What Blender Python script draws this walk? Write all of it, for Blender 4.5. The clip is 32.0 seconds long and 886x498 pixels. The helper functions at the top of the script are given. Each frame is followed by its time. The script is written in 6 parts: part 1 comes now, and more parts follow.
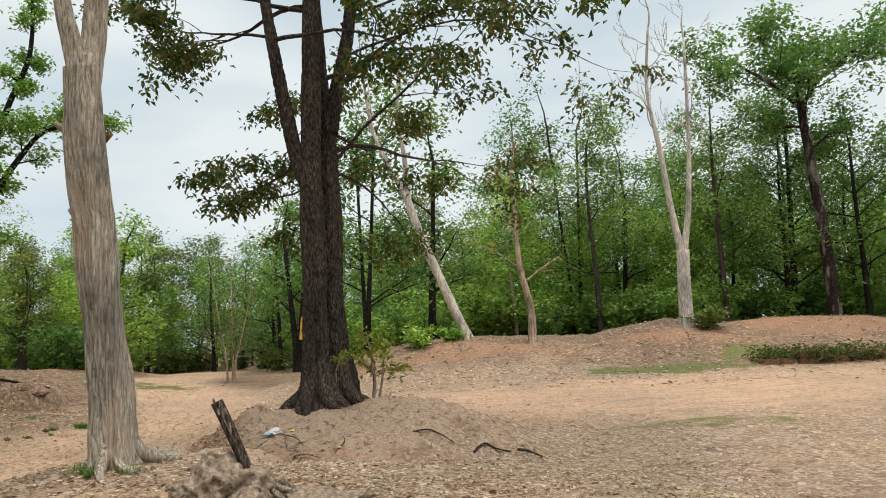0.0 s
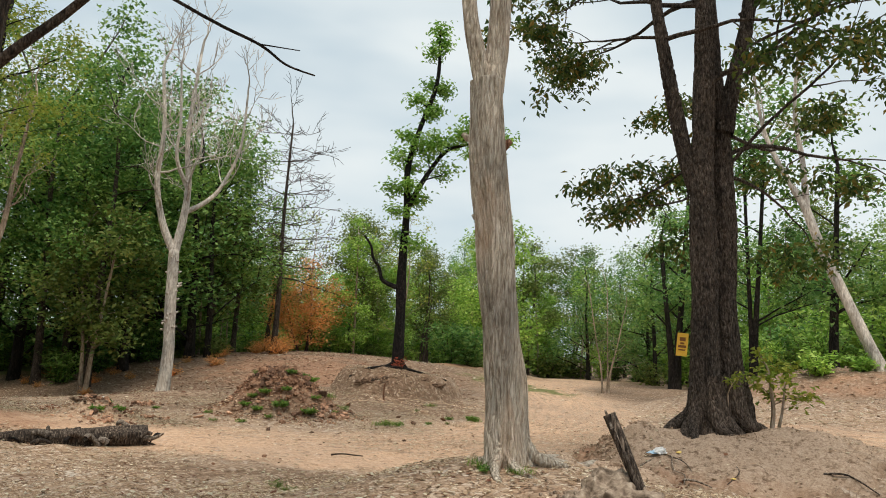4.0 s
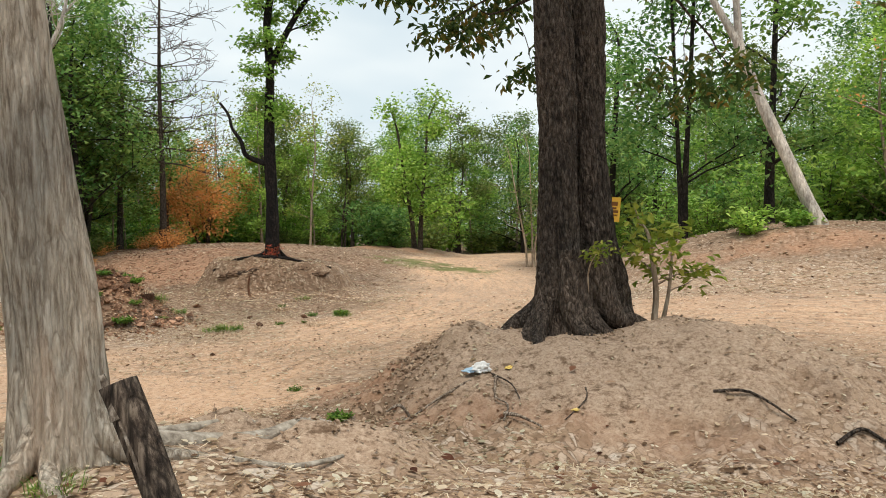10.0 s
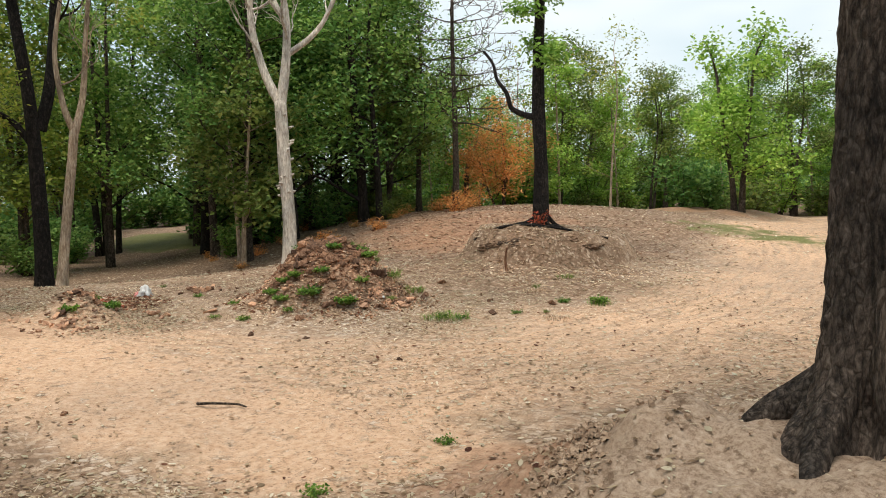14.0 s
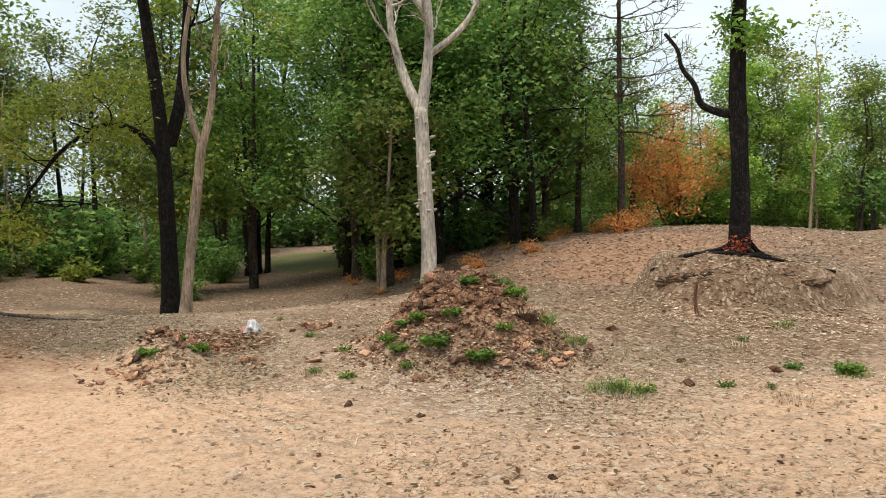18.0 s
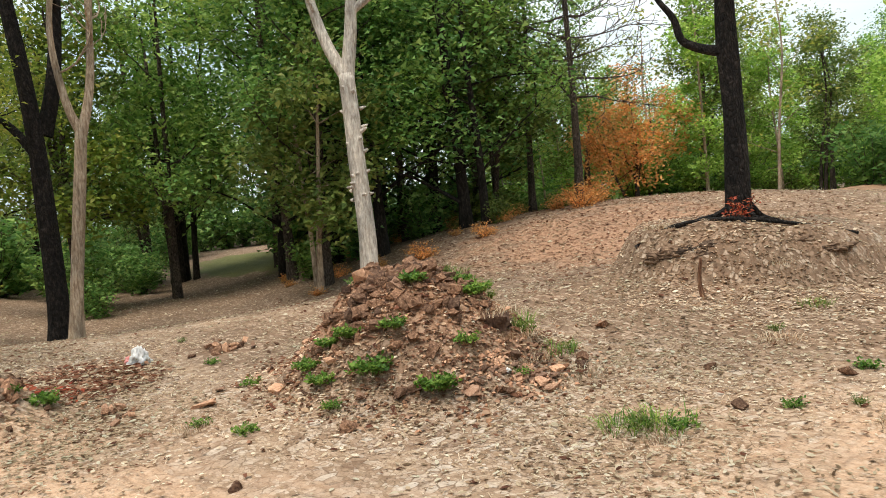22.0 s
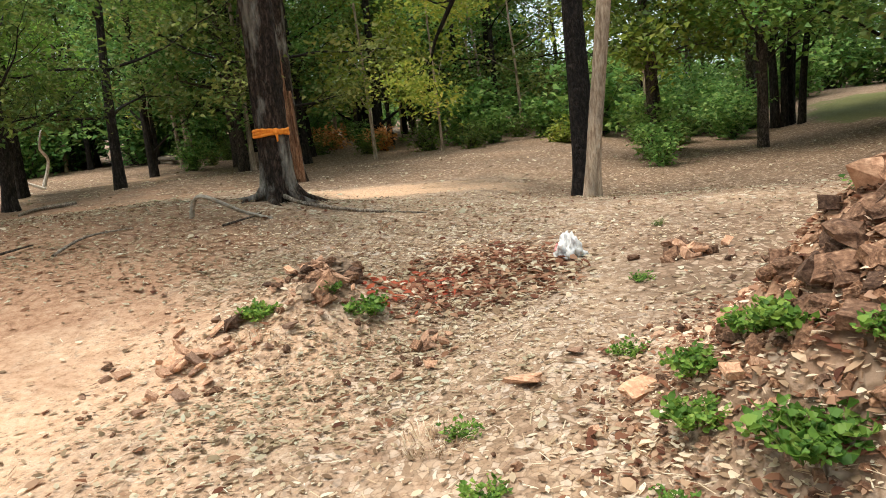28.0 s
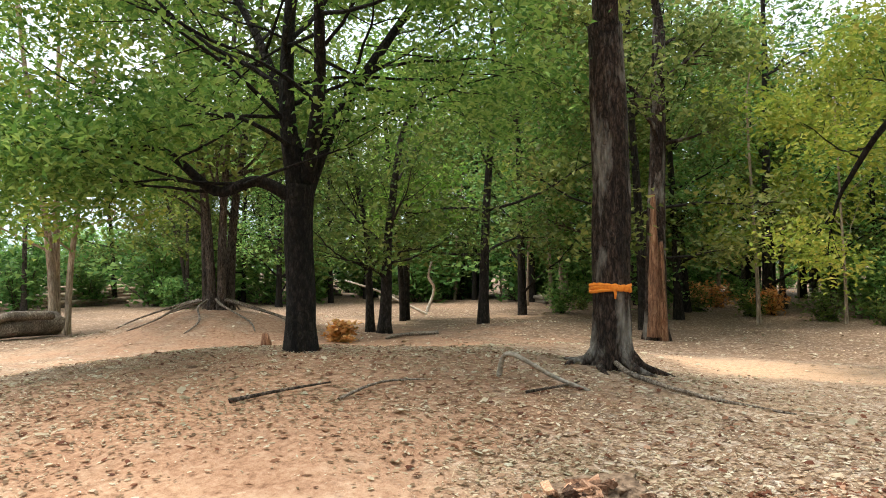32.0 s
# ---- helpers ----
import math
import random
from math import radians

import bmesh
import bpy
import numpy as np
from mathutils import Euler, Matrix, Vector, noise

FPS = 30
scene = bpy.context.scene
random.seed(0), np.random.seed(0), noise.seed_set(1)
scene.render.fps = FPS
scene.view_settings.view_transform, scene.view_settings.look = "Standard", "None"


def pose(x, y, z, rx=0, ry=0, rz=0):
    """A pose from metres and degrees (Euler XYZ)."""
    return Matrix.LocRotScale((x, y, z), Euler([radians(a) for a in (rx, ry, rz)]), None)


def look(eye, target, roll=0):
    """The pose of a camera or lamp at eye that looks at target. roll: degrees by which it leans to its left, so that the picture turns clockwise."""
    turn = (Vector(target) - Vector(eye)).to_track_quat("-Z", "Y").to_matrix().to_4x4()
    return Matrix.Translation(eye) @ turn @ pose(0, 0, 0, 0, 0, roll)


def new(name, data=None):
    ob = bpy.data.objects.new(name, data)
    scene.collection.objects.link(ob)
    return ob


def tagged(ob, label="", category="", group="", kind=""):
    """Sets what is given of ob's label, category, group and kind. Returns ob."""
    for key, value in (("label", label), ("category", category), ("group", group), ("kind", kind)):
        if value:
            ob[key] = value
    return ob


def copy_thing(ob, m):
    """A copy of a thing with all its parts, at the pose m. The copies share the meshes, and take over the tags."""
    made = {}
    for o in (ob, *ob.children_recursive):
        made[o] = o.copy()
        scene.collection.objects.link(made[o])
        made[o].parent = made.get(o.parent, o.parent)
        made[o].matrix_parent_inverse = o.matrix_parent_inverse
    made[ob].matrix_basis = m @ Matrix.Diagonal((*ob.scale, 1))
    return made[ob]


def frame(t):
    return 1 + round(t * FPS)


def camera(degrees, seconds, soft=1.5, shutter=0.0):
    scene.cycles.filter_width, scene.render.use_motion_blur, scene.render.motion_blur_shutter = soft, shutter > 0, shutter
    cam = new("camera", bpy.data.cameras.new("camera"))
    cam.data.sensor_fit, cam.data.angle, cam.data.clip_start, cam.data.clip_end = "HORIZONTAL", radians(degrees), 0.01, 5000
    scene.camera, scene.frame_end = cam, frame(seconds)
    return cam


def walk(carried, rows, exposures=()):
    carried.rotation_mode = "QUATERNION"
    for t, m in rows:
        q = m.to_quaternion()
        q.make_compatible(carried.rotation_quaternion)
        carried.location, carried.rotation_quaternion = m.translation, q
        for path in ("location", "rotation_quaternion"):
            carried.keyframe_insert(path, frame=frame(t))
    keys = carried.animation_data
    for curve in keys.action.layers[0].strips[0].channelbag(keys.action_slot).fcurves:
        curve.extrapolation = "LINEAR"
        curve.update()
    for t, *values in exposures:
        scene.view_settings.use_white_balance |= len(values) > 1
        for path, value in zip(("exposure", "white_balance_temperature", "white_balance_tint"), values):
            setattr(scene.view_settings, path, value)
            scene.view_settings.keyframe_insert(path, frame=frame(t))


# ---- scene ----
cam = camera(61.5, 32.0, 0.95)
METRES, EYE, TILT, LEAN, TURN = 20.05, 1.6, 0.0, 0.0, 0.6
ROWS = [
    (0.0, 0.0, 0.0, 0.0, 0.27, 7.29, 2.14),
    (0.5, -0.0024, 0.0006, 0.0003, 9.08, 6.99, -0.26),
    (1.0, -0.003, 0.0003, 0.0002, 16.65, 6.19, -1.45),
    (1.5, -0.0028, 0.0001, 0.0002, 21.12, 5.78, -2.0),
    (2.0, -0.0028, -0.0003, 0.0002, 24.67, 5.68, -2.08),
    (2.5, -0.0028, -0.0009, 0.0003, 27.46, 6.0, -2.07),
    (4.5, -0.0151, 0.0258, -0.0001, 27.97, 8.32, -2.87),
    (5.0, -0.0132, 0.0369, -0.0012, 26.94, 6.38, -2.2),
    (5.5, -0.0098, 0.0531, -0.0003, 25.09, 5.51, -2.3),
    (6.0, -0.0105, 0.0703, -0.0011, 23.84, 4.04, -0.91),
    (6.5, -0.0111, 0.0859, 0.0015, 21.84, 4.25, 0.64),
    (7.0, -0.0073, 0.1046, 0.0021, 21.92, 5.31, -0.08),
    (7.5, -0.0049, 0.1208, 0.0021, 23.79, 4.63, 0.14),
    (8.0, -0.0057, 0.1407, 0.004, 23.72, 5.07, 0.6),
    (8.5, -0.0046, 0.1575, 0.0039, 22.68, 5.14, 1.34),
    (9.0, -0.0031, 0.1768, 0.0044, 24.2, 3.2, 1.87),
    (9.5, -0.0023, 0.1976, 0.0037, 24.41, 0.92, 1.36),
    (10.0, 0.0005, 0.2164, 0.0026, 24.86, -1.14, 0.94),
    (10.5, 0.0035, 0.2366, 0.0031, 28.06, -2.83, 0.09),
    (11.0, 0.0024, 0.2585, 0.0039, 30.58, -3.37, -0.23),
    (11.5, 0.003, 0.277, 0.0051, 32.21, -4.3, 0.5),
    (12.0, 0.0012, 0.296, 0.0059, 39.27, -4.27, -0.81),
    (12.5, -0.0058, 0.3184, 0.0063, 44.08, -4.28, 1.09),
    (13.0, -0.0116, 0.3402, 0.0074, 45.57, -4.78, 2.07),
    (13.5, -0.0206, 0.361, 0.0093, 47.4, -4.88, 1.79),
    (14.0, -0.0349, 0.3785, 0.0114, 49.76, -4.01, 1.28),
    (14.5, -0.0479, 0.397, 0.013, 53.3, -2.48, 1.33),
    (15.0, -0.0606, 0.4111, 0.0146, 58.21, -0.96, 0.77),
    (15.5, -0.0774, 0.4229, 0.0156, 60.9, -0.86, -0.47),
    (17.5, -0.1415, 0.4638, 0.0138, 60.14, -1.77, 0.98),
    (18.0, -0.1616, 0.4737, 0.0121, 61.73, -2.3, 1.17),
    (18.5, -0.1803, 0.4794, 0.0103, 61.53, -3.0, 1.02),
    (19.0, -0.1952, 0.4861, 0.01, 59.11, -2.67, 1.86),
    (19.5, -0.2101, 0.4955, 0.0098, 58.17, -2.08, 2.67),
    (20.0, -0.2249, 0.5049, 0.0076, 56.71, -1.77, 3.45),
    (20.5, -0.2377, 0.5136, 0.0081, 55.11, -1.52, 4.77),
    (21.0, -0.2499, 0.5269, 0.0073, 55.4, -1.18, 4.82),
    (21.5, -0.26, 0.5364, 0.0054, 57.43, -2.88, 5.33),
    (22.0, -0.2772, 0.5452, 0.0041, 57.65, -3.32, 4.96),
    (22.5, -0.2914, 0.5535, 0.0025, 56.78, -4.62, 5.44),
    (23.0, -0.3083, 0.5636, 0.0007, 55.44, -5.46, 4.78),
    (23.5, -0.3263, 0.5743, -0.0003, 53.93, -5.94, 5.14),
    (24.0, -0.3403, 0.585, -0.0016, 52.82, -7.38, 5.78),
    (24.5, -0.3547, 0.5985, -0.0019, 55.61, -7.84, 4.82),
    (26.5, -0.4056, 0.651, -0.0048, 66.17, -9.02, 4.13),
    (27.0, -0.4213, 0.6569, -0.004, 80.57, -9.66, 4.69),
    (27.5, -0.4361, 0.6625, -0.0034, 96.43, -10.61, 5.86),
    (28.0, -0.4499, 0.6641, -0.0044, 104.32, -11.22, 5.73),
    (28.5, -0.4658, 0.6627, -0.0049, 109.15, -11.45, 3.73),
    (29.0, -0.4796, 0.6639, -0.0053, 112.0, -12.1, 3.32),
    (29.5, -0.4955, 0.6657, -0.005, 115.87, -11.57, 3.27),
    (30.0, -0.5112, 0.6621, -0.0065, 117.13, -9.97, 3.42),
    (30.5, -0.5217, 0.6579, -0.0039, 119.18, -6.6, 2.99),
    (31.0, -0.5281, 0.6581, -0.0012, 122.56, -2.08, 2.44),
    (31.5, -0.5321, 0.6576, 0.0004, 125.52, 0.96, 1.69),
    (32.0, -0.5322, 0.6553, -0.001, 133.6, 1.59, 0.83),
]
walk(cam, [(t, pose(0, 0, EYE, TILT, LEAN, TURN) @ pose(METRES * x, METRES * y, METRES * z, 90 + pitch, roll, yaw)) for t, x, y, z, yaw, pitch, roll in ROWS],
     [(0.0, -0.15), (6.0, -0.12), (12.0, 0.1), (19.0, 0.16), (24.0, 0.52), (28.0, 0.68), (32.0, 0.88)])

# ---- light ----
SUN_EL, SUN_AZ = 74.0, 150.0
world = bpy.data.worlds.new("world")
scene.world = world
world.use_nodes = True
wn, wl = world.node_tree.nodes, world.node_tree.links
wn.clear()
w_out = wn.new("ShaderNodeOutputWorld")
w_bg = wn.new("ShaderNodeBackground")
w_sky = wn.new("ShaderNodeTexSky")
w_sky.sky_type, w_sky.sun_disc = "NISHITA", False
w_sky.sun_elevation, w_sky.sun_rotation = radians(SUN_EL), radians(SUN_AZ)
w_sky.air_density, w_sky.dust_density = 1.0, 2.0
w_co, w_map, w_no, w_ramp, w_mix = (wn.new("ShaderNodeTexCoord"), wn.new("ShaderNodeMapping"), wn.new("ShaderNodeTexNoise"),
                                    wn.new("ShaderNodeValToRGB"), wn.new("ShaderNodeMix"))
w_map.inputs["Scale"].default_value = (1.0, 1.0, 3.0)
w_no.inputs["Scale"].default_value, w_no.inputs["Detail"].default_value = 1.6, 4.0
w_ramp.color_ramp.elements[0].position, w_ramp.color_ramp.elements[1].position = 0.34, 0.62
w_mix.data_type = "RGBA"
w_mix.inputs["B"].default_value = (8.2, 8.85, 9.0, 1)
w_add = wn.new("ShaderNodeMix")
w_add.data_type, w_add.blend_type = "RGBA", "MIX"
w_add.inputs["Factor"].default_value = 0.62
w_add.inputs["B"].default_value = (6.1, 7.9, 8.7, 1)
wl.new(w_co.outputs["Generated"], w_map.inputs["Vector"])
wl.new(w_map.outputs["Vector"], w_no.inputs["Vector"])
wl.new(w_no.outputs["Fac"], w_ramp.inputs["Fac"])
wl.new(w_sky.outputs["Color"], w_add.inputs["A"])
wl.new(w_add.outputs["Result"], w_mix.inputs["A"])
wl.new(w_ramp.outputs["Color"], w_mix.inputs["Factor"])
wl.new(w_mix.outputs["Result"], w_bg.inputs["Color"])
w_bg.inputs["Strength"].default_value = 0.108
wl.new(w_bg.outputs["Background"], w_out.inputs["Surface"])
sun = new("sun", bpy.data.lights.new("sun", "SUN"))
sun.data.energy, sun.data.angle, sun.data.color = 3.2, radians(42), (1.0, 0.93, 0.82)
sun.matrix_world = look((0, 0, 60), (60 * math.sin(radians(SUN_AZ)) / -math.tan(radians(SUN_EL)), 60 * math.cos(radians(SUN_AZ)) / -math.tan(radians(SUN_EL)), 0))

# ---- materials ----


def material(name, rough=0.9):
    m = bpy.data.materials.new(name)
    m.use_nodes = True
    b = m.node_tree.nodes["Principled BSDF"]
    b.inputs["Roughness"].default_value = rough
    b.inputs["Specular IOR Level"].default_value = 0.25
    return m, m.node_tree.nodes, m.node_tree.links, b


def node(ns, kind, **values):
    n = ns.new(kind)
    for key, value in values.items():
        n.inputs[key.replace("_", " ")].default_value = value
    return n


def ramp(ns, stops):
    r = ns.new("ShaderNodeValToRGB")
    el = r.color_ramp.elements
    while len(el) < len(stops):
        el.new(0.5)
    for e, (p, c) in zip(el, stops):
        e.position, e.color = p, (*c, 1)
    return r


def blend(ns, ls, fac, a, b, mode="MIX"):
    n = ns.new("ShaderNodeMix")
    n.data_type, n.blend_type = "RGBA", mode
    for key, value in (("Factor", fac), ("A", a), ("B", b)):
        if isinstance(value, bpy.types.NodeSocket):
            ls.new(value, n.inputs[key])
        else:
            n.inputs[key].default_value = value if key == "Factor" else (*value, 1)
    return n.outputs["Result"]


def noise_out(ns, ls, scale, detail=4.0, stretch=(1, 1, 1), rough=0.6, where="Object"):
    co, mp = ns.new("ShaderNodeTexCoord"), ns.new("ShaderNodeMapping")
    mp.inputs["Scale"].default_value = stretch
    n = node(ns, "ShaderNodeTexNoise", Scale=scale, Detail=detail, Roughness=rough)
    ls.new(co.outputs[where], mp.inputs["Vector"])
    ls.new(mp.outputs["Vector"], n.inputs["Vector"])
    return n.outputs["Fac"]


def relief(ns, ls, bsdf, height, strength=0.5, distance=0.02):
    b = node(ns, "ShaderNodeBump", Strength=strength, Distance=distance)
    ls.new(height, b.inputs["Height"])
    ls.new(b.outputs["Normal"], bsdf.inputs["Normal"])


def bark(name, dark, mid, light, stretch=0.12, scale=14.0, depth=0.03, patch=None, furrow=22.0, deep=0.7):
    """Bark with long upright furrows, fibres, blotches and wear."""
    m, ns, ls, b = material(name, 0.93)
    co, mp = ns.new("ShaderNodeTexCoord"), ns.new("ShaderNodeMapping")
    mp.inputs["Scale"].default_value = (1, 1, stretch * 1.3)
    warp = node(ns, "ShaderNodeTexNoise", Scale=6.0, Detail=3.0)
    ls.new(co.outputs["Object"], warp.inputs["Vector"])
    shift = ns.new("ShaderNodeVectorMath")
    shift.operation = "MULTIPLY_ADD"
    ls.new(warp.outputs["Color"], shift.inputs[0])
    shift.inputs[1].default_value = (0.05, 0.05, 0.12)
    ls.new(co.outputs["Object"], shift.inputs[2])
    ls.new(shift.outputs["Vector"], mp.inputs["Vector"])
    vo = node(ns, "ShaderNodeTexVoronoi", Scale=furrow)
    vo.feature = "DISTANCE_TO_EDGE"
    ls.new(mp.outputs["Vector"], vo.inputs["Vector"])
    crack = ramp(ns, [(0.01, (0, 0, 0)), (0.1, (1, 1, 1))])
    ls.new(vo.outputs["Distance"], crack.inputs["Fac"])
    f = noise_out(ns, ls, scale * 1.6, 8.0, (1, 1, stretch * 1.6), 0.72)
    g = noise_out(ns, ls, 2.2, 4.0, (1, 1, 0.45))
    r = ramp(ns, [(0.38, dark), (0.5, mid), (0.62, light)])
    ls.new(f, r.inputs["Fac"])
    c = blend(ns, ls, crack.outputs["Color"], blend(ns, ls, deep, r.outputs["Color"], dark), r.outputs["Color"])
    r2 = ramp(ns, [(0.35, (0.55, 0.55, 0.55)), (0.65, (1.25, 1.2, 1.15))])
    ls.new(g, r2.inputs["Fac"])
    c = blend(ns, ls, 1.0, c, r2.outputs["Color"], "MULTIPLY")
    if patch:
        p = noise_out(ns, ls, 3.1, 6.0, (1, 1, 0.3))
        pr = ramp(ns, [(0.52, (0, 0, 0)), (0.66, (1, 1, 1))])
        ls.new(p, pr.inputs["Fac"])
        c = blend(ns, ls, pr.outputs["Color"], c, blend(ns, ls, 0.6, r.outputs["Color"], patch))
    ls.new(c, b.inputs["Base Color"])
    h = ns.new("ShaderNodeMath")
    h.operation = "MULTIPLY_ADD"
    ls.new(vo.outputs["Distance"], h.inputs[0])
    h.inputs[1].default_value = 1.6
    ls.new(f, h.inputs[2])
    relief(ns, ls, b, h.outputs[0], 1.0, depth)
    return m


def foliage(name, tones, gloss=0.55):
    """Leaves, each with its own tone, and a little light through them."""
    m, ns, ls, b = material(name, gloss)
    geo = ns.new("ShaderNodeNewGeometry")
    r = ramp(ns, [(i / (len(tones) - 1), t) for i, t in enumerate(tones)])
    ls.new(geo.outputs["Random Per Island"], r.inputs["Fac"])
    n = noise_out(ns, ls, 0.5, 2.0)
    r2 = ramp(ns, [(0.3, (0.65, 0.68, 0.6)), (0.7, (1.25, 1.2, 1.15))])
    ls.new(n, r2.inputs["Fac"])
    c = blend(ns, ls, 1.0, r.outputs["Color"], r2.outputs["Color"], "MULTIPLY")
    info = ns.new("ShaderNodeObjectInfo")
    r3 = ramp(ns, [(0.0, (0.8, 0.85, 0.8)), (1.0, (1.2, 1.1, 1.0))])
    ls.new(info.outputs["Random"], r3.inputs["Fac"])
    c = blend(ns, ls, 1.0, c, r3.outputs["Color"], "MULTIPLY")
    ls.new(c, b.inputs["Base Color"])
    tr = ns.new("ShaderNodeBsdfTranslucent")
    ls.new(c, tr.inputs["Color"])
    mx = node(ns, "ShaderNodeMixShader", Fac=0.42)
    ls.new(b.outputs["BSDF"], mx.inputs[1])
    ls.new(tr.outputs["BSDF"], mx.inputs[2])
    ls.new(mx.outputs["Shader"], ns["Material Output"].inputs["Surface"])
    return m


def earthy(name, tones, scale=9.0, depth=0.02, vary=True, rough=0.95):
    """Stone, earth, cloth or dead wood: tones by noise at two scales, each piece a little different."""
    m, ns, ls, b = material(name, rough)
    f = noise_out(ns, ls, scale, 6.0)
    r = ramp(ns, [(0.25 + 0.5 * i / max(1, len(tones) - 1), t) for i, t in enumerate(tones)])
    ls.new(f, r.inputs["Fac"])
    c = r.outputs["Color"]
    if vary:
        geo, info = ns.new("ShaderNodeNewGeometry"), ns.new("ShaderNodeObjectInfo")
        ad = ns.new("ShaderNodeMath")
        ad.operation = "ADD"
        ls.new(geo.outputs["Random Per Island"], ad.inputs[0])
        ls.new(info.outputs["Random"], ad.inputs[1])
        fr = ns.new("ShaderNodeMath")
        fr.operation = "FRACT"
        ls.new(ad.outputs[0], fr.inputs[0])
        r2 = ramp(ns, [(0, (0.45, 0.45, 0.47)), (1, (1.5, 1.42, 1.32))])
        ls.new(fr.outputs[0], r2.inputs["Fac"])
        c = blend(ns, ls, 1.0, c, r2.outputs["Color"], "MULTIPLY")
    ls.new(c, b.inputs["Base Color"])
    relief(ns, ls, b, f, 0.8, depth)
    return m


def ground_material():
    """Dry earth: leaf-strewn soil, orange sand where it is driven over, thin grass, red soil on the mounds."""
    m, ns, ls, b = material("earth", 0.97)

    def attr(name):
        a = ns.new("ShaderNodeAttribute")
        a.attribute_name = name
        return a.outputs["Fac"]

    fine = noise_out(ns, ls, 13.0, 8.0, (1, 1, 1), 0.75)
    mid = noise_out(ns, ls, 1.3, 5.0, (1, 1, 1), 0.6)
    wide = noise_out(ns, ls, 0.22, 3.0)
    co = ns.new("ShaderNodeTexCoord")
    soil = ramp(ns, [(0.28, (0.17, 0.105, 0.062)), (0.42, (0.42, 0.285, 0.18)), (0.56, (0.60, 0.435, 0.29)), (0.78, (0.76, 0.60, 0.44))])
    ls.new(fine, soil.inputs["Fac"])
    def flakes(scale, stretch, tones, gap):
        """Flat-lying leaves: cells with tones of their own and dark gaps between them, the shade there painted in."""
        wob = node(ns, "ShaderNodeTexNoise", Scale=scale * 0.4, Detail=2.0)
        ls.new(co.outputs["Object"], wob.inputs["Vector"])
        mp = ns.new("ShaderNodeVectorMath")
        mp.operation = "MULTIPLY_ADD"
        ls.new(wob.outputs["Color"], mp.inputs[0])
        mp.inputs[1].default_value = (1.4 / scale, 1.4 / scale, 0)
        ls.new(co.outputs["Object"], mp.inputs[2])
        sc = ns.new("ShaderNodeMapping")
        sc.inputs["Scale"].default_value = stretch
        sc.inputs["Rotation"].default_value = (0, 0, scale)
        ls.new(mp.outputs["Vector"], sc.inputs["Vector"])
        cell, edge = node(ns, "ShaderNodeTexVoronoi", Scale=scale), node(ns, "ShaderNodeTexVoronoi", Scale=scale)
        edge.feature = "DISTANCE_TO_EDGE"
        ls.new(sc.outputs["Vector"], cell.inputs["Vector"])
        ls.new(sc.outputs["Vector"], edge.inputs["Vector"])
        tone = ramp(ns, tones)
        ls.new(cell.outputs["Color"], tone.inputs["Fac"])
        rim = ramp(ns, [(0.015, (0, 0, 0)), (gap, (1, 1, 1))])
        ls.new(edge.outputs["Distance"], rim.inputs["Fac"])
        return blend(ns, ls, rim.outputs["Color"], (0.15, 0.092, 0.056), tone.outputs["Color"])

    small = flakes(17.0, (1, 1.7, 1), [(0.15, (0.17, 0.10, 0.058)), (0.4, (0.44, 0.295, 0.19)), (0.65, (0.68, 0.515, 0.38)), (0.9, (0.92, 0.83, 0.71))], 0.10)
    large = flakes(8.0, (1.5, 1, 1), [(0.15, (0.20, 0.11, 0.066)), (0.45, (0.47, 0.32, 0.215)), (0.65, (0.66, 0.51, 0.38)), (0.9, (0.86, 0.77, 0.65))], 0.09)
    brown = flakes(11.0, (1, 1.5, 1), [(0.12, (0.075, 0.042, 0.028)), (0.38, (0.20, 0.118, 0.076)), (0.62, (0.36, 0.24, 0.165)), (0.9, (0.66, 0.53, 0.41))], 0.16)
    gritty = noise_out(ns, ls, 34.0, 9.0, (1, 1, 1.6), 0.8)
    crumb = ramp(ns, [(0.34, (0.075, 0.045, 0.03)), (0.45, (0.40, 0.275, 0.185)), (0.56, (0.66, 0.50, 0.365)), (0.72, (0.88, 0.74, 0.58))])
    ls.new(gritty, crumb.inputs["Fac"])
    # shade of crevices in the bare crust, multiplied into its colour by noise
    crevice_shade = ramp(ns, [(0.36, (0.42, 0.37, 0.33)), (0.46, (1, 1, 1))])
    ls.new(noise_out(ns, ls, 5.5, 7.0, (1, 1, 2.5), 0.7), crevice_shade.inputs["Fac"])
    sp = ramp(ns, [(0.36, (0, 0, 0)), (0.52, (1, 1, 1))])
    ls.new(mid, sp.inputs["Fac"])
    c = blend(ns, ls, sp.outputs["Color"], blend(ns, ls, 0.35, soil.outputs["Color"], small), blend(ns, ls, 0.62, soil.outputs["Color"], small))
    patch = noise_out(ns, ls, 2.3, 3.0, (1, 1.3, 1))
    lp = ramp(ns, [(0.46, (0, 0, 0)), (0.56, (1, 1, 1))])
    ls.new(patch, lp.inputs["Fac"])
    c = blend(ns, ls, lp.outputs["Color"], c, blend(ns, ls, 0.6, c, large))
    vo2 = node(ns, "ShaderNodeTexVoronoi", Scale=26.0, Randomness=1.0)
    ls.new(co.outputs["Object"], vo2.inputs["Vector"])
    speck = ramp(ns, [(0.10, (1, 1, 1)), (0.24, (0, 0, 0))])
    ls.new(vo2.outputs["Distance"], speck.inputs["Fac"])
    c = blend(ns, ls, speck.outputs["Color"], c, blend(ns, ls, 0.6, c, (0.09, 0.055, 0.035)))
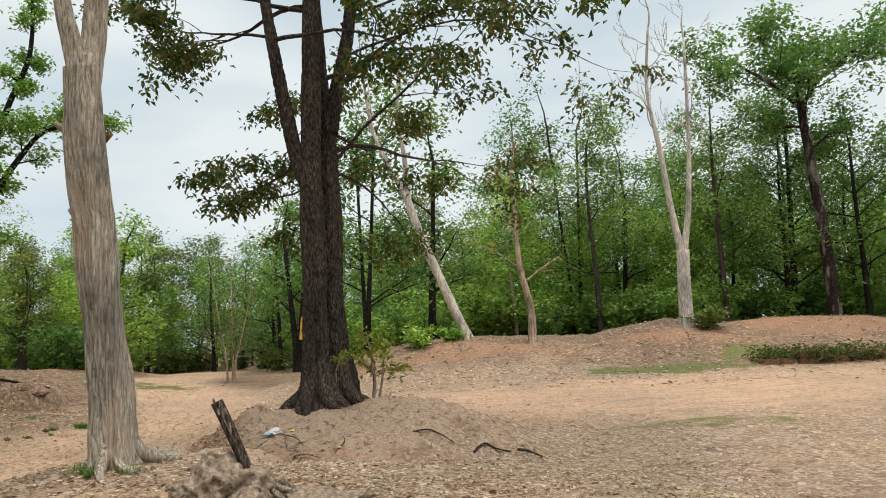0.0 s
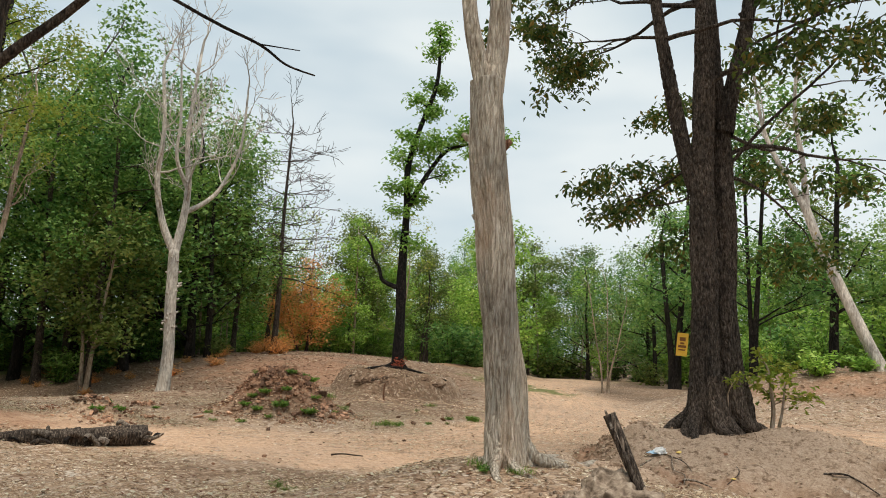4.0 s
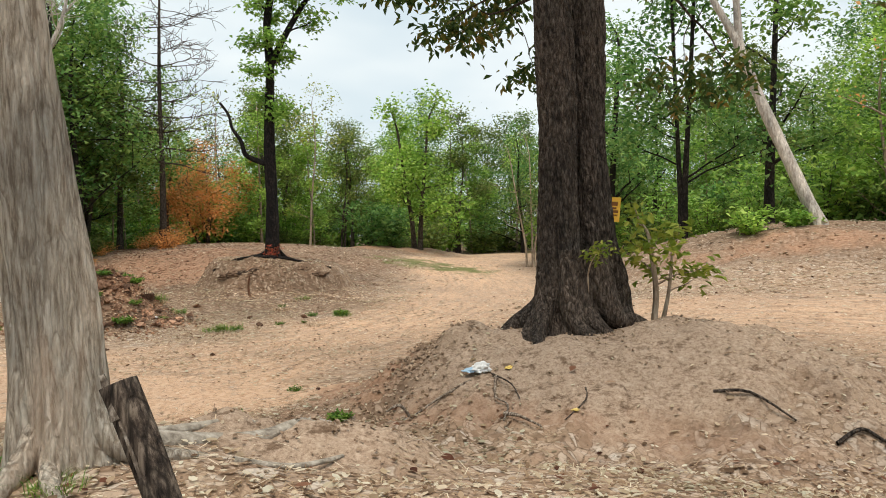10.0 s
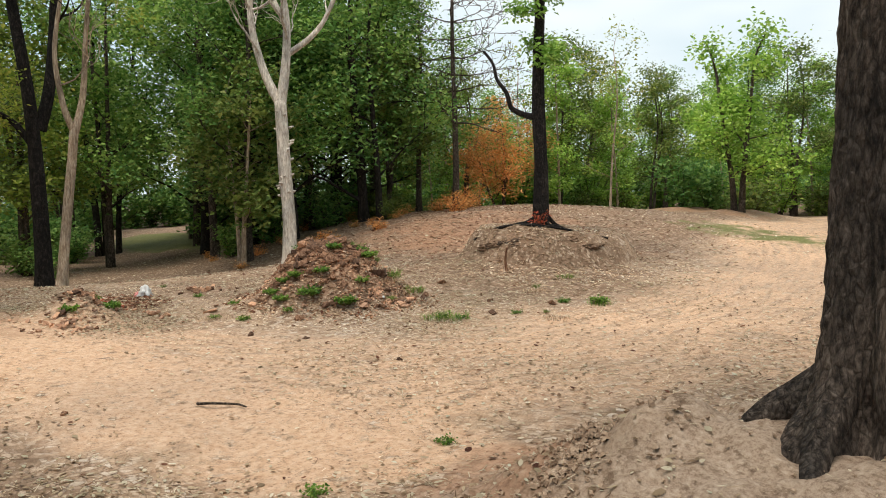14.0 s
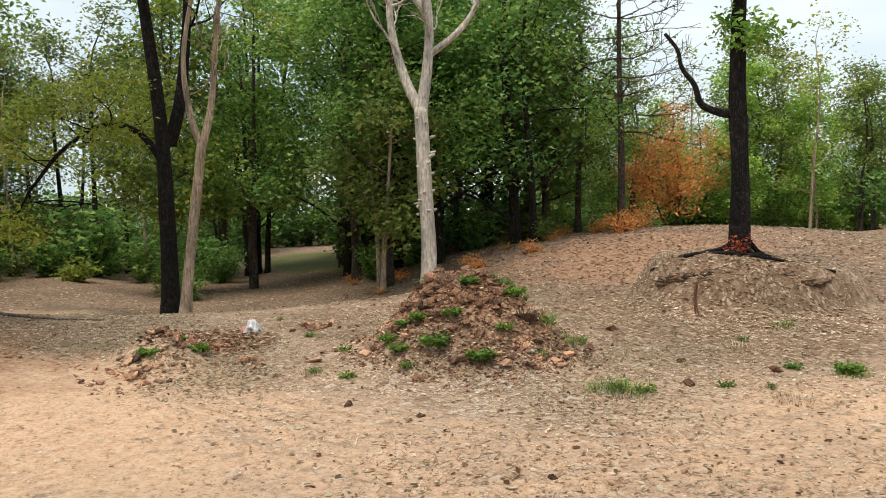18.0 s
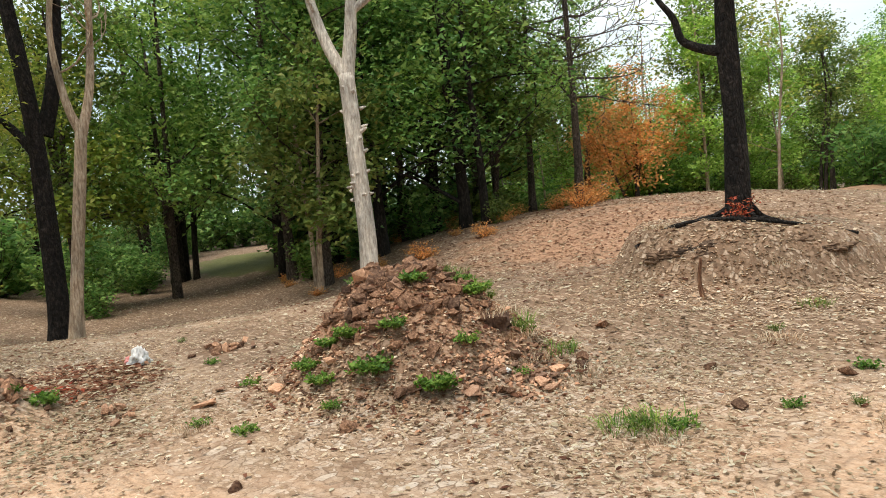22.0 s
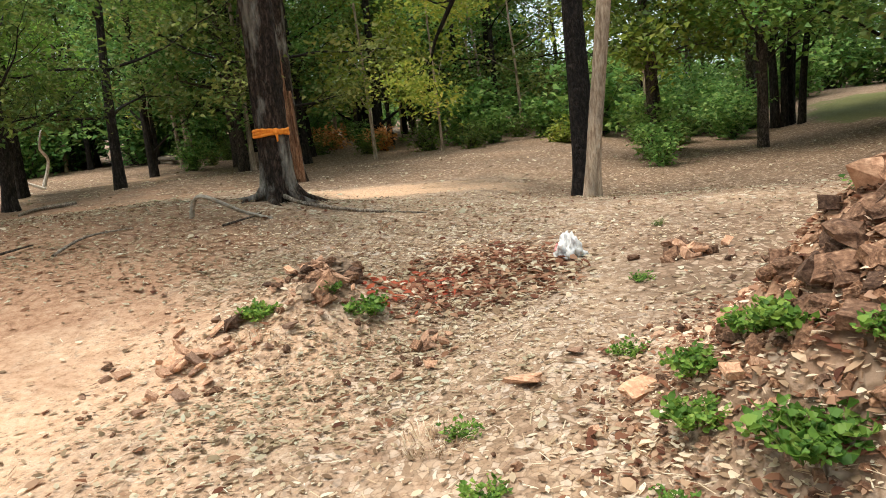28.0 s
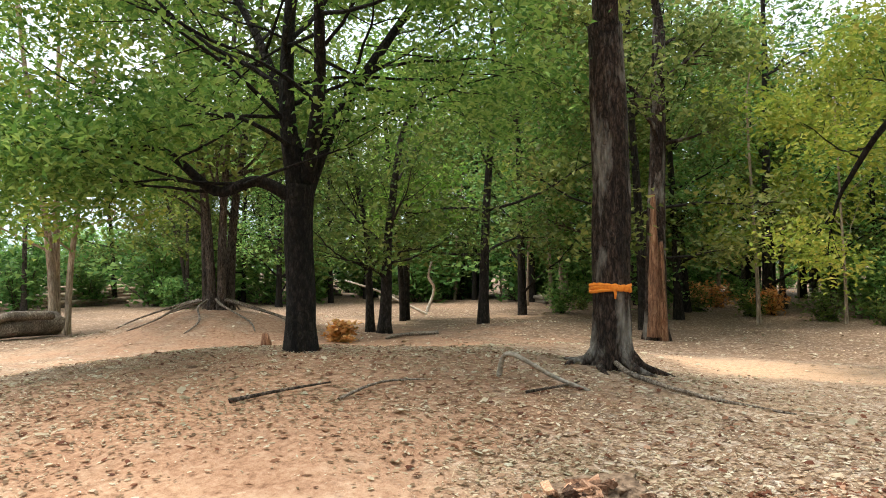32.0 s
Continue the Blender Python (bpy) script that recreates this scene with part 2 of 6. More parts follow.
    sand = ramp(ns, [(0.28, (0.44, 0.26, 0.15)), (0.45, (0.68, 0.445, 0.285)), (0.7, (0.84, 0.62, 0.445))])
    ls.new(fine, sand.inputs["Fac"])

    def mask(name, lo, hi, spread=0.9):
        ad = ns.new("ShaderNodeMath")
        ad.operation = "MULTIPLY_ADD"
        ls.new(mid, ad.inputs[0])
        ad.inputs[1].default_value = spread
        ls.new(attr(name), ad.inputs[2])
        r = ramp(ns, [(lo, (0, 0, 0)), (hi, (1, 1, 1))])
        ls.new(ad.outputs[0], r.inputs["Fac"])
        return r.outputs["Color"]

    # heavy brown leaf litter, with the trees' shade darkened into its colour
    c = blend(ns, ls, mask("duff_shade", 0.72, 1.02), c, blend(ns, ls, 0.25, brown, soil.outputs["Color"]))
    # wheel-swept leaves lie in streaks along the track
    lane = ns.new("ShaderNodeCombineXYZ")
    for key, name in (("X", "across"), ("Y", "along")):
        ls.new(attr(name), lane.inputs[key])
    swept = ns.new("ShaderNodeMapping")
    swept.inputs["Scale"].default_value = (5.5, 0.55, 1)
    ls.new(lane.outputs["Vector"], swept.inputs["Vector"])
    streak = node(ns, "ShaderNodeTexNoise", Scale=1.0, Detail=7.0, Roughness=0.72)
    ls.new(swept.outputs["Vector"], streak.inputs["Vector"])
    lines = ramp(ns, [(0.47, (0, 0, 0)), (0.60, (1, 1, 1))])
    ls.new(streak.outputs["Fac"], lines.inputs["Fac"])
    dots = ramp(ns, [(0.55, (0, 0, 0)), (0.62, (1, 1, 1))])
    ls.new(noise_out(ns, ls, 6.0, 6.0, (1, 1, 1), 0.75), dots.inputs["Fac"])
    grit = ramp(ns, [(0.36, (0.42, 0.38, 0.36)), (0.46, (1, 1, 1))])
    ls.new(noise_out(ns, ls, 24.0, 6.0, (1, 1, 1), 0.8), grit.inputs["Fac"])
    strewn = blend(ns, ls, 1.0, blend(ns, ls, dots.outputs["Color"], sand.outputs["Color"], c), grit.outputs["Color"], "MULTIPLY")
    track = blend(ns, ls, lines.outputs["Color"], strewn, blend(ns, ls, 0.25, c, sand.outputs["Color"]))
    c = blend(ns, ls, mask("track", 0.72, 1.05), c, track)
    c = blend(ns, ls, mask("sand", 0.72, 1.05), c, strewn)
    red = ramp(ns, [(0.3, (0.20, 0.10, 0.055)), (0.5, (0.47, 0.275, 0.17)), (0.75, (0.66, 0.46, 0.31))])
    ls.new(fine, red.inputs["Fac"])
    c = blend(ns, ls, mask("red", 0.75, 1.05), c, red.outputs["Color"])
    grey = ramp(ns, [(0.28, (0.16, 0.095, 0.058)), (0.42, (0.43, 0.295, 0.195)), (0.54, (0.64, 0.475, 0.335)), (0.74, (0.80, 0.655, 0.50))])
    ls.new(fine, grey.inputs["Fac"])
    c = blend(ns, ls, mask("bare", 0.75, 1.0), c, blend(ns, ls, 1.0, blend(ns, ls, 0.65, grey.outputs["Color"], crumb.outputs["Color"]), crevice_shade.outputs["Color"], "MULTIPLY"))
    grass = ramp(ns, [(0.3, (0.10, 0.11, 0.03)), (0.6, (0.25, 0.25, 0.10)), (0.8, (0.42, 0.38, 0.2))])
    ls.new(fine, grass.inputs["Fac"])
    c = blend(ns, ls, mask("grass", 0.85, 1.1), c, grass.outputs["Color"])
    w = ramp(ns, [(0.35, (0.65, 0.65, 0.67)), (0.65, (0.86, 0.825, 0.81))])
    ls.new(wide, w.inputs["Fac"])
    c = blend(ns, ls, 1.0, c, w.outputs["Color"], "MULTIPLY")
    ls.new(c, b.inputs["Base Color"])
    relief(ns, ls, b, fine, 0.7, 0.035)
    return m


EARTH = ground_material()
PALE_BARK = bark("pale_bark", (0.33, 0.265, 0.205), (0.67, 0.585, 0.485), (0.86, 0.79, 0.69), 0.08, 26.0, 0.05, (0.56, 0.38, 0.26), 26.0, 0.5)
WHITE_BARK = bark("white_bark", (0.36, 0.31, 0.27), (0.60, 0.55, 0.49), (0.78, 0.74, 0.68), 0.15, 12.0, 0.02, (0.45, 0.36, 0.28), 16.0, 0.35)
TAN_BARK = bark("tan_bark", (0.24, 0.17, 0.12), (0.44, 0.34, 0.25), (0.60, 0.50, 0.40), 0.12, 14.0, 0.02, None, 16.0, 0.4)
BROWN_BARK = bark("brown_bark", (0.026, 0.02, 0.016), (0.115, 0.088, 0.071), (0.23, 0.185, 0.153), 0.22, 20.0, 0.06, None, 30.0, 0.55)
DARK_BARK = bark("dark_bark", (0.010, 0.008, 0.007), (0.030, 0.024, 0.020), (0.075, 0.062, 0.053), 0.2, 12.0, 0.04)
ROBE_BARK = bark("red_brown_bark", (0.012, 0.008, 0.006), (0.046, 0.029, 0.022), (0.12, 0.08, 0.062), 0.22, 14.0, 0.05, (0.46, 0.42, 0.37), 20.0, 0.8)
CHAR_BARK = bark("charred_bark", (0.006, 0.005, 0.005), (0.016, 0.013, 0.012), (0.045, 0.036, 0.032), 0.3, 10.0, 0.04)
RUST_WOOD = bark("rust_wood", (0.10, 0.045, 0.025), (0.26, 0.13, 0.075), (0.40, 0.24, 0.15), 0.08, 12.0, 0.02)
DEAD_WOOD = bark("dead_wood", (0.10, 0.075, 0.06), (0.26, 0.21, 0.165), (0.48, 0.42, 0.36), 0.3, 24.0, 0.02)
GREY_WOOD = earthy("grey_weathered_wood", [(0.12, 0.095, 0.075), (0.33, 0.285, 0.23), (0.55, 0.49, 0.42)], 22.0, 0.03, False)
STUB_WOOD = bark("scorched_wood", (0.02, 0.015, 0.012), (0.10, 0.074, 0.058), (0.30, 0.24, 0.19), 0.06, 26.0, 0.03)
LEAF_DEEP = foliage("deep_green_leaves", [(0.07, 0.18, 0.05), (0.135, 0.30, 0.085), (0.23, 0.42, 0.13), (0.36, 0.51, 0.17)])
LEAF_MID = foliage("green_leaves", [(0.068, 0.167, 0.038), (0.145, 0.290, 0.065), (0.246, 0.401, 0.103), (0.356, 0.490, 0.154)])
LEAF_DULL = foliage("dull_olive_leaves", [(0.07, 0.108, 0.03), (0.135, 0.185, 0.05), (0.22, 0.265, 0.08), (0.34, 0.35, 0.13)])
LEAF_FRESH = foliage("fresh_green_leaves", [(0.134, 0.290, 0.051), (0.246, 0.446, 0.078), (0.380, 0.602, 0.129), (0.535, 0.713, 0.205)])
LEAF_OLIVE = foliage("olive_leaves", [(0.075, 0.13, 0.035), (0.13, 0.20, 0.05), (0.20, 0.27, 0.07), (0.28, 0.31, 0.10)])
LEAF_BIG = foliage("dull_green_leaves", [(0.03, 0.07, 0.02), (0.055, 0.11, 0.03), (0.09, 0.15, 0.04), (0.14, 0.19, 0.05), (0.26, 0.19, 0.05)])
LEAF_ORANGE = foliage("orange_dry_leaves", [(0.66, 0.26, 0.09), (0.84, 0.39, 0.14), (0.92, 0.52, 0.22), (0.76, 0.44, 0.20)])
LEAF_RED = foliage("red_leaves", [(0.34, 0.05, 0.03), (0.58, 0.11, 0.06), (0.48, 0.17, 0.09)])
LEAF_YELLOW = foliage("yellow_green_leaves", [(0.16, 0.25, 0.04), (0.26, 0.35, 0.06), (0.36, 0.42, 0.08), (0.44, 0.42, 0.10)])
LEAF_WEED = foliage("weed_leaves", [(0.055, 0.135, 0.025), (0.11, 0.23, 0.04), (0.19, 0.33, 0.065), (0.30, 0.42, 0.10)])
LITTER = foliage("fallen_leaves", [(0.15, 0.09, 0.06), (0.36, 0.25, 0.18), (0.55, 0.425, 0.325), (0.68, 0.585, 0.49), (0.80, 0.75, 0.68)], 0.8)
LITTER_RED = foliage("red_brown_fallen_leaves", [(0.09, 0.035, 0.025), (0.17, 0.068, 0.045), (0.27, 0.135, 0.09), (0.50, 0.35, 0.27)], 0.8)
LATERITE = earthy("laterite", [(0.06, 0.03, 0.019), (0.17, 0.088, 0.052), (0.32, 0.185, 0.115), (0.52, 0.35, 0.235)], 30.0, 0.05)
PINK_STONE = earthy("pale_laterite", [(0.24, 0.125, 0.08), (0.42, 0.25, 0.165), (0.58, 0.40, 0.29)], 4.0, 0.02)
BLOCK_STONE = earthy("laterite_stone", [(0.045, 0.022, 0.015), (0.12, 0.064, 0.040), (0.24, 0.138, 0.088), (0.46, 0.31, 0.215)], 3.2, 0.03)

# ---- ground ----
BUMPS = (  # centre, radii, height, how flat its top is, turn
    (-1.2, 4.0, 4.6, 5.4, 0.48, 5, 0),      # raised ground at the start
    (-1.5, 11.1, 2.4, 1.38, 0.88, 3.2, 8),  # mound of the large tree
    (-3.05, 10.5, 0.5, 0.5, 0.14, 3, 0),
    (-1.8, 5.9, 0.7, 0.6, 0.08, 2, 0),      # foot of the clod
    (-2.5, 7.75, 0.75, 0.42, 0.16, 4, 35),  # ledge over the pale root
    (-3.1, 7.0, 1.7, 1.3, 0.37, 2, 0),
    (-13.5, 21.6, 2.0, 2.35, 0.72, 14, 12),  # platform of the black tree
    (-13.8, 20.2, 3.6, 3.6, 0.42, 2, 0),
    (-12.45, 14.6, 1.12, 1.05, 0.80, 3.2, 20),  # rubble heap
    (-12.9, 15.0, 1.9, 1.5, 0.2, 2, 0),
    (-14.2, 10.7, 0.6, 0.5, 0.4, 2, -20), # small heap
    (-23.5, 29.5, 9.0, 7.5, 1.3, 3, 20),    # rise below the dry bush
    (-20.0, 40.0, 4.0, 2.5, 0.6, 3, 0),
    (-15.8, 5.0, 3.9, 3.9, 0.64, 2.4, 0),     # rise before the dark tree
    (-18.7, 8.0, 2.2, 2.0, 0.25, 2, 0),
    (-20.3, -4.6, 2.4, 2.2, 0.75, 2.4, 0),  # mound with bare roots
    (0.5, 28.0, 7.0, 3.0, 0.68, 5, -8),     # bank of the leaning tree
    (8.6, 27.0, 2.9, 2.4, 0.95, 3, -10),
    (14.5, 31.0, 6.0, 2.6, 0.9, 3, 0),
    (-27.0, 0.5, 3.0, 2.2, 0.35, 2, 0),
    (-22.0, 5.2, 2.4, 1.6, 0.35, 2, 0),
)


def ramp01(v, lo, hi):
    s = np.clip((v - lo) / (hi - lo), 0, 1)
    return s * s * (3 - 2 * s)


def lift(x, y):
    """Height of the ground without its fine unevenness."""
    x, y = np.asarray(x, float), np.asarray(y, float)
    z = -0.08 + 0 * x
    z = z + 1.7 * ramp01(y, 8, 40) * ramp01(x, -8, 0)
    z = z + 0.45 * ramp01(y, 22, 44) * ramp01(x, 1, -9)
    z = z - 0.28 * ramp01(-x, 19, 27) * ramp01(-y, -24, -15) * ramp01(y, -6, 4) - 0.45 * ramp01(-x, 19.5, 25) * ramp01(-y, -24, -17) * ramp01(y, 9.5, 13)
    for cx, cy, rx, ry, hh, flat, turn in BUMPS:
        c, s = math.cos(radians(turn)), math.sin(radians(turn))
        u, v = ((x - cx) * c + (y - cy) * s) / rx, (-(x - cx) * s + (y - cy) * c) / ry
        z = z + hh * np.exp(-(u * u + v * v) ** (flat / 2) * 0.9)
    return z


LATTICE = np.random.default_rng(9).uniform(-1, 1, (64, 64))


def grain(x, y, step):
    """Smooth value noise with the given cell size."""
    u, v = np.asarray(x, float) / step, np.asarray(y, float) / step
    i, j = np.floor(u).astype(int), np.floor(v).astype(int)
    a, b = u - i, v - j
    a, b = a * a * (3 - 2 * a), b * b * (3 - 2 * b)
    p = lambda k, m: LATTICE[(i + k) % 64, (j + m) % 64]
    return (p(0, 0) * (1 - a) + p(1, 0) * a) * (1 - b) + (p(0, 1) * (1 - a) + p(1, 1) * a) * b


def dug(x, y, cx, cy, rx, ry, power=4):
    return np.exp(-(((x - cx) / rx) ** 2 + ((y - cy) / ry) ** 2) ** (power / 2))


def waves(x, y):
    """Small unevenness of trodden, leaf-strewn earth; crusted and eroded on the mound, the clod, the heaps and the platform."""
    crust = dug(x, y, -1.8, 10.6, 2.7, 2.0) * (1 - 0.5 * dug(x, y, -1.6, 11.2, 1.3, 0.9)) + 0.9 * dug(x, y, -2.5, 7.75, 1.0, 0.6) + 0.9 * dug(x, y, -1.45, 6.1, 0.8, 0.7)
    heaps = 1.6 * dug(x, y, -12.45, 14.6, 1.2, 1.1) + 1.2 * dug(x, y, -14.3, 10.75, 0.8, 0.6) + 0.9 * dug(x, y, -12.6, 19.9, 2.2, 1.6)
    banks = dug(x, y, 4.5, 26.3, 11.0, 3.2) + dug(x, y, -20, 39.5, 5.0, 3.0)
    z = 0.05 * grain(x, y, 2.7) + 0.022 * grain(x + 9, y, 0.9) + 0.014 * grain(x, y + 5, 0.37) + 0.011 * grain(x + 3, y + 8, 0.23)
    z = z + crust * (0.06 * grain(x + 9, y, 0.9) + 0.13 * np.abs(grain(x + 2, y + 7, 0.42)) + 0.075 * np.abs(grain(x, y + 1, 0.21)) + 0.05 * np.abs(grain(x + 5, y, 0.12)) + 0.02 * grain(x + 1, y + 6, 0.07) - 0.15)
    z = z + heaps * (0.05 * grain(x + 1, y, 0.5) + 0.05 * grain(x, y + 4, 0.26) + 0.02 * grain(x + 6, y, 0.13))
    z = z + dug(x, y, -14, 21, 7, 6) * (0.05 * grain(x + 4, y, 0.7) + 0.03 * grain(x, y + 2, 0.31))
    return z + banks * (0.16 * grain(x, y, 1.4) + 0.09 * grain(x, y + 3, 0.6))


def high(x, y):
    return lift(x, y) + waves(np.asarray(x, float), np.asarray(y, float))


def gz(x, y):
    return float(high(x, y))
# ---- end of ground heights ----


def rot_mask(x, y, line, half):
    """How far points lie inside a strip along a line: 1 in its middle, 0 past its edge."""
    best = np.full(np.shape(x), 1e9)
    for (ax, ay), (bx, by) in zip(line, line[1:]):
        dx, dy = bx - ax, by - ay
        t = np.clip(((x - ax) * dx + (y - ay) * dy) / (dx * dx + dy * dy), 0, 1)
        best = np.minimum(best, np.hypot(x - ax - t * dx, y - ay - t * dy))
    return np.clip(1.15 - best / half, 0, 1)


SANDY = ((-5.6, 10.7), (-7.5, 10.0), (-9.3, 9.7), (-11.3, 9.4), (-13.4, 8.9))
ROAD = ((-40, 2), (-22, 5.5), (-12.6, 9.3), (-10.2, 10.3), (-7.4, 11.6), (-6.2, 14.5), (-6.8, 20), (-9.5, 27), (-13.5, 34), (-15.5, 45), (-14, 70))
BRANCH = ((-6.0, 16.0), (0, 17.2), (6, 18.0), (14, 19), (40, 20))


def spot(x, y, cx, cy, rx, ry):
    return np.clip(1.3 - np.hypot((x - cx) / rx, (y - cy) / ry), 0, 1)


def masks(x, y):
    sand = 0.92 * rot_mask(x, y, SANDY, 1.5)
    track = np.maximum(0.85 * rot_mask(x, y, ROAD[2:], 3.0), 0.7 * rot_mask(x, y, BRANCH, 5.0))
    for cx, cy, rx, ry, k in ((-24.5, 8.2, 2.0, 2.7, 0.95), (-27.0, -6.0, 2.0, 3.4, 0.5), (-32, -4, 5, 3, 0.4), (20.0, 33.0, 6.0, 2.5, 0.8), (-12.2, 9.3, 1.7, 1.3, 0.75), (-38, 23, 6, 2.5, 0.45), (-15, -4, 5, 2, 0.4)):
        sand = np.maximum(sand, k * spot(x, y, cx, cy, rx, ry))
    red = 0.75 * spot(x, y, -12.6, 14.6, 1.5, 1.3)
    for cx, cy, rx, ry, k in ((-13.0, 19.0, 2.6, 0.9, 0.25), (-15.2, 6.6, 4.8, 3.8, 0.74), (-1.7, 9.75, 2.3, 0.5, 0.55), (-3.5, 10.4, 0.6, 1.0, 0.6), (-20, 0, 9, 8, 0.55), (-11.75, 20.6, 0.4, 1.1, 0.3), (-12.6, 19.5, 1.0, 0.3, 0.25), (-12.6, 6.9, 1.6, 0.9, 0.75), (-14.3, 7.4, 1.0, 0.6, 0.75), (-15.6, 7.4, 0.5, 0.4, 0.8), (-16.6, 8.6, 0.5, 0.4, 0.8), (-4.3, 10.9, 0.6, 1.2, 0.5), (-19, 24, 7, 5, 0.62), (-20, -4.6, 2.2, 2.0, 0.5), (0, 25.5, 6, 1.2, 0.5), (14.5, 30, 6, 2.4, 0.7), (-19.5, 39, 6, 3, 0.6), (8.0, 25.6, 4, 1.2, 0.5)):
        red = np.maximum(red, k * spot(x, y, cx, cy, rx, ry))
    bare = np.maximum(0.85 * spot(x, y, -1.5, 11.0, 2.5, 1.7), 0.6 * spot(x, y, -1.8, 5.9, 0.8, 0.6))
    bare = np.maximum(bare, 0.7 * spot(x, y, -2.5, 7.7, 1.2, 0.7))
    grass = 0.0 * x
    for cx, cy, rx, ry, k in ((6.5, 22.5, 3.5, 1.6, 0.8), (4.5, 13.5, 3.0, 1.0, 0.5), (-13.0, 31.0, 5.0, 2.4, 0.58), (-41, 22.5, 9, 4, 1.0), (-5.6, 6.6, 1.5, 1.0, 0.35), (10, 24, 5, 2, 0.5)):
        grass = np.maximum(grass, k * spot(x, y, cx, cy, rx, ry))
    # litter and canopy shade painted together: everywhere far out, and in these spots
    duff_shade = 0.68 * np.clip((np.hypot((x + 8) / 1.1, y - 11) - 13) / 6, 0, 1)
    for cx, cy, rx, ry, k in ((-19, 24, 9, 7, 0.95), (-12.5, 19.0, 4.5, 3.4, 0.92), (-16.0, 15.5, 4.5, 3.5, 0.82), (-9.5, 18.5, 2.8, 3.4, 0.8), (-25, 15, 6, 6, 0.9), (-24, 2, 7, 6, 0.7), (2, 26.5, 9, 3, 0.7), (-34, 24, 12, 9, 0.9), (-15.0, 6.5, 4.5, 4.0, 0.5), (-30, -2, 9, 12, 0.75), (-15.6, 11.9, 1.6, 1.1, 0.75), (-12.5, 14.6, 1.9, 1.6, 0.9), (-14.5, 15.2, 2.2, 1.0, 0.7), (-20, 40, 6, 4, 0.75), (-6.3, 8.3, 3.2, 1.0, 0.62), (-4.2, 9.6, 1.2, 1.0, 0.6), (-8.5, 7.6, 2.5, 0.8, 0.6), (-4.0, 4.5, 2.2, 1.2, 0.45), (-3.4, 10.3, 0.7, 1.2, 0.7)):
        duff_shade = np.maximum(duff_shade, k * spot(x, y, cx, cy, rx, ry))
    duff_shade = duff_shade * np.clip(1 - 1.3 * track, 0, 1)
    return sand, red, bare, grass, duff_shade, track


def lanes(x, y):
    """Distance along and across the nearer of the two tracks."""
    best, along, across = np.full(np.shape(x), 1e9), 0 * x, 0 * x
    for line in (ROAD[2:], BRANCH):
        run = 0.0
        for (ax, ay), (bx, by) in zip(line, line[1:]):
            dx, dy = bx - ax, by - ay
            q = math.hypot(dx, dy)
            t = np.clip(((x - ax) * dx + (y - ay) * dy) / (q * q), 0, 1)
            side = ((x - ax) * dy - (y - ay) * dx) / q
            d = np.hypot(x - ax - t * dx, y - ay - t * dy)
            near = d < best
            best, along, across = np.where(near, d, best), np.where(near, run + t * q, along), np.where(near, side, across)
            run += q
    return along, across


def steps(lo, hi, fine, far):
    """Even fine steps from lo to hi, widening ones out to far on both sides."""
    mid = list(np.arange(lo, hi + 1e-6, fine))
    out, d, p = [], fine, 0.0
    while p < far:
        d *= 1.16
        p += d
        out.append(p)
    return np.array([lo - p for p in reversed(out)] + mid + [hi + p for p in out])


def mesh_object(name, verts, faces, mat, smooth=False):
    me = bpy.data.meshes.new(name)
    me.from_pydata(np.asarray(verts).tolist() if len(verts) else [], [], faces if isinstance(faces, list) else faces.tolist())
    me.materials.append(mat)
    if smooth:
        me.polygons.foreach_set("use_smooth", [True] * len(me.polygons))
    me.update()
    return new(name, me)


def under(ob, parent):
    ob.parent = parent
    return ob


def finer(line, lo, hi):
    """The same steps, halved between lo and hi."""
    mid = (line[1:] + line[:-1]) / 2
    return np.sort(np.concatenate([line, mid[(mid > lo) & (mid < hi)]]))


def build_ground():
    xs, ys = finer(steps(-20.0, 2.0, 0.07, 900), -4.1, 0.9), finer(steps(2.0, 23.0, 0.07, 900), 9.0, 12.4)
    X, Y = np.meshgrid(xs, ys)
    Z = high(X, Y)
    d = np.hypot(X + 8, Y - 10)
    Z = np.where(d > 90, Z * np.clip((400 - d) / 310, 0, 1), Z)
    nx, ny = len(xs), len(ys)
    V = np.stack([X.ravel(), Y.ravel(), Z.ravel()], 1)
    i = np.arange(nx * ny).reshape(ny, nx)
    F = np.stack([i[:-1, :-1], i[:-1, 1:], i[1:, 1:], i[1:, :-1]], -1).reshape(-1, 4)
    ob = mesh_object("ground", V, F, EARTH, True)
    for name, values in zip(("sand", "red", "bare", "grass", "duff_shade", "track", "along", "across"), masks(V[:, 0], V[:, 1]) + lanes(V[:, 0], V[:, 1])):
        a = ob.data.attributes.new(name, "FLOAT", "POINT")
        a.data.foreach_set("value", np.ascontiguousarray(values, dtype=np.float32))
    tagged(ob, "dry leaf-strewn earth with orange sandy tracks and low mounds", "ground", kind="structure")


build_ground()

# ---- trees ----


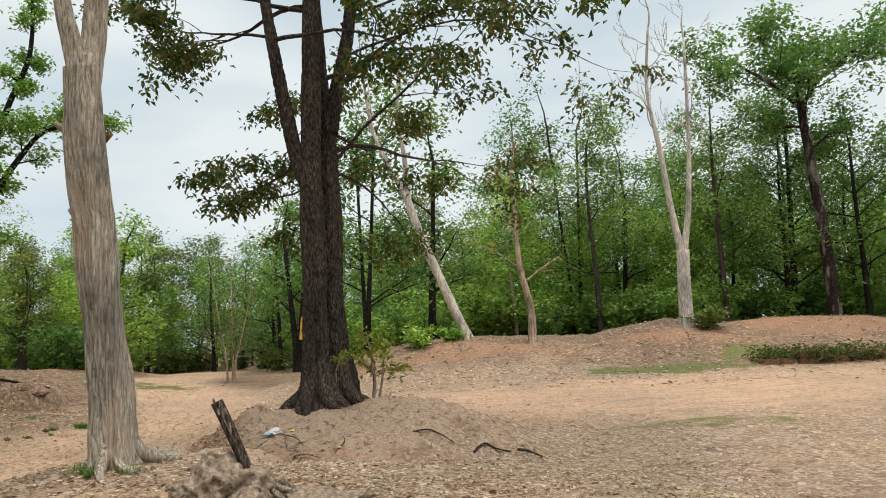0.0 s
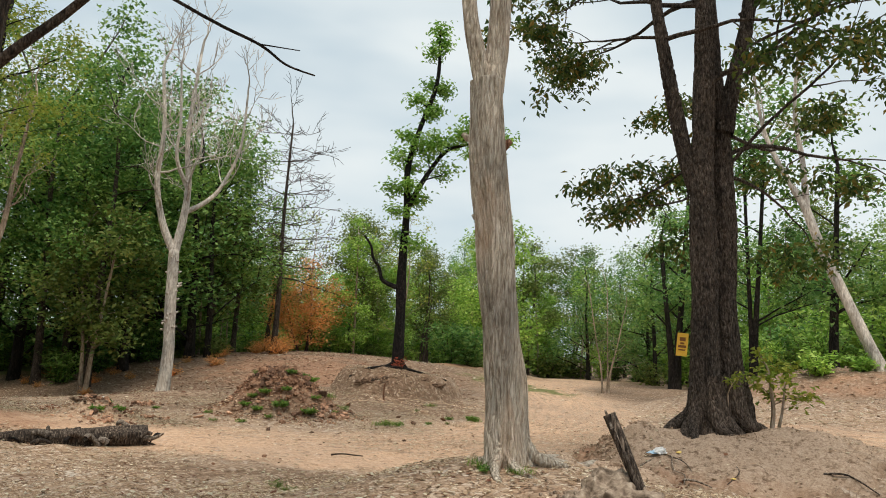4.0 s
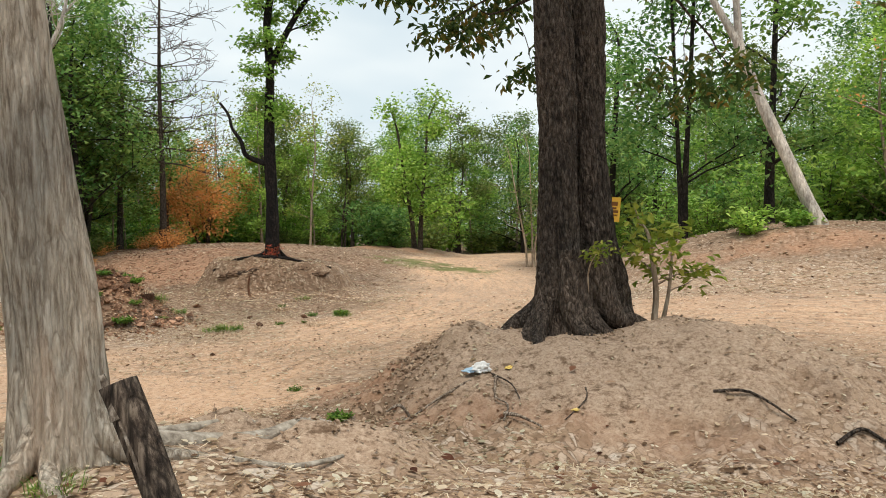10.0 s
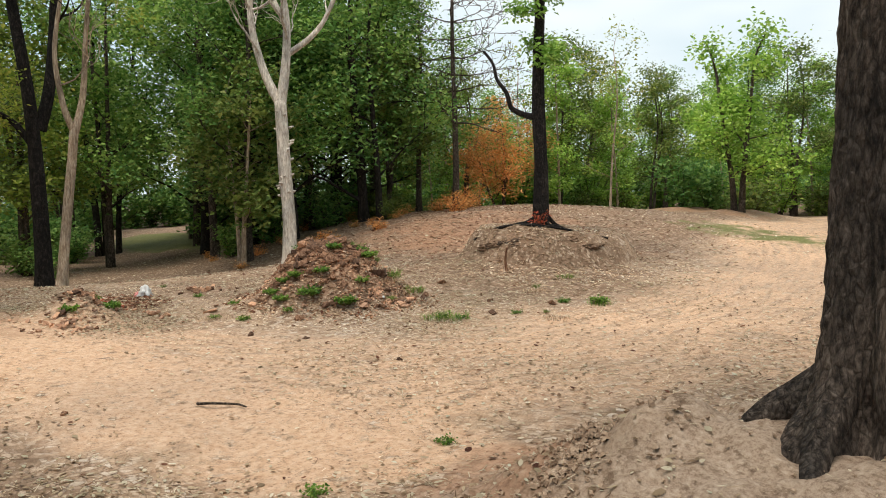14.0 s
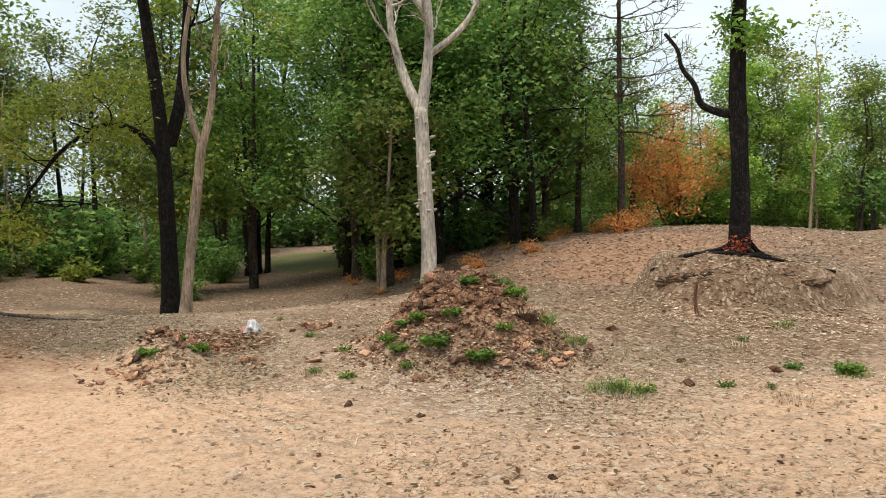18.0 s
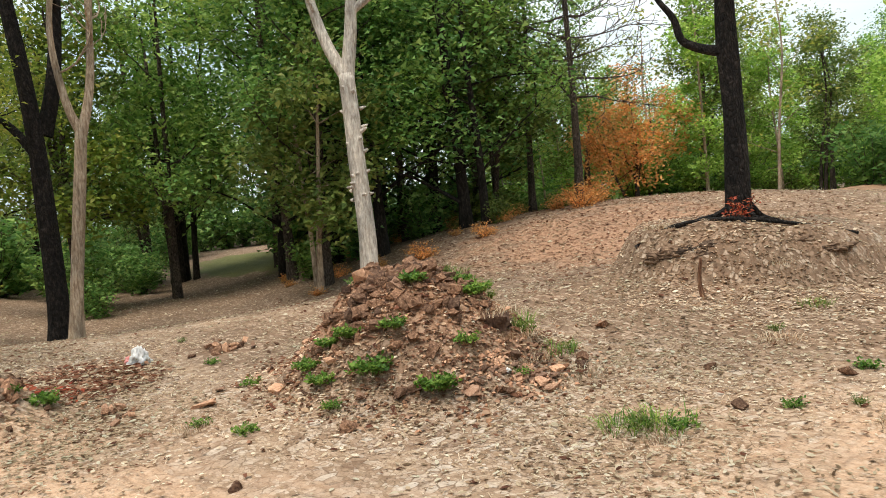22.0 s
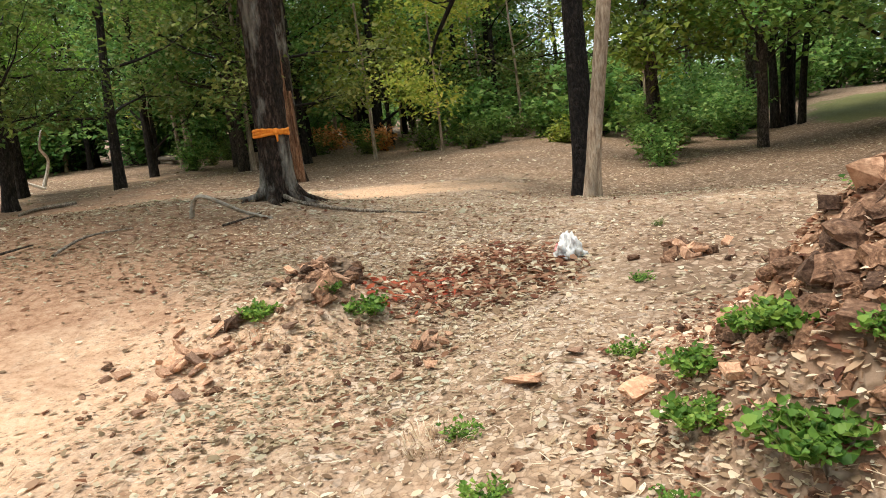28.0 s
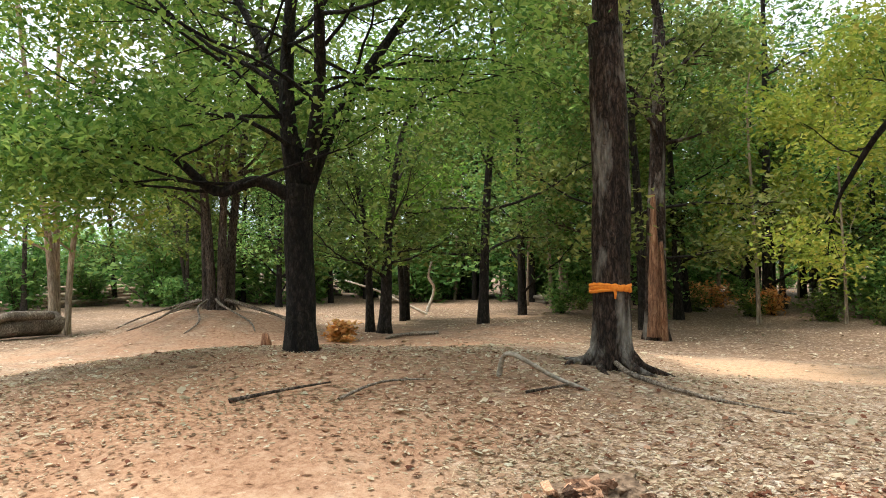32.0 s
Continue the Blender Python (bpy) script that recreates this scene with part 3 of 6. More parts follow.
class Shape:
    """Vertices and faces of one mesh in the making."""

    def __init__(self):
        self.v, self.f = [], []

    def tube(self, pts, radii, sides, rng=None, rough=0.0, flare=0.0, lobes=5, plates=None):
        pts = [Vector(p) for p in pts]
        base = len(self.v)
        up = Vector((1, 0, 0))
        for k, (p, r) in enumerate(zip(pts, radii)):
            d = (pts[min(k + 1, len(pts) - 1)] - pts[max(k - 1, 0)]).normalized()
            side = (up - d * up.dot(d)).normalized()
            other = d.cross(side)
            up = side
            for s in range(sides):
                a = 2 * math.pi * s / sides
                q = r
                if rough:
                    q *= 1 + rough * noise.noise((p.x * 2 + math.cos(a) * 1.7, p.y * 2 + math.sin(a) * 1.7, p.z * 0.9))
                if flare and p.z < pts[0].z + 1.1:
                    w = (1 - (p.z - pts[0].z) / 1.1) ** 2.6
                    q *= 1 + flare * w * (0.55 + 0.45 * math.sin(lobes * a + pts[0].x * 7) + 0.25 * math.sin(3 * a + 1))
                if plates:  # furrowed bark: depth, width and length of its plates
                    deep, wide, tall = plates
                    c = Vector((math.cos(a) * r / wide, math.sin(a) * r / wide, p.z / tall))
                    q += deep * (min(1.0, 3.2 * abs(noise.noise(c))) - 0.5 + 0.5 * noise.noise(c * 2.7))
                self.v.append(p + side * (q * math.cos(a)) + other * (q * math.sin(a)))
        for k in range(len(pts) - 1):
            for s in range(sides):
                a, b = base + k * sides + s, base + k * sides + (s + 1) % sides
                self.f.append((a, b, b + sides, a + sides))
        self.f.append(tuple(base + (len(pts) - 1) * sides + s for s in range(sides)))

    def ob(self, name, mat, smooth=True):
        return mesh_object(name, [tuple(v) for v in self.v], self.f, mat, smooth)


def wander(rng, p, d, length, n, wob, rise=0.0):
    """A crooked line of n steps from p towards d."""
    pts, p, d = [Vector(p)], Vector(p), Vector(d).normalized()
    for _ in range(n):
        d = (d + Vector((rng.uniform(-wob, wob), rng.uniform(-wob, wob), rng.uniform(-wob, wob) + rise))).normalized()
        p = p + d * (length / n)
        pts.append(p.copy())
    return pts


def leaves(rng, tips, per, spread, size, droop=0.4, long=1.9, flat=0.6, simple=False, oval=False):
    """Rhombic leaves round the tips: vertices and faces."""
    g = np.random.default_rng(rng.randrange(1 << 30))
    tips = np.array([tuple(t) for t in tips], float)
    c = np.repeat(tips, per, 0)
    n = len(c)
    c = c + g.normal(0, spread, (n, 3)) * (1, 1, 0.7)
    a = g.uniform(0, 2 * math.pi, n)
    u = np.stack([np.cos(a), np.sin(a), g.normal(-droop, 0.45, n)], 1)
    u /= np.linalg.norm(u, axis=1)[:, None]
    w = np.cross(u, np.stack([g.normal(0, flat, n), g.normal(0, flat, n), np.ones(n)], 1))
    w /= np.linalg.norm(w, axis=1)[:, None]
    s = size * g.uniform(0.6, 1.3, n)[:, None]
    nrm = np.cross(u, w)
    bend = nrm * s * 0.18
    if simple:
        V = np.stack([c - w * s * (0.55 / long), c + w * s * (0.55 / long) + bend, c + u * s], 1).reshape(-1, 3)
        return V, np.arange(3 * n).reshape(n, 3)
    if oval:
        h = w * s * (0.5 / long)
        V = np.stack([c, c + u * s * 0.3 + h * 0.9 + bend, c + u * s * 0.3 - h * 0.9 + bend, c + u * s * 0.7 + h * 0.8 + bend * 0.6, c + u * s * 0.7 - h * 0.8 + bend * 0.6, c + u * s * 1.02 - bend * 0.7], 1).reshape(-1, 3)
        i = 6 * np.arange(n)[:, None]
        return V, np.concatenate([i + np.array([f]) for f in ((0, 2, 1), (1, 2, 4), (1, 4, 3), (3, 4, 5))], 0)
    V = np.stack([c, c + u * s * 0.5 + w * s * (0.5 / long * 1.0) - bend, c + u * s, c + u * s * 0.5 - w * s * (0.5 / long) - bend], 1).reshape(-1, 3)
    F = np.arange(4 * n).reshape(n, 4)
    return V, F


def sprout(rng, shape, tips, p, d, length, r, level, spec):
    """A limb with its side limbs; the last ones carry the leaves."""
    n = spec.get("bits", 5) if level else 6
    r = max(r, spec.get("fine", 0.0))
    pts = wander(rng, p, d, length, n, spec.get("wob", 0.22), spec.get("rise", 0.04))
    end = max(r * (0.45 if level < spec["levels"] else 0.3), 0.6 * spec.get("fine", 0.0))
    radii = [r + (end - r) * k / n for k in range(n + 1)]
    shape.tube(pts, radii, max(3, spec.get("sides", 6) - level), rough=0.0)
    if level >= spec["levels"]:
        for k in range(max(1, n - 3), n + 1):
            tips.append(pts[k])
        return
    kids = spec.get("kids", 4)
    for j in range(kids):
        k = min(n, 1 + int(round((n - 1) * (j + 0.6) / kids)) + (1 if level else 0))
        axis = (pts[k] - pts[k - 1]).normalized()
        a = rng.uniform(0, 2 * math.pi)
        side = Vector((math.cos(a), math.sin(a), rng.uniform(-0.2, 0.5)))
        side = (side - axis * side.dot(axis)).normalized()
        out = (axis * spec.get("keep", 0.55) + side * rng.uniform(0.6, 1.0)).normalized()
        sprout(rng, shape, tips, pts[k], out, length * spec.get("shrink", 0.6) * rng.uniform(0.75, 1.2), radii[k] * rng.uniform(0.45, 0.65), level + 1, spec)
    sprout(rng, shape, tips, pts[-1], pts[-1] - pts[-2], length * spec.get("shrink", 0.6), end, level + 1, spec)


def tree(name, label, stems, mat, leaf=None, spec=None, seed=1, category="tree", group="", flare=0.5, sides=14, rough=0.12, extra=(), far=False, plates=None):
    """A tree from its stems, each (points, base radius, top radius, where side limbs start, number of limbs, limb length)."""
    rng = random.Random(seed)
    spec = spec or {}
    root = new(name)
    origin = Vector(stems[0][0][0])
    root.location = origin
    tips, joined = [], Shape()

    def limb(*args):
        shape = joined if far else Shape()
        sprout(rng, shape, tips, *args, 1, spec)
        if not far:
            under(shape.ob("limb", mat), root)

    for k, (pts, r0, r1, start, count, reach) in enumerate(stems):
        trunk = joined if far else Shape()
        line = smooth_line([Vector(p) for p in pts], 3 if far else 22 if plates else 6)
        m = len(line) - 1
        radii = [r0 + (r1 - r0) * (i / m) ** 0.8 for i in range(m + 1)]
        local = [p - origin for p in line]
        low = k == 0 or pts[0][2] < origin.z + 0.3
        trunk.tube(([local[0] - Vector((0, 0, 0.25))] if low else []) + local, ([radii[0] * 1.1] if low else []) + radii, sides, rough=rough, flare=flare if low else 0, plates=plates)
        if not far:
            under(trunk.ob("trunk" if k == 0 else "stem", mat), root)
        for j in range(count):
            f = start + (1 - start) * (j + rng.random()) / max(1, count)
            i = min(m - 1, int(f * m))
            axis = (local[i + 1] - local[i]).normalized()
            a = 2.4 * j + rng.uniform(-0.5, 0.5)
            side = Vector((math.cos(a), math.sin(a), rng.uniform(*spec.get("lift", (0.0, 0.6)))))
            out = (side + axis * spec.get("lean", 0.25)).normalized()
            limb(local[i], out, reach * rng.uniform(0.7, 1.15) * (1.15 - 0.5 * f * spec.get("taper", 1.0)), min(radii[i] * rng.uniform(0.35, 0.5), spec.get("thick", 0.09)))
        if count:
            limb(local[-1], local[-1] - local[-2], reach * 0.7, r1)
    for p, d, length, r in extra:
        limb(Vector(p) - origin, Vector(d), length, r)
    if far:
        under(joined.ob("trunk", mat), root)
    if leaf and tips:
        V, F = leaves(rng, tips, spec.get("per", 8), spec.get("spread", 0.25), spec.get("leaf", 0.14), spec.get("droop", 0.4), spec.get("long", 1.9), simple=far)
        under(mesh_object("crown", V, F, leaf), root)
    return tagged(root, label, category, group)


def smooth_line(pts, n):
    """The line through the points, rounded (Catmull-Rom)."""
    if len(pts) < 3:
        return [pts[0].lerp(pts[-1], k / (2 * n)) for k in range(2 * n + 1)]
    out = []
    for i in range(len(pts) - 1):
        a, b, c, d = pts[max(i - 1, 0)], pts[i], pts[i + 1], pts[min(i + 2, len(pts) - 1)]
        for k in range(n):
            t = k / n
            out.append(0.5 * ((2 * b) + (c - a) * t + (2 * a - 5 * b + 4 * c - d) * t * t + (3 * b - a - 3 * c + d) * t ** 3))
    return out + [pts[-1]]


def rise(x, y, dz=0.0):
    return (x, y, gz(x, y) + dz)


FACE = [0.0]


def up(base, x, y, z):
    """A point off a base: x along the tree's broad side, y across it, z up."""
    c, q = math.cos(radians(FACE[0])), math.sin(radians(FACE[0]))
    return Vector(base) + Vector((x * c - y * q, x * q + y * c, z))


def at(base, *offsets):
    """Points up from a base on the ground, as offsets from it."""
    return [tuple(base)] + [tuple(up(base, *o)) for o in offsets]


# the pale tree beside the path
FACE[0] = 40
B = rise(-2.98, 6.62, -0.02)
tree("pale_tree", "tall pale tree with peeling grey bark, forked, bare stems", [
    (at(B, (-0.02, 0, 0.25), (-0.05, 0, 0.6), (-0.14, -0.02, 1.3), (-0.24, -0.04, 2.1), (-0.33, -0.06, 2.9), (-0.36, -0.06, 3.5)), 0.185, 0.15, 1, 0, 0),
    (at(up(B, -0.37, -0.06, 3.4), (-0.1, 0, 0.35), (-0.2, 0.03, 0.9), (-0.3, 0.1, 2.4), (-0.6, 0.3, 5.0)), 0.105, 0.04, 0.6, 3, 1.2),
    (at(up(B, -0.32, -0.06, 3.4), (0.05, 0, 0.5), (0.06, 0.0, 1.4), (0.1, 0.1, 3.2), (0.4, 0.2, 5.6)), 0.12, 0.05, 0.55, 3, 1.2),
    (at(up(B, 0.03, -0.02, 0.0), (0.07, 0, 0.35), (0.02, 0, 0.9), (-0.15, 0.02, 1.7)), 0.09, 0.02, 1, 0, 0),
], PALE_BARK, None, {"levels": 2, "kids": 2}, 3, flare=0.75, sides=72, rough=0.2, plates=(0.017, 0.10, 1.1))

# the large tree on the mound, two trunks grown together
FACE[0] = 10
B = rise(-2.03, 11.1)
tree("large_tree", "large rough-barked dark tree with twin trunks on an earth mound", [
    (at(B, (-0.02, -0.02, 0.6), (-0.03, 0, 2.0), (-0.06, 0, 3.5), (-0.03, 0, 5.5), (0.05, 0.1, 9.0)), 0.225, 0.12, 0.72, 4, 2.6),
    (at(up(B, 0.30, 0.24, 0), (0.05, 0.02, 0.4), (-0.01, 0.02, 0.9), (-0.06, 0.04, 2.2), (-0.09, 0.05, 3.8), (-0.24, 0.1, 5.6), (-0.45, 0.2, 9.0)), 0.215, 0.11, 0.75, 3, 2.6),
    (at(up(B, -0.06, 0, 3.2), (-0.2, 0.0, 0.5), (-0.38, 0, 1.4), (-0.55, -0.05, 2.3), (-0.85, -0.1, 4.4)), 0.13, 0.07, 0.72, 3, 2.2),
    (at(up(B, 0.24, 0.22, 4.2), (0.14, 0.0, 0.8), (0.35, 0, 1.9), (0.5, 0.1, 4.4)), 0.13, 0.07, 0.7, 4, 2.4),
], BROWN_BARK, LEAF_BIG, {"levels": 3, "kids": 2, "per": 20, "spread": 0.13, "leaf": 0.12, "rise": -0.03, "lift": (0.0, 0.4), "shrink": 0.6, "long": 2.1, "droop": 0.8, "thick": 0.045, "bits": 6}, 11, flare=1.35, sides=80, rough=0.22, plates=(0.017, 0.042, 0.11),
    extra=[(up(B, 0.3, 0.2, 3.7), (0.75, 0.1, 0.8), 2.2, 0.03), (up(B, 0.3, 0.25, 3.9), (0.5, 0.7, 0.5), 2.3, 0.04),
           (up(B, 0.05, 0.4, 3.9), (-0.75, 0.6, 0.0), 1.3, 0.03), (up(B, 0.1, 0.4, 4.2), (-0.6, 0.7, -0.1), 1.1, 0.03), (up(B, 0.0, 0.4, 3.4), (-0.9, 0.5, -0.05), 1.5, 0.022),
           (up(B, 0.3, 0.4, 3.6), (0.7, 0.7, 0.1), 1.4, 0.03), (up(B, 0.35, 0.4, 4.2), (0.5, 0.8, 0.1), 1.5, 0.03), (up(B, 0.1, 0.4, 4.8), (0.0, 0.95, 0.1), 1.5, 0.03),
           (up(B, -0.55, -0.05, 5.6), (-0.9, -0.1, 0.45), 1.3, 0.03), (up(B, -0.55, -0.05, 6.3), (-0.8, -0.4, 0.4), 1.3, 0.03),
           (up(B, 0.4, 0.25, 5.4), (0.9, 0.1, 0.5), 3.0, 0.026), (up(B, 0.45, 0.25, 6.0), (0.9, -0.2, 0.5), 3.0, 0.026)])

# the black tree on its platform
FACE[0] = 36
B = rise(-13.1, 20.85)
tree("black_tree", "blackened tree with fresh green shoots along its trunk", [
    (at(B, (0.0, 0, 1.5), (-0.03, 0, 3.4), (0.02, 0, 5.3), (-0.02, 0, 6.6), (0.3, 0, 8.0), (0.8, 0, 9.6), (0.85, 0, 11.2)), 0.19, 0.05, 0.30, 17, 0.5),
    (at(up(B, 0, 0, 2.62), (-0.25, -0.05, 0.05), (-0.5, -0.08, 0.14), (-0.68, -0.1, 0.28), (-0.78, -0.12, 0.62), (-1.0, -0.16, 0.95), (-1.08, -0.18, 1.3), (-1.3, -0.2, 1.62)), 0.085, 0.03, 1, 0, 0),
    (at(up(B, 0.04, 0, 5.3), (0.45, -0.1, 0.9), (1.1, -0.2, 1.9), (1.7, -0.2, 2.2), (2.6, -0.2, 2.4)), 0.10, 0.03, 0.25, 9, 0.7),
], CHAR_BARK, LEAF_FRESH, {"levels": 2, "kids": 3, "per": 16, "spread": 0.17, "leaf": 0.14, "thick": 0.03, "lift": (-0.3, 0.5)}, 5, flare=0.45, sides=28, rough=0.2)

# white dead tree behind the rubble heap
FACE[0] = 57
B = rise(-20.3, 17.9)
dead = {"levels": 3, "kids": 2, "wob": 0.3, "rise": 0.12, "keep": 0.7, "fine": 0.012}
tree("dead_tree", "bleached white dead tree with bare forked limbs", [
    (at(B, (0.02, 0, 0.5), (0.02, 0, 1.5), (-0.05, 0, 3.2), (-0.1, 0, 4.7)), 0.21, 0.17, 1, 0, 0),
    (at(up(B, -0.1, 0, 4.6), (-0.45, 0.1, 1.0), (-0.75, 0.1, 2.4), (-0.7, 0.1, 4.2), (-0.9, 0.3, 6.4)), 0.15, 0.05, 0.35, 9, 2.0),
    (at(up(B, -0.1, 0, 4.6), (0.2, 0.0, 1.2), (0.25, 0, 2.4), (0.1, 0.1, 4.2), (0.3, 0.3, 7.2)), 0.17, 0.05, 0.35, 9, 2.0),
    (at(up(B, 0.12, 0, 6.0), (0.7, 0, 0.5), (1.2, 0.1, 1.2), (1.7, 0.1, 2.6), (1.8, 0.1, 4.6)), 0.1, 0.035, 0.4, 6, 1.6),
    (at(up(B, 0.12, 0, 6.9), (-0.4, 0.2, 1.0), (-0.4, 0.2, 2.4), (-0.55, 0.3, 4.4)), 0.09, 0.03, 0.4, 6, 1.5),
], WHITE_BARK, None, {**dead, "kids": 3}, 7, flare=0.4)

for z, away, q, r in ((2.85, (0.9, 0.4, 0.45), 0.14, 0.055), (2.95, (-0.9, -0.4, 0.2), 0.09, 0.04), (2.2, (-0.9, -0.35, 0.1), 0.05, 0.03), (1.5, (0.85, -0.4, 0.2), 0.04, 0.03)):
    d = Vector(away).normalized()
    p = Vector((-0.088 * z + d.x * 0.12, -0.082 * z + d.y * 0.12, z))  # on the leaning trunk's skin
    sh = Shape()
    sh.tube([p, p + d * q * 0.5, p + d * q + Vector((0, 0, 0.03))], [r, r * 0.75, r * 0.4], 9, rough=0.4)
    under(sh.ob("knot", RUST_WOOD if z == 2.85 else PALE_BARK), bpy.data.objects["pale_tree"])
knots = random.Random(70)
for k in range(26):
    a, zz = knots.uniform(0, 6.3), knots.choice((knots.uniform(2.1, 3.6), knots.uniform(1.9, 4.4)))
    d = Vector((math.cos(a), math.sin(a), knots.uniform(-0.1, 0.5)))
    sh = Shape()
    p = Vector((-0.03, -0.03, zz)) + d * 0.17
    q = knots.uniform(0.06, 0.16)
    sh.tube([p, p + d * q * 0.6, p + d * q], [0.05, 0.035, 0.015], 6)
    under(sh.ob("knot", WHITE_BARK), bpy.data.objects["dead_tree"])

# pale and black pair to the west
FACE[0] = 82
B = rise(-22.2, 12.25)
tree("dead_tree", "slender pale dead tree leaning against a black one", [
    (at(B, (0.04, 0, 0.5), (0.12, 0, 1.2), (0.35, 0, 3.0), (0.5, 0, 4.2)), 0.15, 0.11, 1, 0, 0),
    (at(up(B, 0.5, 0, 4.1), (-0.25, 0, 0.8), (-0.35, 0, 2.2), (0.0, 0, 4.2)), 0.1, 0.04, 0.4, 2, 1.3),
    (at(up(B, 0.5, 0, 4.1), (0.25, 0, 1.0), (0.4, 0, 2.6), (0.7, 0, 5.2)), 0.11, 0.04, 0.4, 3, 1.3),
], TAN_BARK, None, dead, 8)
B = rise(-23.25, 12.05)
tree("black_tree", "tall tree with two blackened leaning trunks", [
    (at(B, (0.0, 0, 2.0), (-0.1, 0, 5.0), (-0.45, 0, 8.5), (-0.7, 0, 12.0)), 0.25, 0.10, 0.7, 5, 2.4),
    (at(up(B, 0.1, 0.1, 4.4), (0.3, 0, 1.2), (0.5, 0.1, 3.0), (0.8, 0.1, 7.5)), 0.19, 0.08, 0.6, 5, 2.4),
    (at(up(B, -0.1, 0, 4.0), (-0.5, 0.3, 0.7), (-1.3, 0.6, 0.95), (-2.3, 0.9, 0.35), (-3.0, 1.1, -0.5)), 0.1, 0.04, 0.4, 6, 1.5),
], CHAR_BARK, LEAF_YELLOW, {"levels": 3, "kids": 3, "per": 11, "spread": 0.3, "leaf": 0.13}, 9, flare=0.6)

# the tree with the cloth
FACE[0] = 145
B = rise(-18.94, 8.04)
tree("ribbon_tree", "thick red-brown tree with an orange cloth tied round it", [
    (at(B, (0.0, 0, 0.9), (0.02, 0, 2.0), (0.03, 0, 3.2), (0.0, 0, 4.3)), 0.225, 0.215, 1, 0, 0),
    (at(up(B, 0.0, -0.06, 4.1), (-0.05, -0.15, 0.8), (-0.05, -0.25, 2.2), (-0.3, -0.6, 6.0)), 0.15, 0.08, 0.55, 4, 2.0),
    (at(up(B, 0.0, 0.06, 4.1), (0.05, 0.15, 0.8), (0.05, 0.25, 2.2), (0.3, 0.6, 6.0)), 0.15, 0.08, 0.55, 4, 2.0),
], ROBE_BARK, LEAF_DULL, {"levels": 3, "kids": 3, "per": 5, "spread": 0.3, "leaf": 0.16}, 10, flare=1.0, sides=56, rough=0.18, plates=(0.012, 0.06, 0.3))

# round dark tree; its broad side faces the end of the walk
FACE[0] = 134
B = rise(-16.67, 4.64)
tree("shade_tree", "dark-trunked tree with a broad dense green crown", [
    (at(B, (0.0, 0, 0.8), (-0.02, 0, 1.6), (0.0, 0, 2.25)), 0.2, 0.19, 1, 0, 0),
    (at(up(B, -0.03, 0, 2.1), (-0.12, -0.05, 1.2), (-0.05, -0.1, 2.6), (0.15, -0.2, 4.6)), 0.15, 0.05, 0.25, 9, 2.6),
    (at(up(B, 0.05, 0, 2.1), (0.3, 0.3, 0.9), (0.75, 0.5, 1.7), (1.5, 0.8, 2.9)), 0.14, 0.05, 0.25, 9, 2.4),
    (at(up(B, -0.05, 0, 2.05), (-0.5, -0.1, 0.25), (-1.0, -0.3, 0.1), (-1.6, -0.4, 0.6), (-2.3, -0.5, 0.7)), 0.1, 0.04, 0.3, 8, 1.7),
    (at(up(B, 0.1, 0, 2.3), (0.25, -0.4, 1.2), (0.35, -1.0, 2.4), (0.5, -1.7, 3.4)), 0.11, 0.04, 0.3, 8, 2.3),
    (at(up(B, 0.05, 0.1, 2.3), (-0.4, 0.5, 1.2), (-0.9, 0.9, 2.4), (-1.6, 1.3, 3.6)), 0.11, 0.04, 0.3, 8, 2.3),
], CHAR_BARK, LEAF_MID, {"levels": 3, "kids": 3, "per": 15, "spread": 0.24, "leaf": 0.11, "lift": (-0.25, 0.5), "bits": 4, "sides": 5, "rise": -0.01}, 12, flare=0.6, rough=0.16)
FACE[0] = 0

# near tree whose crown hangs into the view
FACE[0] = 0
B = rise(-5.9, 3.0)
tree("overhanging_tree", "leafy tree with bare drooping twigs", [
    (at(B, (0.1, 0.1, 2.0), (0.2, 0.2, 4.0), (0.3, 0.4, 6.5)), 0.2, 0.07, 0.6, 7, 2.0),
], BROWN_BARK, LEAF_FRESH, {"levels": 3, "kids": 3, "per": 6, "spread": 0.2, "leaf": 0.14}, 14)

# the bank to the north
B = rise(0.5, 27.0)
tree("leaning_tree", "white-barked tree leaning far over the bank", [
    (at(B, (-0.6, 0, 1.4), (-1.5, 0, 3.6), (-2.1, 0, 5.4)), 0.2, 0.13, 1, 0, 0),
    (at(up(B, -2.1, 0, 5.3), (-0.7, 0, 1.4), (-1.2, 0, 2.8), (-1.5, 0, 5.0)), 0.12, 0.04, 0.4, 5, 1.6),
    (at(up(B, -2.0, 0, 5.2), (-0.1, 0, 1.6), (-0.3, 0, 3.4), (-0.1, 0, 6.0)), 0.12, 0.04, 0.4, 5, 1.6),
], WHITE_BARK, LEAF_OLIVE, {"levels": 2, "kids": 3, "per": 3, "spread": 0.3, "leaf": 0.2}, 15)
B = rise(2.75, 26.4)
tree("snag_tree", "thin broken white tree with a few rusty leaves", [
    (at(B, (0.0, 0, 1.2), (-0.3, 0, 2.6), (-0.4, 0, 4.0), (-0.45, 0, 6.2)), 0.16, 0.06, 0.4, 5, 1.3),
], TAN_BARK, LEAF_ORANGE, {"levels": 2, "kids": 2, "per": 1, "spread": 0.2, "leaf": 0.14}, 16)
B = rise(8.2, 26.4)
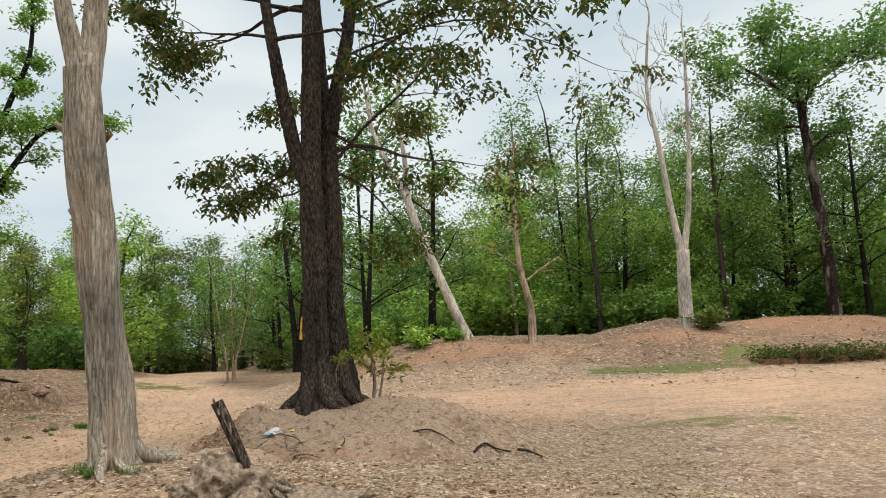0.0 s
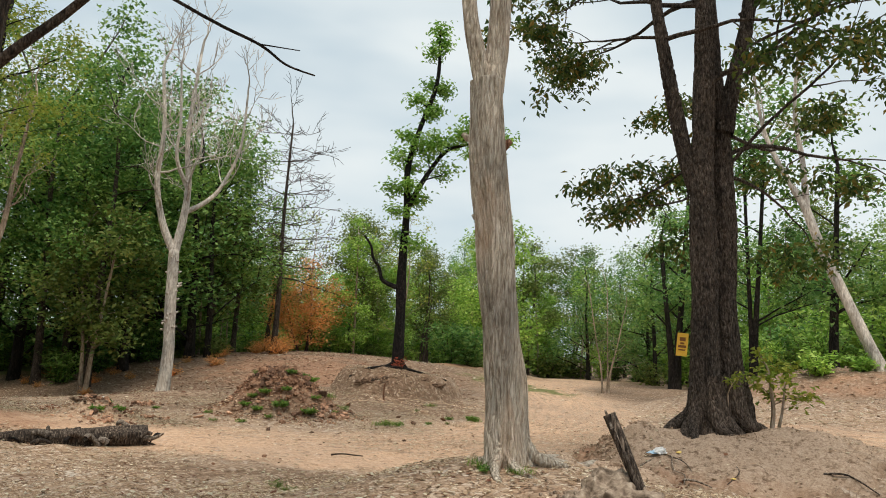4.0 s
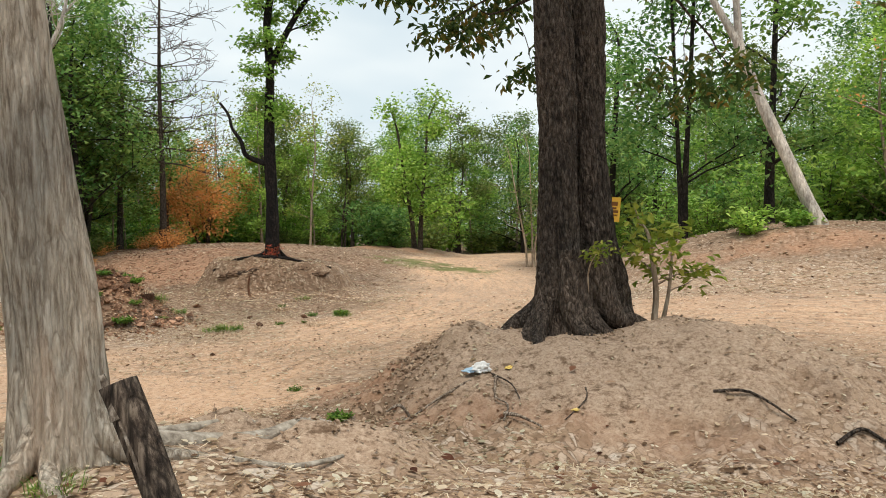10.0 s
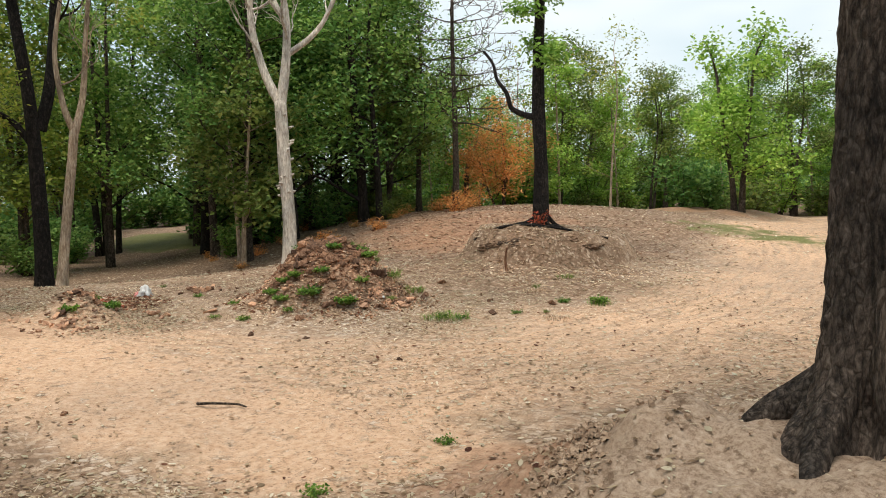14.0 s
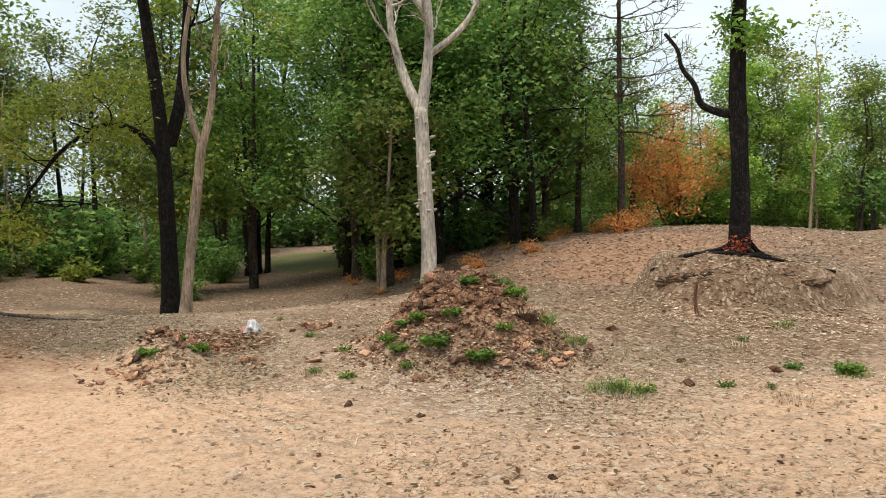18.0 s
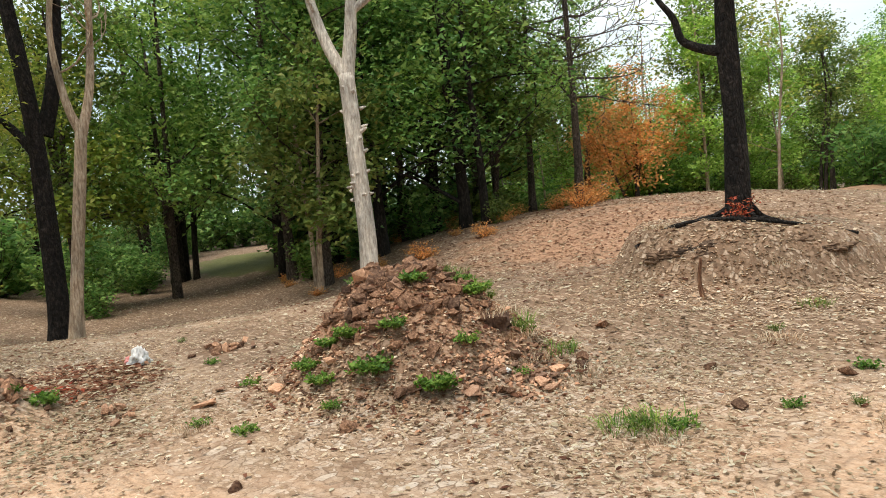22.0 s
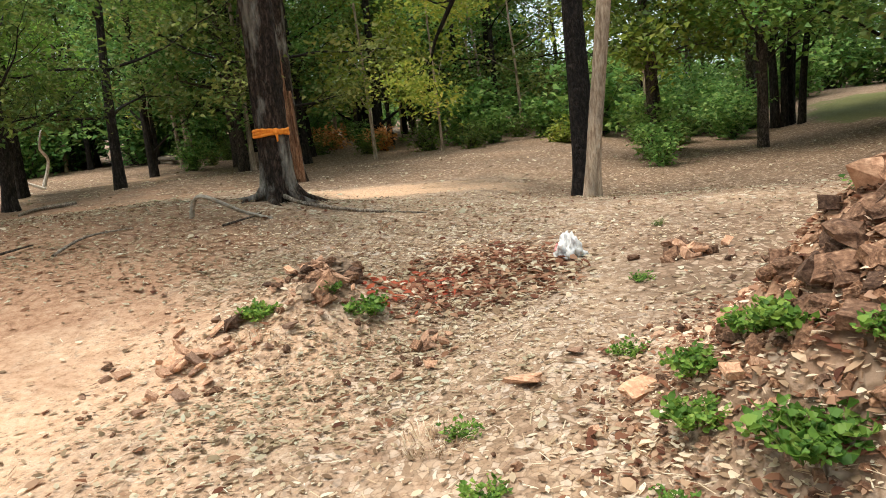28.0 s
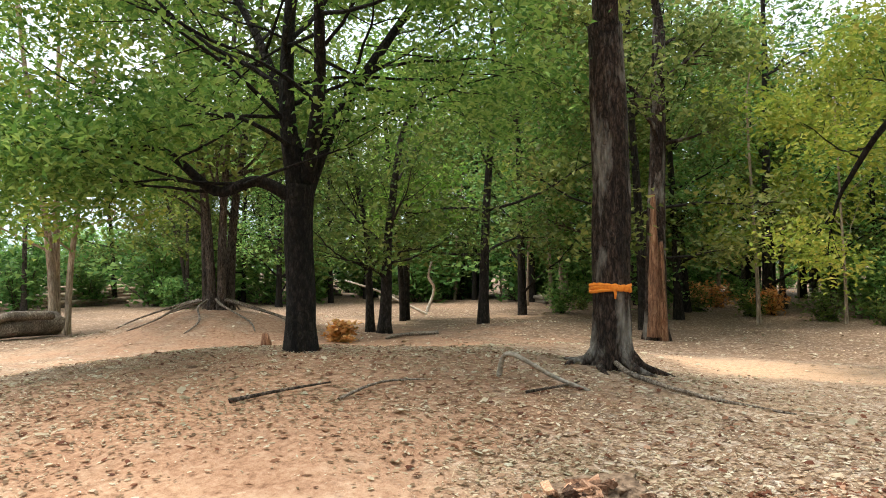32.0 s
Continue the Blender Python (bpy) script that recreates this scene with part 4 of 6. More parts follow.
tree("dead_tree", "tall bleached dead tree with two upright forks", [
    (at(B, (0.0, 0, 1.2), (0.05, 0, 2.6)), 0.26, 0.22, 1, 0, 0),
    (at(up(B, 0.0, 0, 2.5), (-0.25, 0, 1.6), (-0.5, 0, 3.8), (-0.8, 0, 6.0), (-0.6, 0, 8.4)), 0.15, 0.04, 0.5, 7, 1.9),
    (at(up(B, 0.08, 0, 2.5), (0.3, 0, 1.8), (0.5, 0, 4.4), (0.6, 0, 8.0)), 0.14, 0.04, 0.55, 6, 1.7),
], WHITE_BARK, None, dead, 17, flare=0.5)
B = rise(16.5, 32.5)
tree("umbrella_tree", "tall brown-trunked tree with a flat umbrella crown", [
    (at(B, (-0.1, 0, 3.0), (-0.4, 0, 7.0), (-0.6, 0, 9.5)), 0.3, 0.17, 0.75, 3, 2.0),
    (at(up(B, -0.6, 0, 9.4), (-1.2, 0, 1.2), (-2.4, 0, 2.0)), 0.12, 0.05, 0.3, 6, 2.4),
    (at(up(B, -0.6, 0, 9.4), (1.0, 0, 1.4), (2.6, 0, 2.6)), 0.12, 0.05, 0.3, 6, 2.4),
], ROBE_BARK, LEAF_DEEP, {"levels": 3, "kids": 3, "per": 8, "spread": 0.35, "leaf": 0.24, "lift": (0.0, 0.4)}, 18)

# the western wood's nearer trees
FACE[0] = 50
B = rise(-24.6, 28.0)
tree("bare_tree", "thin leafless tree with level tiers of twigs", [
    (at(B, (0.05, 0, 3.0), (0.0, 0, 7.0), (0.1, 0, 11.3)), 0.17, 0.04, 0.40, 34, 2.1),
], BROWN_BARK, None, {"levels": 3, "kids": 3, "wob": 0.2, "rise": 0.02, "lift": (-0.05, 0.15), "lean": 0.0, "fine": 0.014, "thick": 0.045}, 19)
FACE[0] = 145
B = rise(-28.3, 3.6)
tree("broken_tree", "tree with a rust-red torn trunk", [
    (at(B, (0.05, 0.05, 2.0), (0.2, 0.1, 5.0), (0.3, 0.1, 8.0)), 0.32, 0.16, 0.6, 5, 2.0),
], ROBE_BARK, LEAF_DULL, {"levels": 3, "kids": 3, "per": 7, "spread": 0.35, "leaf": 0.2}, 20)
B = rise(-23.9, -1.9)
tree("twin_tree", "twin-stemmed dark tree with thin yellowish foliage", [
    (at(B, (0.05, -0.1, 1.2), (0.1, -0.3, 2.6), (0.4, -0.6, 5.0)), 0.19, 0.08, 0.4, 6, 2.4),
    (at(up(B, -0.35, 0.35, 0), (0.0, 0.1, 1.2), (-0.05, 0.2, 2.6), (-0.5, 0.6, 5.4)), 0.13, 0.06, 0.4, 6, 2.0),
], DARK_BARK, LEAF_OLIVE, {"levels": 3, "kids": 3, "per": 7, "spread": 0.35, "leaf": 0.17}, 21)

# ---- woods ----


def wood_tree(label, height, r, crown, mat, leaf, spec, seed, lean=0.4, stems=1):
    rng = random.Random(seed)
    lines = []
    for k in range(stems):
        dx, dy = rng.uniform(-lean, lean), rng.uniform(-lean, lean)
        ox, oy = (0, 0) if not k else (rng.uniform(-0.5, 0.5), rng.uniform(-0.5, 0.5))
        lines.append((((ox, oy, 0), (ox + dx * 0.3, oy + dy * 0.3, height * 0.3), (ox + dx, oy + dy, height * 0.65), (ox + dx * 0.6, oy + dy, height * 0.9)), r, r * 0.3, *crown))
    return tree("woodland_tree", label, lines, mat, leaf, spec, seed, sides=7, rough=0.1, flare=0.4, far=True)


def kind(**over):
    return {**{"levels": 2, "kids": 4, "per": 26, "spread": 0.38, "leaf": 0.165, "bits": 3, "sides": 4, "long": 1.5, "shrink": 0.55, "thick": 0.07}, **over}


DARK = wood_tree("tall woodland tree with a dense dark green crown", 12, 0.2, (0.16, 17, 2.3), DARK_BARK, LEAF_DEEP, kind(per=26, spread=0.46, leaf=0.165), 101)
DENSE = wood_tree("broad woodland tree with a dense deep green crown", 9, 0.2, (0.12, 15, 2.4), DARK_BARK, LEAF_DEEP, kind(per=26, spread=0.46, leaf=0.165), 105)
GREEN = wood_tree("tall green woodland tree with a loose crown", 12, 0.18, (0.34, 12, 2.5), BROWN_BARK, LEAF_MID, kind(), 102)
BROAD = wood_tree("green woodland tree with spreading boughs", 9.5, 0.17, (0.28, 12, 2.7), DARK_BARK, LEAF_MID, kind(lift=(-0.1, 0.4)), 107, 0.6)
FRESH = wood_tree("light green young woodland tree", 7.5, 0.1, (0.12, 13, 1.7), TAN_BARK, LEAF_FRESH, kind(), 103)
FEATHER = wood_tree("slim fresh green tree with hanging foliage", 9, 0.09, (0.2, 16, 1.1), TAN_BARK, LEAF_FRESH, kind(per=22, spread=0.3, rise=-0.2), 108)
OLIVE = wood_tree("olive green woodland tree with slender twin trunks", 9, 0.12, (0.3, 8, 2.1), BROWN_BARK, LEAF_OLIVE, kind(), 104, 0.9, 2)
SLIM = wood_tree("high slender woodland tree with a small crown", 13, 0.12, (0.5, 11, 1.9), TAN_BARK, LEAF_MID, kind(per=22), 106, 0.8)
THIN = wood_tree("half-bare slender tree with sparse yellow-green leaves", 9, 0.08, (0.3, 10, 1.7), TAN_BARK, LEAF_YELLOW, kind(per=5), 109, 0.9)
DULL = wood_tree("olive woodland tree with spreading boughs", 10.5, 0.16, (0.26, 13, 2.6), DARK_BARK, LEAF_DULL, kind(lift=(-0.1, 0.4)), 110, 0.7)
TALL = wood_tree("high slender tree with a thin dull green crown", 13, 0.12, (0.42, 12, 2.0), BROWN_BARK, LEAF_DULL, kind(), 111, 0.8)
KINDS = [DULL, TALL, DARK, DENSE, GREEN, BROAD, FRESH, FEATHER, OLIVE, SLIM, THIN]


def shrub(label, width, height, count, leaf, seed, size=0.12, per=7, name="shrub"):
    rng = random.Random(seed)
    root = new(name)
    sh, tips = Shape(), []
    for k in range(count):
        a = rng.uniform(0, 2 * math.pi)
        d = Vector((math.cos(a) * width * rng.uniform(0.2, 1), math.sin(a) * width * rng.uniform(0.2, 1), height * rng.uniform(0.7, 1.1)))
        pts = wander(rng, (rng.uniform(-0.15, 0.15) * width, rng.uniform(-0.15, 0.15) * width, -0.05), d, d.length, 4, 0.25)
        sh.tube(pts, [0.025 - 0.005 * i for i in range(5)], 3)
        for i in range(1, 5):
            tips.append(pts[i])
            tips.append(pts[i] + Vector((rng.uniform(-1, 1), rng.uniform(-1, 1), rng.uniform(-0.5, 0.5))) * width * 0.25)
    tagged(under(sh.ob("stem", BROWN_BARK), root), kind="stuff")
    V, F = leaves(rng, tips, per, width * 0.15, size, 0.2, 1.6, simple=True)
    under(mesh_object("foliage", V, F, leaf), root)
    return tagged(root, label, "shrub", "undergrowth")


BUSH = shrub("green leafy shrub of the undergrowth", 1.3, 1.8, 16, LEAF_MID, 201, 0.2, 10)
DIM = shrub("dark green shrub of the undergrowth", 1.5, 2.2, 16, LEAF_DEEP, 202, 0.22, 11, "thicket")
SAPLING = shrub("bright green thicket of young saplings", 1.1, 2.8, 14, LEAF_FRESH, 203, 0.2, 10, "sapling_thicket")
SCRUB = shrub("dry olive-brown shrub of the undergrowth", 1.3, 1.4, 16, LEAF_OLIVE, 204, 0.18, 7, "scrub_bush")
RUSTY = shrub("rust-orange dried shrub at the wood's edge", 1.2, 1.2, 16, LEAF_ORANGE, 205, 0.15, 7, "dry_bush")
BUSHES = [BUSH, DIM, SAPLING, SCRUB, RUSTY]


def place(what, x, y, turn, size):
    return copy_thing(what, pose(x, y, gz(x, y) - 0.05, 0, 0, turn) @ Matrix.Scale(size, 4))


def clear(x, y):
    """Whether spots lie on the open ground."""
    lanes = ((((0, 2), (-6, 14), (-13, 15), (-15, 8)), 12.0), (ROAD[2:-1], 4.0), (((0, 12), (8, 22), (16, 25), (40, 22)), 9.0),
             (((-15, 8), (-30, 7.5), (-36, 10)), 3.6), (((-15, 12), (-44, 21), (-56, 25)), 2.6), (((-15, 6), (-26, -6), (-40, -22)), 3.0), (((-20, -10), (-34, -14)), 7.0), (((-17, 22), (-25.5, 31)), 3.2), (((-4, 20), (-8.2, 41.2)), 1.5))
    out = np.zeros(np.shape(x), bool)
    for line, half in lanes:
        out |= rot_mask(x, y, line, half) > 0.14
    return out


def plant(count, kinds, lo, hi, gap, seed, sizes, sector, anywhere=False):
    """Scatter copies in a ring round the clearing, kept apart and off the open ground."""
    g, put = np.random.default_rng(seed), []
    a, r = np.radians(g.uniform(*sector, 4000)), np.sqrt(g.uniform(lo * lo, hi * hi, 4000))
    x, y = -9 - np.sin(a) * r, 11 + np.cos(a) * r
    ok = ~clear(x, y) | anywhere
    for u, v in zip(x[ok], y[ok]):
        if len(put) >= count:
            break
        if any((u - p) ** 2 + (v - q) ** 2 < gap * gap for p, q in put):
            continue
        put.append((u, v))
        place(kinds[int(g.integers(len(kinds)))], float(u), float(v), float(g.uniform(0, 360)), float(g.uniform(*sizes)))


plant(16, [DARK, DENSE, GREEN], 21, 34, 2.6, 321, (1.05, 1.4), (52, 72))       # dark stand
plant(8, [BROAD, GREEN], 19, 30, 3.0, 322, (0.8, 1.0), (46, 84))
plant(17, [OLIVE, DULL, THIN, GREEN], 24, 52, 3.4, 323, (0.9, 1.25), (72, 100))
plant(44, [DULL, TALL, OLIVE, DULL, DARK, THIN], 20, 56, 2.8, 324, (0.85, 1.2), (100, 152))
plant(14, [THIN, OLIVE, FEATHER], 24, 34, 2.4, 325, (0.7, 1.0), (26, 52))
plant(44, [FRESH, OLIVE, FRESH, FEATHER, BROAD], 34, 58, 2.6, 326, (0.7, 1.0), (14, 54))
plant(34, [FRESH, BROAD, OLIVE, DENSE], 34, 58, 2.8, 327, (0.7, 1.0), (-18, 14))
plant(46, [GREEN, GREEN, BROAD, FRESH, FRESH, DARK], 32, 58, 3.0, 328, (0.7, 1.05), (-78, -18))
plant(24, [DENSE, DARK, DULL], 29, 50, 3.0, 352, (1.0, 1.3), (88, 150))
plant(20, [DENSE, DULL, DULL], 36, 58, 2.8, 331, (0.8, 1.1), (116, 162), True)
plant(16, [GREEN, SLIM, OLIVE, BROAD], 26, 52, 4.0, 329, (0.8, 1.2), (152, 282))
plant(16, [FRESH, BROAD, GREEN], 27, 40, 3.2, 332, (0.75, 1.0), (-66, -24))
plant(40, [SAPLING, BUSH, BUSH], 27, 40, 1.6, 349, (0.8, 1.3), (-70, -10))
plant(24, [DARK, DENSE, GREEN], 56, 84, 4.0, 330, (0.9, 1.3), (-80, 170))
plant(40, [BUSH, DIM, SCRUB], 21, 34, 1.5, 341, (0.5, 1.0), (44, 100))
plant(34, [SCRUB, DIM, SCRUB], 27, 46, 1.8, 342, (0.4, 0.8), (96, 152))
plant(34, [SLIM, TALL, SLIM, OLIVE], 24, 52, 2.0, 351, (0.8, 1.15), (98, 152))
plant(90, [SAPLING, BUSH, SAPLING, SCRUB, DIM], 29, 46, 1.5, 343, (0.7, 1.3), (-20, 54))
plant(50, [BUSH, DIM, SAPLING], 27, 46, 1.6, 344, (0.6, 1.2), (-75, -20))
plant(36, [DIM], 38, 52, 1.9, 350, (1.1, 1.7), (112, 166), True)
plant(60, [DIM, BUSH, DIM], 46, 70, 1.8, 345, (1.1, 1.9), (-75, 165))
plant(64, [DIM], 72, 84, 2.6, 348, (2.0, 2.8), (-75, 170), True)
plant(20, [RUSTY, SCRUB, RUSTY], 16, 26, 1.4, 346, (0.2, 0.4), (40, 72))
plant(40, [DIM], 30, 48, 1.7, 347, (0.8, 1.4), (54, 100))

for k in range(9):  # hedge that closes the end of the western lane
    place(DIM if k % 2 else BUSH, -58.5 - 0.5 * (k % 3), 19.0 + 1.6 * k, 50 * k, 1.3 + 0.12 * (k % 4))
for k in range(8):
    place(DULL if k % 2 else DENSE, -63.0 - 1.5 * (k % 3), 17.0 + 2.6 * k, 70 * k, 0.9)

# ---- more single trees ----
FACE[0] = 0.0
B = rise(-25.8, 32.0)
tree("dry_tree", "small tree with dried rust-orange leaves", [
    (at(B, (0.0, 0, 0.8), (0.1, 0, 1.8), (0.0, 0, 3.2)), 0.09, 0.03, 0.15, 12, 1.8),
    (at(up(B, -0.3, -0.3, 0), (-0.3, -0.2, 0.9), (-0.6, -0.4, 2.2)), 0.06, 0.02, 0.1, 8, 1.6),
], BROWN_BARK, LEAF_ORANGE, {"levels": 2, "kids": 4, "per": 13, "spread": 0.28, "leaf": 0.15}, 31)
for k, (x, y, size) in enumerate(((-23.9, 27.4, 0.55), (-24.6, 28.3, 0.6), (-27.4, 30.5, 0.7), (-25.4, 29.6, 0.7), (-25.2, 27.5, 0.4))):
    place(RUSTY, x, y, 70 * k, size)


def stand(x, y, count, height, r, mat, leaf, label, seed, spread=0.55, spec=None):
    """Several trunks risen from one foot."""
    rng = random.Random(seed)
    lines = []
    for k in range(count):
        a = 2 * math.pi * k / count + rng.uniform(-0.4, 0.4)
        ox, oy = spread * math.cos(a) * rng.uniform(0.3, 1), spread * math.sin(a) * rng.uniform(0.3, 1)
        b = rise(x + ox, y + oy) if k else rise(x, y)
        h = height * rng.uniform(0.8, 1.1)
        lines.append((at(b, (ox * 0.3, oy * 0.3, h * 0.25), (ox * 1.2, oy * 1.2, h * 0.55), (ox * 2.4, oy * 2.4, h)), r * rng.uniform(0.7, 1.1), r * 0.35, 0.35, 7, height * 0.24))
    return tree("multi_stem_tree", label, lines, mat, leaf, spec or {"levels": 2, "kids": 4, "per": 14, "spread": 0.4, "leaf": 0.22, "long": 1.6}, seed, sides=10, flare=0.25)


stand(-39.9, 18.2, 6, 11, 0.17, DARK_BARK, LEAF_MID, "cluster of blackened trunks sharing one foot", 32, 0.9)
stand(-20.4, -4.6, 4, 10, 0.14, BROWN_BARK, LEAF_OLIVE, "group of grey-brown trunks on a root-bound mound", 33, 0.5)
stand(-18.4, -10.0, 3, 9, 0.15, TAN_BARK, LEAF_YELLOW, "group of mottled pale trunks with thin foliage", 34, 0.6)
stand(-27.6, -5.2, 2, 7, 0.14, DARK_BARK, LEAF_FRESH, "slight dark tree in the open yard", 35, 0.4)
stand(-30.1, 21.4, 2, 11, 0.28, DARK_BARK, LEAF_DEEP, "dark trunk at the edge of the dense stand", 36, 0.5)
stand(-33.0, 16.5, 2, 9, 0.16, BROWN_BARK, LEAF_MID, "pair of thin crooked brown trunks", 37, 0.5)
stand(-25.6, 18.9, 2, 6.5, 0.11, TAN_BARK, LEAF_OLIVE, "low crooked tree with feathery olive leaves", 38, 0.5)
stand(-35.0, -2.0, 1, 12, 0.3, BROWN_BARK, LEAF_MID, "leaning brown trunk with pale blotches", 39, 0.3)
stand(-10.2, 34.6, 3, 4.5, 0.06, TAN_BARK, LEAF_OLIVE, "small nearly bare tree beside the far track", 40, 0.35, {"levels": 3, "kids": 3, "per": 1, "spread": 0.2, "leaf": 0.12})
stand(-17.6, 38.5, 2, 6, 0.17, BROWN_BARK, LEAF_FRESH, "leaning pair of trunks behind the far bank", 41, 0.5)
stand(6.5, 38.0, 2, 12, 0.14, DARK_BARK, LEAF_OLIVE, "tall dark forked tree with sparse crown", 42, 0.4, {"levels": 3, "kids": 2, "per": 4, "spread": 0.3, "leaf": 0.2})
stand(-32.5, 13.4, 2, 9, 0.13, BROWN_BARK, LEAF_YELLOW, "tree with spreading yellow-green feathery boughs", 43, 0.5)
stand(-35.5, 3.4, 1, 8.5, 0.1, TAN_BARK, LEAF_YELLOW, "thin tree with yellow-green feathery leaves", 44, 0.3)
stand(-37.0, 5.6, 1, 8, 0.08, TAN_BARK, LEAF_YELLOW, "slender pale tree with yellow-green leaves", 45, 0.3)


def root(name, pts, r0, r1, mat, parent=None, label="", category="root", sides=7):
    """A root or stick lying along the ground."""
    sh = Shape()
    line = smooth_line([Vector(p) for p in pts], 4)
    n = len(line) - 1
    o = line[0].copy() if parent is None else parent.location.copy()
    sh.tube([p - o for p in line], [r0 + (r1 - r0) * k / n for k in range(n + 1)], sides, rough=0.35)
    ob = sh.ob(name, mat)
    if parent is None:
        ob.location = o
        return tagged(ob, label, category)
    ob.parent = parent
    return ob


def lying(points, sink=0.0):
    return [(x, y, gz(x, y) + dz - sink) for x, y, dz in points]


def find(name):
    return bpy.data.objects[name]


# torn rust-red wood low on the broken tree
t = find("broken_tree")
for dx, dy, zs, r in ((0.2, 0.1, (0.1, 1.4, 2.6, 3.7), 0.2), (0.1, 0.24, (0.0, 0.8, 1.6, 2.5), 0.14)):
    root("torn_wood", [tuple(t.location + Vector((dx + 0.03 * z, dy + 0.015 * z, z))) for z in zs], r, 0.05, RUST_WOOD, t, sides=10)
# bare twig hanging out of the near crown
t = find("overhanging_tree")
TWIG = [(-4.9, 3.1, 4.3), (-4.16, 3.75, 3.84), (-3.92, 4.07, 3.72), (-3.8, 4.23, 3.61), (-3.65, 4.38, 3.56)]
root("twig", TWIG, 0.016, 0.006, DARK_BARK, t, sides=5)
root("twig", [TWIG[2], (TWIG[2][0] + 0.25, TWIG[2][1] + 0.15, TWIG[2][2] - 0.03)], 0.007, 0.004, DARK_BARK, t, sides=4)
# roots of the large, the pale and the ribbon tree, and of the root-bound mound
rng = random.Random(50)
for owner, r, n, reach, mat in (("large_tree", 0.16, 11, 0.46, BROWN_BARK), ("pale_tree", 0.065, 6, 0.45, PALE_BARK), ("ribbon_tree", 0.08, 7, 0.75, ROBE_BARK), ("black_tree", 0.055, 5, 0.9, CHAR_BARK)):
    o = find(owner)
    cx, cy = o.location.x + (0.12 if owner == "large_tree" else 0), o.location.y + (0.08 if owner == "large_tree" else 0)
    for k in range(n):
        a = 2 * math.pi * (k + rng.uniform(-0.3, 0.3)) / n
        q, grown = reach * rng.uniform(0.6, 1.3), rng.uniform(0.45, 1.15)
        start = 0.16 if owner != "pale_tree" else 0.08
        pts = [(cx + math.cos(a + 0.15 * j) * (start + q * j / 4), cy + math.sin(a + 0.15 * j) * (start + q * j / 4), 0) for j in range(5)]
        root("root", [(x, y, gz(x, y) + ((0.72, 0.30, 0.11, 0.02, -0.06)[j] * (grown if j < 2 else 1) if owner == "large_tree" else (0.26, 0.08, 0.03, 0.0, -0.04)[j])) for j, (x, y, _) in enumerate(pts)], r * rng.uniform(0.8, 1.15), r * 0.25, mat, o)
o = find("ribbon_tree")
root("root", lying(((-18.75, 8.2, 0.1), (-18.4, 8.7, 0.04), (-18.4, 9.5, 0.02), (-18.7, 10.3, 0.0))), 0.035, 0.012, DEAD_WOOD, o)
root("dead_root", lying(((-16.9, 7.9, -0.05), (-16.85, 8.0, 0.2), (-16.8, 8.15, 0.3), (-16.95, 8.3, 0.22), (-17.15, 8.45, 0.1), (-17.4, 8.7, 0.0))), 0.03, 0.02, GREY_WOOD, None, "bleached dead root arching out of the litter")
root("dead_root", lying(((-16.6, 8.5, 0.02), (-17.0, 8.6, 0.05), (-17.4, 8.5, 0.02), (-17.6, 8.45, 0.0))), 0.014, 0.008, BROWN_BARK, None, "thin dark root lying on the leaf litter")
root("dead_root", lying(((-14.3, 6.9, 0.02), (-14.8, 7.1, 0.06), (-15.3, 7.1, 0.03))), 0.02, 0.008, BROWN_BARK, None, "short dark root on red soil")
for k in range(9):
    a = 0.7 * k
    root("root", lying(((-20.4 + 0.3 * math.cos(a), -4.6 + 0.3 * math.sin(a), 0.25), (-20.4 + 0.9 * math.cos(a), -4.6 + 0.9 * math.sin(a), 0.15), (-20.4 + 1.7 * math.cos(a + 0.2), -4.6 + 1.7 * math.sin(a + 0.2), 0.06), (-20.4 + 2.3 * math.cos(a + 0.1), -4.6 + 2.3 * math.sin(a + 0.1), 0.0))), 0.035, 0.015, DEAD_WOOD, None, "bare root spilling over the mound", "root")
# roots and vines on the large tree's mound
for pts, r, mat in ((((-2.25, 9.95, 0.03), (-2.2, 9.8, 0.06), (-2.05, 9.68, 0.04), (-2.02, 9.5, 0.02)), 0.011, DEAD_WOOD), (((-2.3, 9.98, 0.03), (-2.1, 9.88, 0.07), (-1.98, 9.75, 0.03)), 0.009, BROWN_BARK),
                    (((-2.05, 9.6, 0.03), (-1.9, 9.5, 0.05), (-1.7, 9.42, 0.03)), 0.015, DEAD_WOOD), (((-2.45, 9.9, 0.0), (-2.7, 9.75, 0.03), (-2.85, 9.65, 0.02), (-2.95, 9.6, 0.0)), 0.011, DEAD_WOOD), (((-0.6, 10.1, 0.0), (-0.35, 10.1, 0.03), (-0.05, 10.05, 0.02)), 0.014, BROWN_BARK),
                    (((-1.5, 9.9, 0.02), (-1.45, 9.7, 0.03), (-1.55, 9.5, 0.02)), 0.008, BROWN_BARK),
                    (((-2.9, 9.7, 0.0), (-2.95, 9.6, 0.12), (-3.02, 9.5, 0.1)), 0.015, DEAD_WOOD)):
    root("root", lying(pts), r, r * 0.5, mat, None, "thin root creeping over the bare mound")
